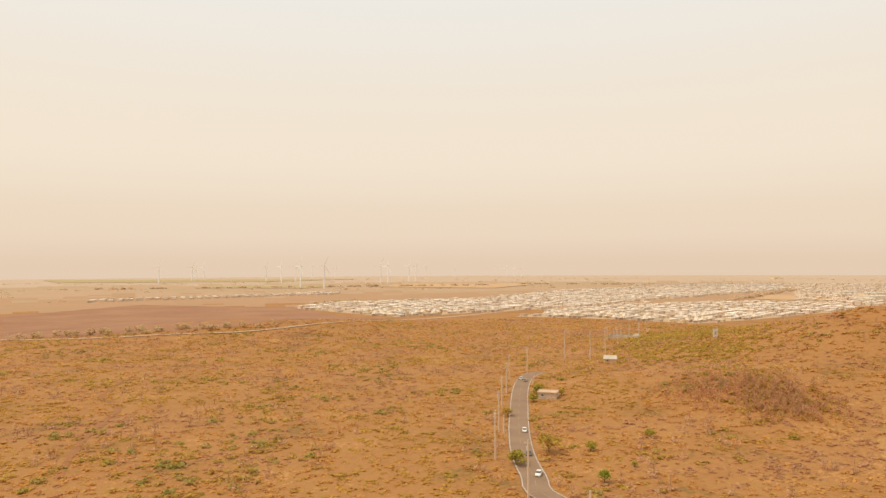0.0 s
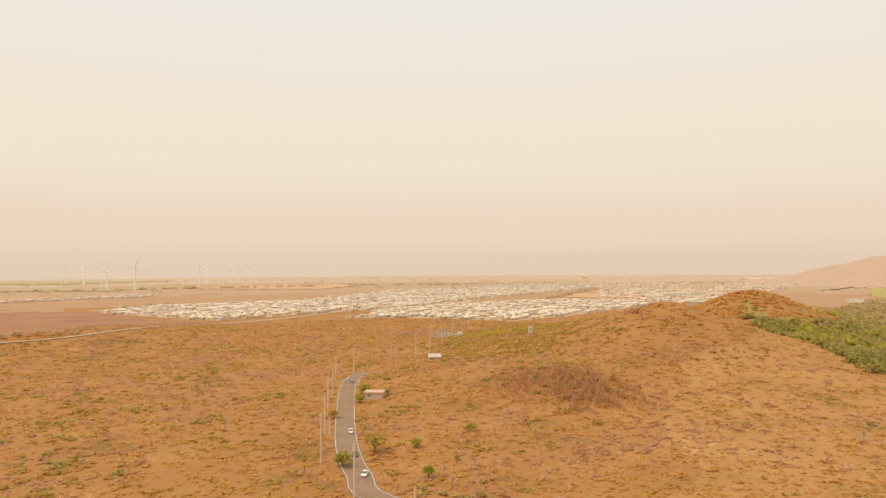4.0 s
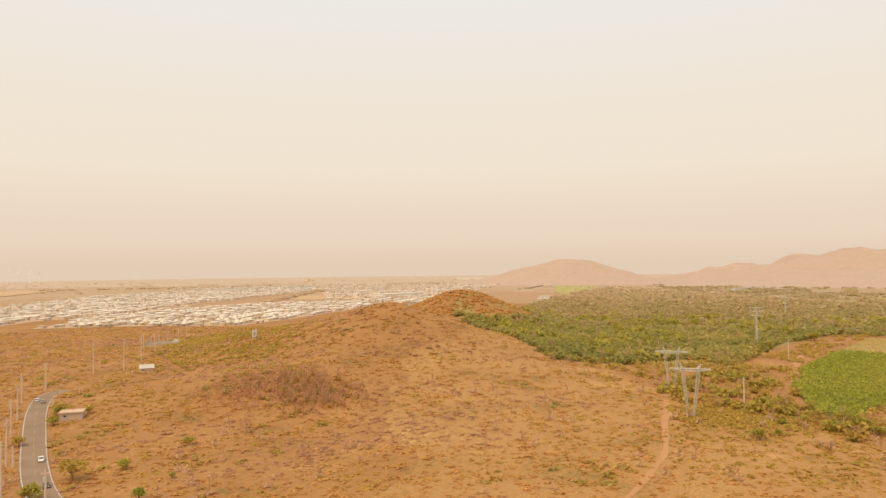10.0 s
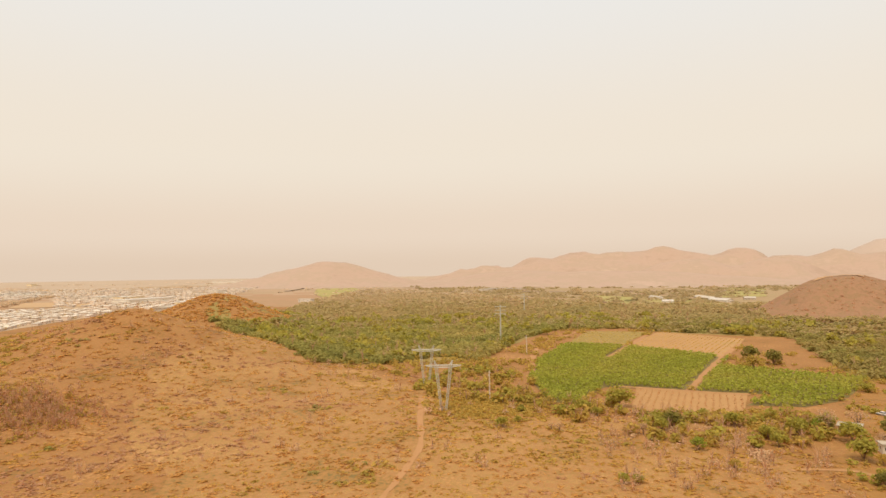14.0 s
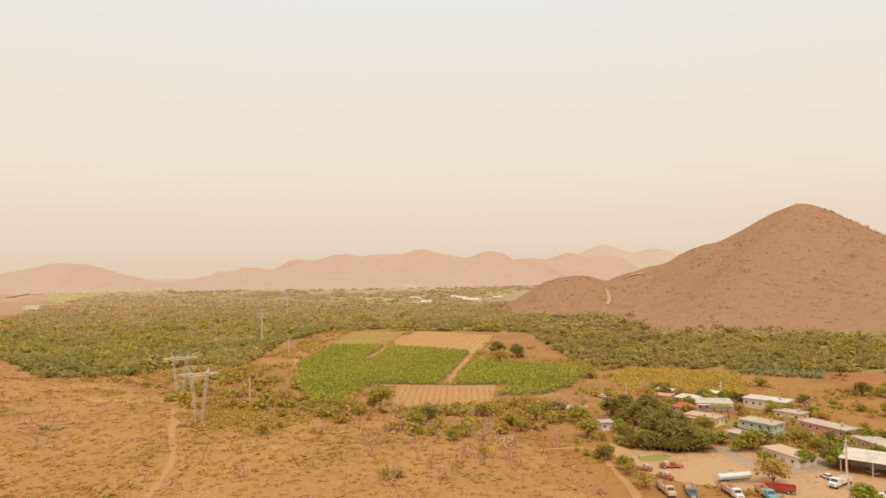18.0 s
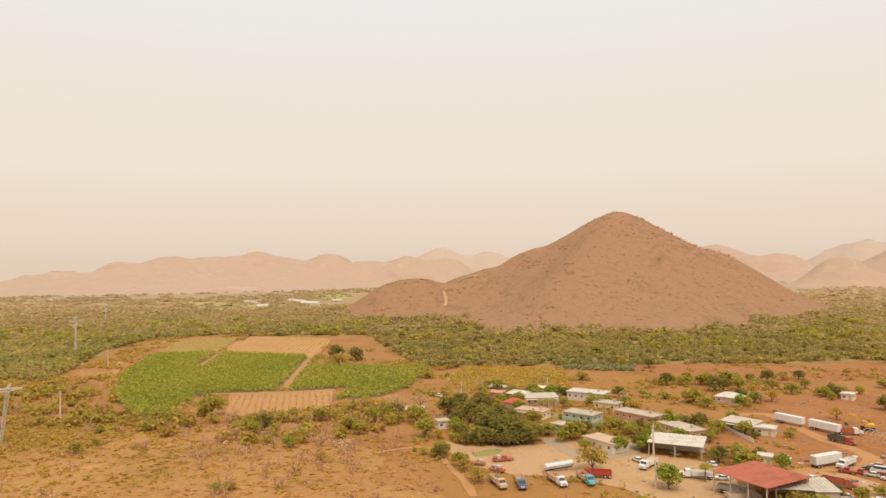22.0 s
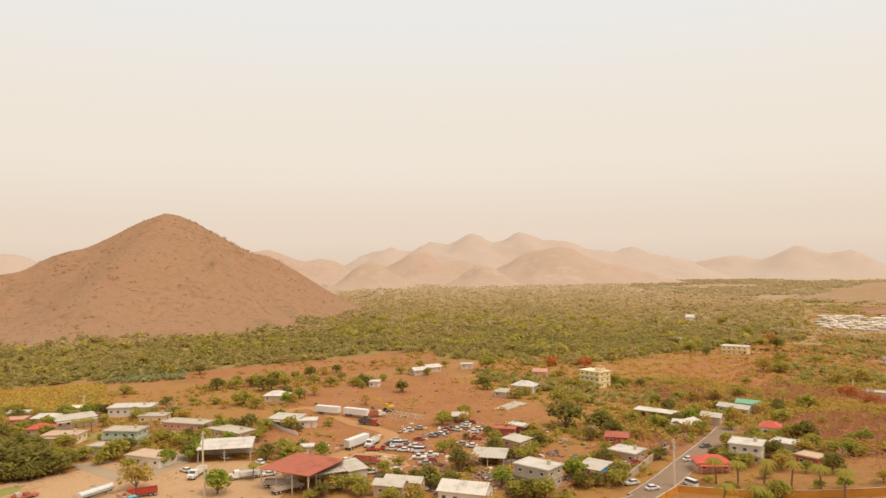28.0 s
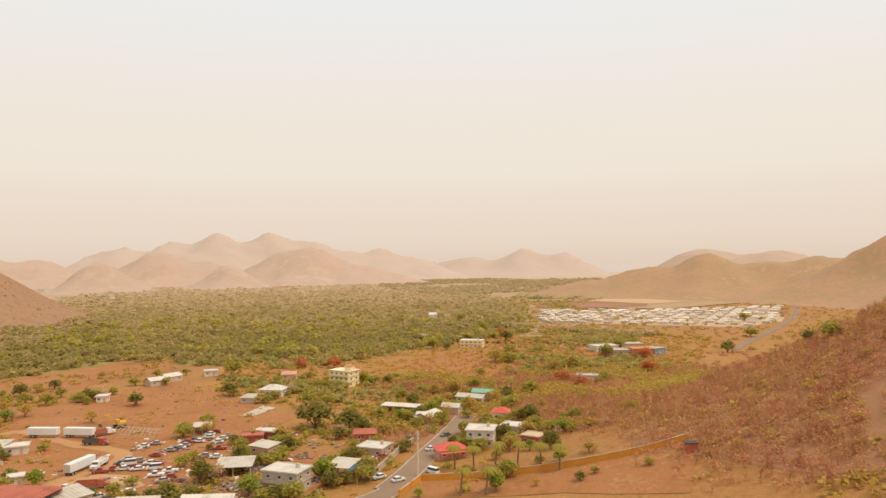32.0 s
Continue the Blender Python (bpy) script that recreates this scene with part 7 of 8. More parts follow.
house(278.9, -46.6, -82, 4.7, 5, 3.0, M_WHITE, M_CONC, "flat", "white hut under the large trees")

# ---- large buildings of the town ----
house(1043.8, 1114.0, 2, 126.6, 40, 8, M_WHITE, M_WHITE_ROOF, "flat", "large white warehouse with a flat roof")
house(1140.0, 1262.5, 2, 62.0, 30, 7, M_CREAM, M_WHITE_ROOF, "flat", "wide cream store building")
house(1155.9, 1352.6, 7, 58.5, 30, 6, M_WHITE, M_WHITE_ROOF, "flat", "wide white store building")
house(866.5, 858.5, 11, 48.6, 25, 6, M_WHITE, M_ZINC, "flat", "white workshop hall at the foot of the hill")
house(1017.6, 969.6, 31, 110.2, 25, 6, M_CREAM, M_WHITE_ROOF, "flat", "cream hall at the foot of the hill")
house(1507.7, 1329.6, 15, 55.1, 25, 8, M_WHITE, M_WHITE_ROOF, "flat", "white hall along the highway")
house(2675.6, 2251.0, -59, 221.5, 40, 9, M_WHITE, M_WHITE_ROOF, "flat", "very long white factory hall")
house(810.4, 820.6, 17, 29.2, 20, 8, M_GREYWALL, M_CONC, "flat", "grey three-storey block in the town", floors=3)
house(910.3, 894.3, 10, 35.9, 20, 5, M_WHITE, M_WHITE_ROOF, "flat", "white hall in the town")
house(2134.6, 2964.4, 31, 55.5, 20, 8, M_CREAM, M_CONC, "flat", "pale hall in the far town")
house(2732.3, -3102.6, 170, 173.9, 30, 7, M_WHITE, M_WHITE_ROOF, "flat", "long white hall behind the woods")
house(3530.0, -2613.9, 175, 159.1, 30, 6, M_WHITE, M_WHITE_ROOF, "flat", "long white hall behind the woods")

# ---- vehicles ----
car(204.1, -189.3, 30, "w")
car(202.9, -194.1, 30, "s")
car(190.2, -181.9, 20, "r")
car(190.6, -188.8, 15, "s")
car(190.2, -190.8, 15, "k")
car(189.8, -192.8, 15, "w")
car(190.4, -195.8, 15, "s")
car(193.1, -200.1, 15, "r")
car(192.8, -202.9, 15, "k")
car(189.8, -202.5, 15, "w")
car(190.8, -208.8, 20, "w")
car(193.6, -212.4, 20, "w")
car(194.3, -216.6, 20, "r")
car(182.4, -204.1, 25, "w")
car(184.2, -208.8, 25, "w")
car(175.1, -197.2, 30, "r", "pickup")
car(173.2, -187.4, 30, "s")
car(168.5, -187.7, 30, "w")
car(192.1, -160.9, 40, "r", "pickup")
car(189.9, -164.0, 40, "r", "pickup")
car(187.5, -165.5, 40, "w")
car(190.5, -170.6, 40, "w", "van")
car(185.1, -167.8, 40, "r", "pickup")
car(190.3, -174.5, 40, "s")
car(182.8, -167.1, 40, "w")
car(184.3, -173.8, 40, "w")
car(181.4, -174.1, 40, "r")
car(178.2, -169.7, 40, "w", "van")
car(171.8, -164.4, 40, "w", "pickup")
car(170.9, -169.4, 40, "w", "pickup")
car(165.3, -160.6, 40, "s")
car(166.2, -164.5, 40, "r")
car(193.4, -169.8, 40, "k")
car(195.3, -174.4, 40, "s")
car(209.6, -151.8, 10, "w")
car(184.3, -145.6, 0, "w")
car(188.1, -144.9, 0, "w")
car(171.3, -142.3, 60, "w")
car(167.2, -125.5, 70, "w")
car(171.2, -126.7, 70, "s")
car(166.8, -148.8, 40, "w")
car(217.6, -102.7, 15, "w")
car(208.0, -124.1, 0, "w")
car(222.2, -118.7, 10, "s")
car(273.2, -64.7, 5, "s")
car(334.1, -117.0, 20, "r")
car(193.8, -118.9, 70, "w")
car(95.3, -183.9, -118, "w")
car(100.0, -218.2, -115, "w")
car(103.0, -237.5, 65, "k")
car(115.8, -247.4, 20, "s")
car(102.5, -185.0, 62, "w")
car(114.4, -200.9, 70, "w")
car(117.4, -199.8, 70, "r")
car(112.8, -204.9, 70, "r")
car(115.1, -176.6, 70, "r", "pickup")
car(115.3, -231.0, 10, "b")
car(88.4, -193.0, -20, "w", "van")
car(78.4, 263.0, -105, "w")
car(70.3, 231.0, -105, "k")
car(66.6, 208.2, -118, "w")
car(111.5, 371.5, 70, "s")
car(110.9, 377.9, 70, "w")
car(-50.6, -988.6, 80, "w")
car(-52.8, -932.4, 80, "s")
car(-56.4, -883.6, 80, "w")
car(-71.6, -1057.3, 80, "r")
car(-69.2, -1129.1, 80, "w")
car(346.2, -56.0, 40, "w")
put("tr_white", lambda: make_trailer(M_WCAR, "long white box trailer with ribbed sides"), at(254.6, -186.9, -161))
put("tr_white", lambda: make_trailer(M_WCAR, "long white box trailer with ribbed sides"), at(240.6, -191.9, -164))
put("tr_white", lambda: make_trailer(M_WCAR, "long white box trailer with ribbed sides"), at(200.3, -159.9, -76))
put("truck_white", lambda: make_truck(M_WCAR, M_TAN, "dump truck with a white cab and tan bed"), at(201.7, -68.5, -172))
put("truck_teal", lambda: make_truck(M_TEAL, M_TAN, "dump truck with a turquoise cab"), at(201.1, -77.6, -177))
put("truck_dark", lambda: make_truck(M_BCAR, M_TAN, "dark blue truck with a tan bed"), at(201.6, -57.3, 172))
put("truck_red", lambda: make_truck(M_RED, M_RED, "red dump truck with a high bed"), at(203.8, -83.3, 71))
put("truck_old", lambda: make_truck(M_TAN, M_TAN, "old tan box truck"), at(203.3, -50.5, -172))
put("truck_flat", lambda: make_truck(M_WCAR, M_WHITE, "white flatbed truck in the yard"), at(211.1, -103.9, 128))
put("truck_bus", lambda: make_truck(M_WCAR, M_WCAR, "long white truck with a high bed"), at(198.4, -166.1, 118))
put("truck_rusty", lambda: make_truck(M_RUST, M_RUST, "rusty dump truck with a high bed"), at(181.8, -148.3, -147))
put("truck_small", lambda: make_truck(M_WCAR, M_RUST, "white dump truck with a rusty bed"), at(235.0, -196.5, -115))
put("truck_redcab", lambda: make_truck(M_RED, M_BLACK, "bright red tractor truck"), at(225.1, -185.5, -161))
put("truck_box", lambda: make_truck(M_WCAR, M_WCAR, "white box truck with a tall body"), at(196.6, -113.1, 65))
put("truck_grey", lambda: make_truck(M_SILVER, M_GREYWALL, "grey truck under the workshop roof"), at(181.8, -114.6, -137))
put("truck_grey", lambda: make_truck(M_SILVER, M_GREYWALL, "grey truck under the workshop roof"), at(176.2, -113.5, -96))
put("tanker", make_tanker, at(212.9, -73.5, -74))
put("excavator", make_excavator, at(239.1, -209.7, 57, 1.2))
junk(224.3, -49.4, -109, 5.0, M_RUST, "rusty red machinery wreck in the yard")
junk(227.4, -58.7, -84, 7.4, M_RUST, "rusty red machinery wreck in the yard")
junk(216.2, -53.8, -137, 5.3, M_RUST, "rusty red machinery wreck in the yard")
scrap(137.3, -165.3, 16, 7, M_SCRAP, "heap of dark scrap metal")
scrap(143.1, -147.0, 9, 5, M_SCRAP, "dark heap of scrap behind the trees")
scrap(143.4, -180.5, 9, 4, M_SCRAP, "heap of scrap parts beside the shed")
scrap(140.0, -198.6, 7, 3, M_SCRAP, "pile of broken boards")
scrap(121.0, -177.7, 5, 3, M_SCRAP, "pile of clutter by the building")
scrap(131.8, -200.8, 4, 2, M_SCRAP, "clutter beside the carport")
scrap(160.8, -163.6, 5, 2, M_SCRAP, "scrap panels lying in the yard")
scrap(140.7, -154.4, 6, 4, M_SCRAP, "scrap pile behind the bushes")
scrap(258.0, -6.3, 14, 6, M_SAND, "pale rubble heap in the dry grass")
scrap(264.4, 37.1, 7, 2, M_SAND, "pale debris in the dry grass")
scrap(145.6, -184.7, 8, 4, M_SCRAP, "scrap parts beside the bushes")
scrap(135.0, -167.2, 8, 4, M_SCRAP, "scrap parts behind the building")
scrap(145.0, -144.4, 9, 5, M_SCRAP, "dark heap of scrap metal")

def debris(name, poly, n, mat, label, lo, hi, seed):
    """Loose boards, drums and scrap lying about, each a small turned block."""
    rng = np.random.default_rng(seed)
    q = spread(poly, n, 900, 1.0, rng)
    q = q[off_road(q, 7)]
    n = len(q)
    half = np.column_stack([rng.uniform(lo, hi, n), rng.uniform(lo * 0.4, hi * 0.5, n), rng.uniform(0.1, 0.45, n)])
    c = np.array([(-1, -1, 0), (1, -1, 0), (1, 1, 0), (-1, 1, 0), (-1, -1, 1), (1, -1, 1), (1, 1, 1), (-1, 1, 1)], float)[None] * half[:, None, :]
    a = rng.uniform(0, 3.14, n)[:, None]
    x, y = c[:, :, 0] * np.cos(a) - c[:, :, 1] * np.sin(a), c[:, :, 0] * np.sin(a) + c[:, :, 1] * np.cos(a)
    v = np.stack([x + q[:, :1], y + q[:, 1:], c[:, :, 2] * 1.4 + height(q[:, 0], q[:, 1])[:, None] + 0.1], -1).reshape(-1, 3)
    f = (np.array([(4, 5, 6, 7), (0, 1, 5, 4), (1, 2, 6, 5), (2, 3, 7, 6), (3, 0, 4, 7)])[None] + 8 * np.arange(n)[:, None, None]).reshape(-1, 4)
    return stuff(name, v, f, mat, label, "debris")


SALVAGE = [(212, -150), (214, -205), (180, -232), (140, -236), (112, -228), (112, -165), (140, -140), (175, -135)]
debris("yard_debris", SALVAGE, 260, M_SCRAP, "scattered scrap metal and boards in the salvage yard", 0.3, 1.3, 3)
debris("yard_debris", SALVAGE, 70, M_WHITE, "pale boards and sheets lying in the salvage yard", 0.3, 1.2, 4)
debris("yard_debris", YARD_RED, 110, M_SCRAP, "scattered scrap across the red earth yard", 0.3, 1.0, 5)
debris("yard_debris", YARD_SAND, 30, M_SCRAP, "small scrap lying in the sandy yard", 0.2, 0.7, 6)

# ---- trees ----
for x, y, r in [(251, -51, 3.5), (252, -56, 3.7), (249, -57, 4.3), (248, -62, 3.7), (246, -64, 3.3), (247, -68, 3.5), (247, -73, 4.4), (263, -52, 3.3), (264, -59, 3.9), (260, -63, 3.7), (259, -68, 4.0), (258, -73, 3.6), (251, -78, 4.0)]:
    tree("deep", x, y, r)
tree("deep", 262.6, -62.8, 6.5)
tree("deep", 252.3, -65.5, 6.5)
tree("deep", 251.4, -69.9, 5.4)
tree("deep", 278.5, -70.8, 5.9)
tree("deep", 282.6, -66.9, 5.0)
tree("green", 253.5, -74.9, 4.1)
tree("green", 251.0, -62.0, 4.0)
tree("deep", 268.2, -72.4, 5.8)
tree("green", 258.3, -85.1, 3.9)
tree("green", 249.9, -92.8, 5.3)
tree("green", 247.8, -87.1, 3.2)
tree("green", 234.2, -90.6, 2.8)
tree("bright", 229.9, -101.8, 3.5)
tree("olive", 211.4, -84.5, 5.7)
tree("bright", 189.5, -99.0, 4.7)
tree("green", 251.2, -116.5, 3.8)
tree("deep", 232.3, -110.8, 4.0)
tree("green", 248.1, -123.6, 4.3)
tree("green", 238.6, -123.3, 3.7)
tree("deep", 256.8, -148.2, 4.1)
tree("green", 268.5, -146.1, 2.6)
tree("deep", 324.6, -144.0, 3.9)
tree("green", 324.1, -156.4, 2.5)
tree("green", 315.7, -164.0, 2.7)
tree("yellow", 303.3, -162.6, 2.9)
tree("green", 304.0, -172.7, 5.4)
tree("green", 292.1, -172.5, 3.7)
tree("yellow", 287.2, -173.3, 2.3)
tree("olive", 272.7, -115.7, 2.5)
tree("yellow", 290.3, -115.6, 3.2)
tree("green", 256.4, -105.4, 2.9)
tree("deep", 281.4, -98.5, 1.2)
tree("green", 316.0, -112.5, 2.3)
tree("green", 303.4, -133.8, 2.0)
tree("green", 361.5, -87.7, 3.6)
tree("green", 360.9, -94.5, 2.5)
tree("green", 213.4, -137.5, 4.0)
tree("deep", 210.6, -128.3, 3.9)
tree("bright", 202.2, -118.1, 1.8)
tree("green", 240.6, -144.6, 2.9)
tree("green", 378.0, -144.4, 3.9)
tree("deep", 412.6, -204.0, 4.7)
tree("green", 364.5, -193.3, 2.8)
tree("green", 365.1, -203.0, 3.1)
tree("green", 346.6, -204.0, 4.8)
tree("deep", 330.0, -204.1, 4.6)
tree("green", 330.4, -213.1, 4.7)
tree("green", 481.7, -196.3, 5.3)
tree("yellow", 203.8, -130.9, 1.7)
tree("green", 204.0, -134.4, 4.4)
tree("green", 168.1, -145.2, 3.1)
tree("green", 171.0, -154.5, 2.4)
tree("cone", 152.1, -162.6, 3.7)
tree("green", 171.2, -175.3, 3.4)
tree("green", 174.0, -183.0, 2.5)
tree("deep", 158.3, -188.5, 3.8)
tree("olive", 170.7, -211.1, 3.8)
tree("green", 143.5, -191.3, 3.2)
tree("deep", 156.6, -147.5, 2.4)
tree("green", 147.4, -146.8, 3.5)
tree("green", 155.1, -150.5, 2.1)
tree("olive", 141.8, -151.5, 3.3)
tree("green", 136.5, -150.7, 2.5)
tree("deep", 270.2, -246.7, 4.5)
tree("yellow", 258.8, -212.2, 3.7)
tree("bright", 203.5, -130.9, 2.1)
tree("green", 301.3, -296.2, 3.2)
tree("deep", 244.1, -282.6, 5.3)
tree("green", 285.9, -333.4, 6.5)
tree("green", 240.5, -281.2, 3.2)
tree("green", 210.4, -230.6, 2.7)
tree("green", 173.8, -223.9, 2.4)
tree("deep", 178.2, -195.2, 1.6)
tree("yellow", 160.7, -214.9, 4.2)
tree("green", 253.9, -167.4, 2.9)
tree("green", 329.6, -316.6, 3.4)
tree("green", 316.8, -327.5, 3.1)
tree("olive", 357.5, -300.4, 3.2)
tree("green", 306.1, -243.6, 3.7)
tree("green", 303.1, -251.1, 3.8)
tree("deep", 312.2, -253.5, 3.4)
tree("green", 306.1, -264.1, 3.0)
tree("green", 314.0, -231.9, 4.0)
tree("green", 327.2, -230.4, 4.1)
tree("green", 333.2, -225.2, 4.1)
tree("green", 343.4, -216.5, 5.5)
tree("deep", 330.0, -199.4, 5.3)
tree("yellow", 297.9, -209.7, 4.4)
tree("yellow", 309.8, -207.9, 5.1)
tree("green", 324.8, -248.2, 3.5)
tree("green", 317.3, -288.8, 3.6)
tree("green", 311.8, -293.4, 3.2)
tree("deep", 160.9, -237.4, 9.0, 0.8)
tree("deep", 145.0, -237.7, 6.0)
tree("green", 188.1, -270.1, 5.1)
tree("green", 182.2, -278.7, 4.3)
tree("green", 118.9, -158.8, 3.5)
tree("green", 122.4, -155.8, 3.4)
tree("green", 123.7, -200.2, 2.9)
tree("yellow", 118.8, -203.8, 2.3)
tree("bright", 111.6, -216.1, 1.9)
tree("olive", 93.7, -240.0, 4.0)
tree("deep", 97.3, -244.2, 2.7)
tree("deep", 90.9, -251.5, 3.7)
tree("green", 201.3, -319.2, 3.3)
tree("green", 154.9, -303.1, 3.7)
tree("green", 189.6, -338.5, 3.3)
tree("deep", 184.0, -343.4, 3.3)
tree("olive", 128.5, -236.3, 3.7)
tree("green", 121.9, -279.1, 1.9)
tree("green", 146.7, -196.3, 3.0)
tree("yellow", 163.1, -217.7, 3.3)
tree("flame", 244.1, -382.0, 6.2)
tree("flame", 265.8, -377.0, 5.5)
tree("green", 243.7, -322.6, 3.4)
tree("green", 106.7, -270.4, 2.8)
tree("green", 158.3, -275.1, 2.0)
tree("olive", 143.7, -318.0, 4.8)
tree("olive", 135.4, -324.7, 5.4)
tree("green", 151.3, -319.6, 3.6)
tree("green", 131.6, -343.0, 3.8)
tree("green", 144.1, -440.7, 5.5)
tree("green", 73.1, -209.7, 2.3)
tree("bright", 68.3, -190.6, 2.1)
tree("green", 63.9, -192.3, 3.6)
tree("green", 122.8, -319.8, 2.9)
tree("green", 160.0, -264.3, 2.7)
tree("green", 96.1, -241.1, 3.7)
tree("green", 88.8, -249.0, 3.5)
tree("green", 87.0, -261.4, 2.8)
tree("deep", 77.2, -261.4, 4.7)
tree("green", 71.0, -246.9, 4.0)
tree("green", 63.5, -192.5, 3.6)
tree("bright", 63.2, -180.8, 3.2)
tree("olive", 59.7, -245.0, 3.6)
tree("bright", 58.7, -240.6, 2.8)
tree("deep", 41.5, -187.5, 1.9)
tree("green", 23.8, -194.2, 1.6)
tree("yellow", 52.7, -184.3, 1.4)
tree("bright", 51.4, -205.1, 2.2)
tree("green", 56.9, -202.8, 2.2)
tree("green", 224.2, -496.1, 6.5)
tree("deep", 211.4, -492.2, 3.9)
tree("green", 139.7, -500.5, 4.2)
tree("deep", 183.3, -533.5, 2.7)
tree("deep", 186.6, -564.6, 6.0)
tree("flame", 202.4, -598.5, 6.5)
tree("flame", 77.5, -356.4, 4.4)
tree("flame", 50.8, -418.3, 6.0)
tree("flame", 91.3, -373.6, 5.4)
tree("flame", 62.1, -492.0, 6.0)
tree("green", 85.7, -537.7, 4.8)
tree("deep", 87.6, -488.1, 5.2)
tree("green", 79.6, -562.5, 4.1)
tree("olive", 106.4, -412.9, 6.5)
tree("olive", 98.7, -428.5, 6.5)
tree("green", 97.1, -334.2, 4.9)
tree("green", 94.8, -292.7, 4.4)
tree("olive", 152.5, -437.8, 6.5)
tree("cone", 106.3, -323.5, 2.2)
tree("green", 143.6, -385.5, 3.3)
tree("green", 69.0, -379.3, 3.9)
tree("green", 63.7, -241.9, 3.6)
tree("olive", 43.7, -211.6, 2.7)
tree("green", 302.5, -747.5, 6.5)
tree("green", 234.4, -634.8, 6.5)
tree("bright", 83.3, -172.7, 1.6)
tree("green", 38.3, -192.2, 1.5)
tree("green", -27.8, -264.3, 4.3)
tree("deep", -23.1, -285.0, 3.7)
tree("green", -3.2, -825.2, 6.5)
tree("green", -7.2, -655.8, 6.5)
tree("deep", 9.9, -537.8, 6.1)
tree("green", 80.5, -568.2, 4.6)
tree("green", 86.3, -534.2, 5.3)
tree("green", 88.8, -495.1, 5.7)
tree("green", 160.5, -492.0, 4.7)
tree("bare", 317.5, -43.1, 5.0)
tree("bare", 173.2, -42.9, 0.8)
tree("bare", 305.8, -30.9, 5.4)
tree("green", 362.4, -85.2, 3.4)
tree("green", 404.9, -59.3, 3.6)
tree("bare", 344.1, -67.6, 2.2)
tree("green", 224.3, -43.4, 3.3)
tree("olive", 207.0, -45.7, 3.8)
tree("olive", 219.1, -43.9, 3.2)
tree("green", 238.4, -39.5, 3.4)
tree("green", 265.1, -37.6, 5.2)
tree("green", 289.0, -37.1, 5.6)
tree("deep", 301.4, -53.4, 6.4)
tree("deep", 287.0, -59.8, 6.5)
tree("deep", 274.1, -63.7, 6.5)
tree("deep", 262.3, -66.5, 5.7)
tree("deep", 304.8, -68.9, 6.0)
tree("deep", 310.6, -60.4, 5.5)
tree("deep", 258.4, -70.9, 5.7)
tree("green", 261.4, -77.3, 4.3)
tree("green", 254.7, -55.6, 4.1)
tree("deep", 245.3, -65.5, 3.6)
tree("green", 249.1, -60.4, 3.2)
tree("green", 257.1, -48.1, 2.3)
tree("yellow", 261.0, -42.0, 2.6)
tree("deep", 235.7, -38.7, 3.0)
tree("green", 287.1, -100.2, 1.3)
tree("green", 361.3, -93.2, 2.3)
tree("green", 292.7, 55.7, 2.8)
tree("green", 318.4, 50.4, 6.5)
tree("green", 299.3, 62.9, 3.9)
tree("deep", 286.0, 24.5, 4.9)
tree("green", 288.8, 30.6, 4.3)
tree("green", 278.7, 28.4, 3.6)
tree("green", 311.4, 14.6, 2.9)
tree("green", 298.9, 2.4, 4.1)
tree("green", 292.3, -19.3, 5.0)
tree("green", 282.5, -9.3, 3.6)
tree("green", 209.7, 32.4, 2.3)
tree("green", 212.1, 28.5, 2.0)
tree("green", 255.9, 85.6, 2.8)
tree("green", 266.1, 82.3, 1.9)
tree("green", 285.0, 86.4, 2.0)
tree("deep", 286.8, 87.0, 1.9)
tree("olive", 237.9, 2.0, 2.6)
tree("deep", 514.3, -6.8, 6.5)
tree("deep", 495.9, -20.9, 6.5)
tree("bright", 256.7, 13.7, 2.8)
tree("green", 273.0, -12.3, 3.5)
tree("bare", 269.4, 34.0, 2.9)
tree("bare", 267.3, 22.9, 3.2)
tree("bare", 256.4, 2.2, 3.1)
tree("bare", 260.5, 64.1, 2.5)
tree("bare", 260.4, 67.2, 2.1)
tree("bare", 269.5, 39.4, 2.6)
tree("bare", 278.4, 11.4, 3.0)
tree("bare", 211.4, 14.4, 1.7)
tree("green", 642.2, 168.0, 5.5)
tree("olive", 468.8, -8.1, 6.5)
tree("green", 63.3, 220.6, 3.7)
tree("green", 98.8, 317.1, 2.9)
tree("olive", 78.2, 232.6, 5.4)
tree("olive", 79.1, 291.1, 2.9)
tree("bright", 84.0, 197.8, 2.4)
tree("green", 99.7, 210.3, 1.3)
tree("green", 121.3, 242.5, 2.4)
tree("green", 93.3, 231.6, 2.5)
# hedge of dark trees behind the red clearing
HEDGE = [(352, -184), (349, -194), (350, -203), (348, -212), (348, -222), (350, -233), (349, -243), (351, -254), (352, -265)]
for i, (x, y) in enumerate(HEDGE):
    tree(("deep", "green", "deep", "olive")[i % 4], x, y, 4.6 - 0.5 * (i % 3))
palm(83.0, -198.6, 1.0)
palm(76.5, -198.0, 1.0)
palm(71.0, -202.2, 1.0)
palm(63.9, -202.6, 1.0)
palm(55.7, -200.2, 1.0)
palm(49.5, -197.5, 1.0)
palm(71.9, -175.5, 1.0)
palm(65.0, -177.0, 1.0)
palm(311.0, -122.8, 0.75)
palm(304.8, -108.0, 0.75)
palm(301.4, -96.2, 0.75)
palm(301.5, -99.3, 0.75)
palm(300.5, -102.1, 0.75)
palm(193.4, -113.0, 0.75)
palm(107.1, -331.1, 1.0)

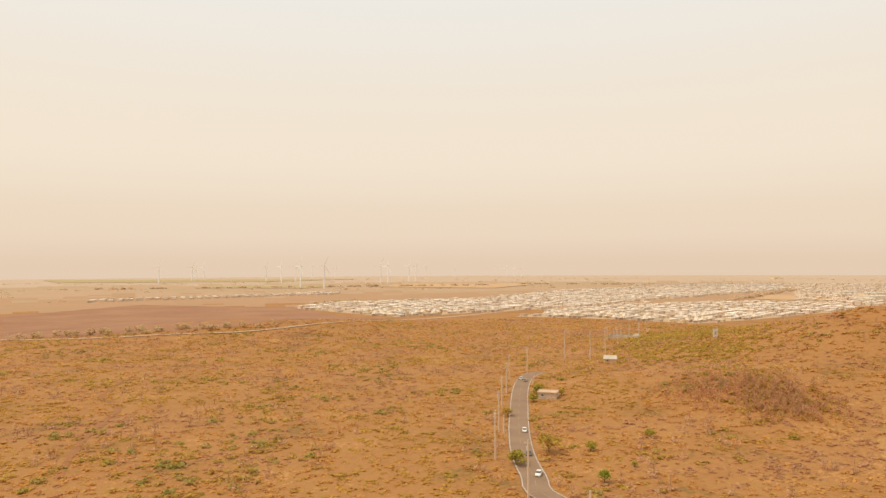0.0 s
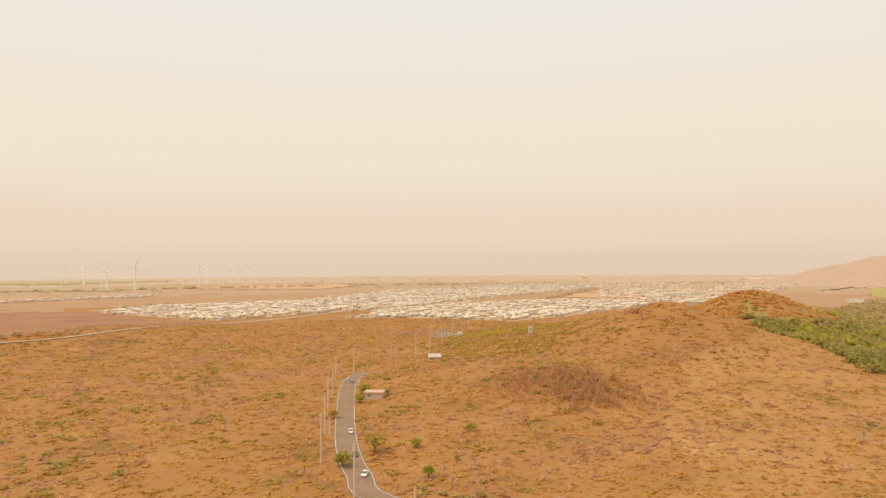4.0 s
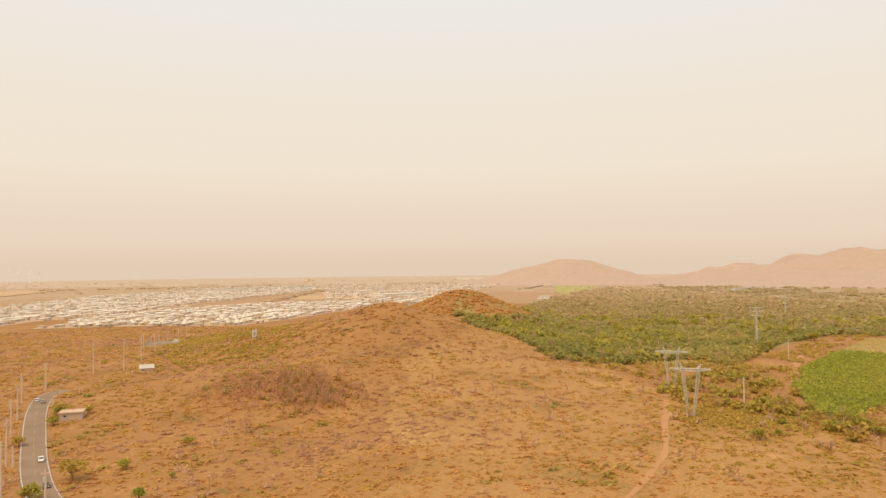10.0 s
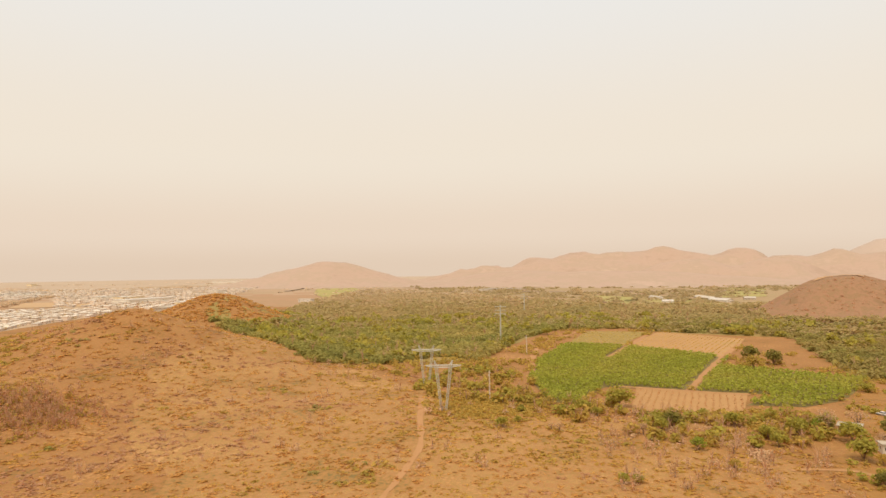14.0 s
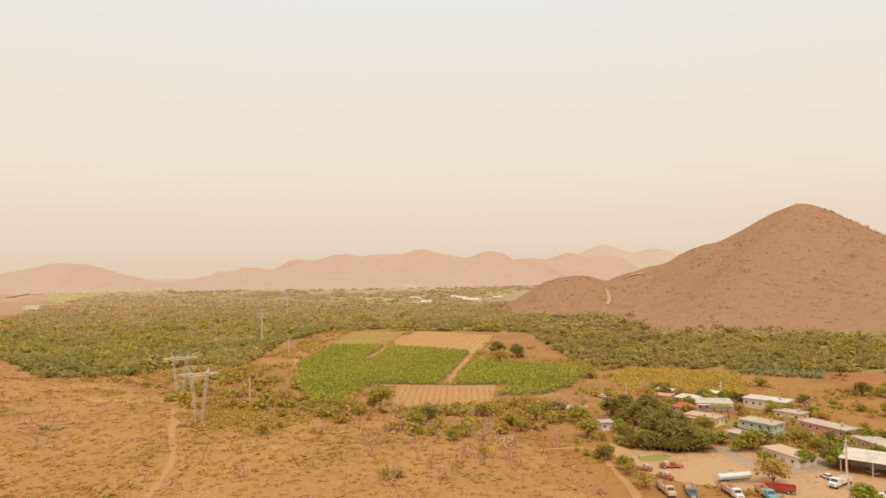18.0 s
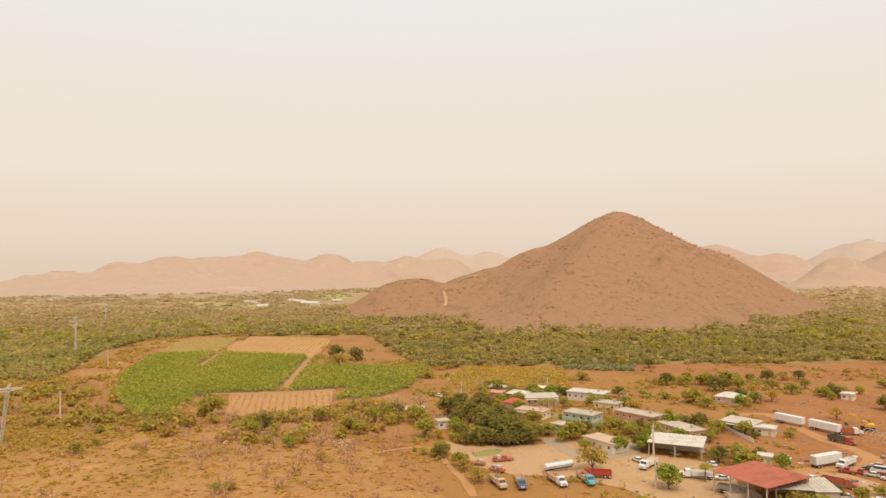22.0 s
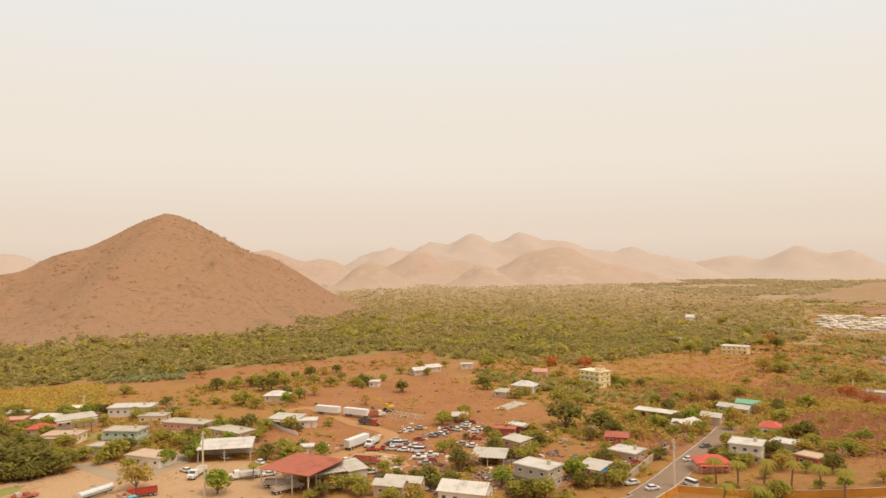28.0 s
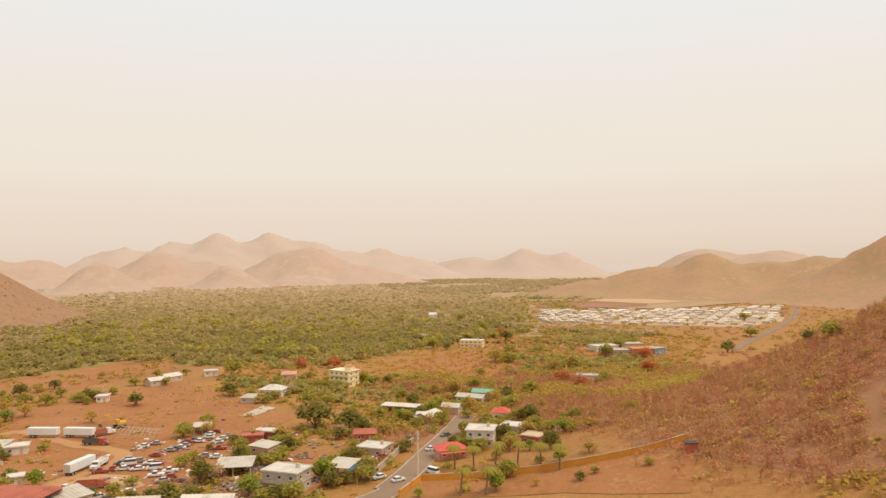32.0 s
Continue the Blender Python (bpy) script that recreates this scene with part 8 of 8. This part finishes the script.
# ---- poles, towers and turbines ----
pole(57.8, 228.8, 16.4)
pole(68.7, 265.7, 16.3)
pole(82.2, 312.2, 14.3)
pole(92.3, 341.1, 15.2)
pole(104.4, 379.3, 14.3)
pole(121.5, 400.9, 15.4)
pole(57.5, 189.5, 16.2)
pole(70.0, 263.2, 6.9)
pole(159.9, 441.2, 20.0)
pole(172.5, 427.4, 20.0)
pole(190.7, 445.5, 18.9)
pole(236.4, 548.0, 11.3)
pole(223.4, 497.8, 6.0)
pole(269.5, 576.0, 11.4)
pole(269.2, 556.0, 13.1)
pole(323.1, 651.2, 11.7)
pole(73.1, 182.1, 3.2)
pole(254.9, 569.4, 9.6)
pole(108.2, 346.6, 5.1)
pole(92.0, -190.6, 13.6)
pole(91.1, -382.2, 7.6)
pole(345.0, -113.6, 8.0)
pole(338.1, -66.4, 8.6)
pole(220.2, -109.9, 11.6)
pole(307.7, 108.9, 13.3)
pole(494.5, 145.4, 14.4)
pole(190.4, -95.5, 8.6)
vee_tower(271.7, 117.1, 21.0, -64)
vee_tower(323.4, 148.9, 21.5, -64)
pylon(570.7, 191.1, 32.0)
pylon(927.3, 275.2, 28.0)
pole(894.9, 164.0, 16.0)
turbine(-675, 3012, 70, 47)
turbine(-661, 3666, 70, 100)
turbine(-669, 3823, 70, 29)
turbine(-655, 3986, 70, 7)
turbine(-274, 3428, 70, 57)
turbine(-178, 3021, 70, 6)
turbine(-129, 3298, 70, 61)
turbine(-76, 2379, 70, 4)
turbine(-65, 4187, 70, 31)
turbine(3, 2164, 70, 58)
turbine(75, 4299, 58, 78)
turbine(220, 2667, 70, 38)
turbine(265, 2843, 70, 9)
turbine(375, 3024, 70, 28)
turbine(420, 3131, 70, 112)
turbine(631, 4253, 69, 111)
turbine(810, 4223, 61, 108)
turbine(1076, 4163, 55, 47)
turbine(1124, 4151, 53, 25)
turbine(1174, 4137, 51, 10)
turbine(1215, 4125, 53, 94)
sign_board(259.9, 423.4)
substation(258.5, 562.3)
boundary_wall([(88.7, -171.7), (88.9, -186.3), (69.7, -191.2), (60.6, -194.7), (48.4, -199.4), (35.3, -203.2), (24.0, -206.0), (15.0, -208.8)], 1.9, M_ORANGEWALL, "long orange-painted boundary wall around a red earth lot")
boundary_wall([(104.5, -183.5), (106.9, -196.3), (110.4, -215.3), (110.7, -226.1)], 2.2, M_CONC, "grey block wall along the village road")
boundary_wall([(263.5, -156.2), (249.4, -156.4), (234.3, -155.3), (231.5, -155.2)], 1.4, M_WHITE, "low white garden wall with railings")
hut(13.4, -199.2)
arch_frame(222.3, -204.2, -177, 20.0)
slab([(205.3, -243.8), (199.7, -246.7), (201.1, -264.1), (209.7, -266.2)])
LOT = [(82, -173), (88, -185), (69, -190), (60, -193), (35, -202), (21, -202), (15, -207), (12, -193), (12, -174), (44, -179)]
patch("earth_lot", LOT, M_EARTH, "bare red earth lot inside the orange wall", "yard", 0.25, 10)
for i in range(22):
    t = i / 21
    tree("deep", 195 - 105 * t, -533 - 8 * math.sin(t * 3.14) - 7, 1.5)
part("stair_tower", box(B(), 1.4, 5.4, -1.5, 2.5, 8.83, 11.0), M_CREAM, villa_a)
part("tower_roof", box(B(), 1.0, 5.8, -1.9, 2.9, 11.002, 11.3), M_ORANGE, villa_a, "orange roof slab")
# trees at the foot of the brushy slope
for kind, x, y, r in [("olive", 81, -271, 2.3), ("green", 74, -258, 2.7), ("green", 63, -260, 2.5), ("olive", 73, -295, 2.8), ("bright", 59, -261, 2.8), ("olive", 52, -260, 2.1), ("green", 60, -228, 2.0), ("olive", 50, -243, 3.1), ("bare", 44, -242, 2.3), ("cone", 109, -329, 2.3), ("olive", 37, -259, 3.3), ("green", 56, -240, 2.6), ("olive", 81, -293, 3.1), ("bare", 52, -281, 2.6), ("olive", 65, -306, 2.8), ("yellow", 43, -270, 2.2)]:
    tree(kind, x, y, r)
# trees that stand close to the houses and sheds
rng_t = random.Random(5)
for hx, hy, hr in list(HOUSE_AT):
    if not 180 < math.hypot(hx, hy) < 420 or hx < 60:
        continue
    for i in range(5):
        a, r = rng_t.uniform(0, 6.28), hr + rng_t.uniform(2.8, 8.0)
        tx, ty = hx + r * math.cos(a), hy + r * math.sin(a)
        clear = all(math.hypot(tx - ox, ty - oy) > orr + 1.2 for ox, oy, orr in HOUSE_AT)
        spot = np.array([[tx, ty]])
        if clear and off_road(spot, 7)[0] and outside(spot, [YARD_SAND])[0]:
            tree(rng_t.choice(("green", "green", "deep", "deep", "bright", "green", "olive", "bare", "yellow")), tx, ty, rng_t.uniform(2.2, 4.2))
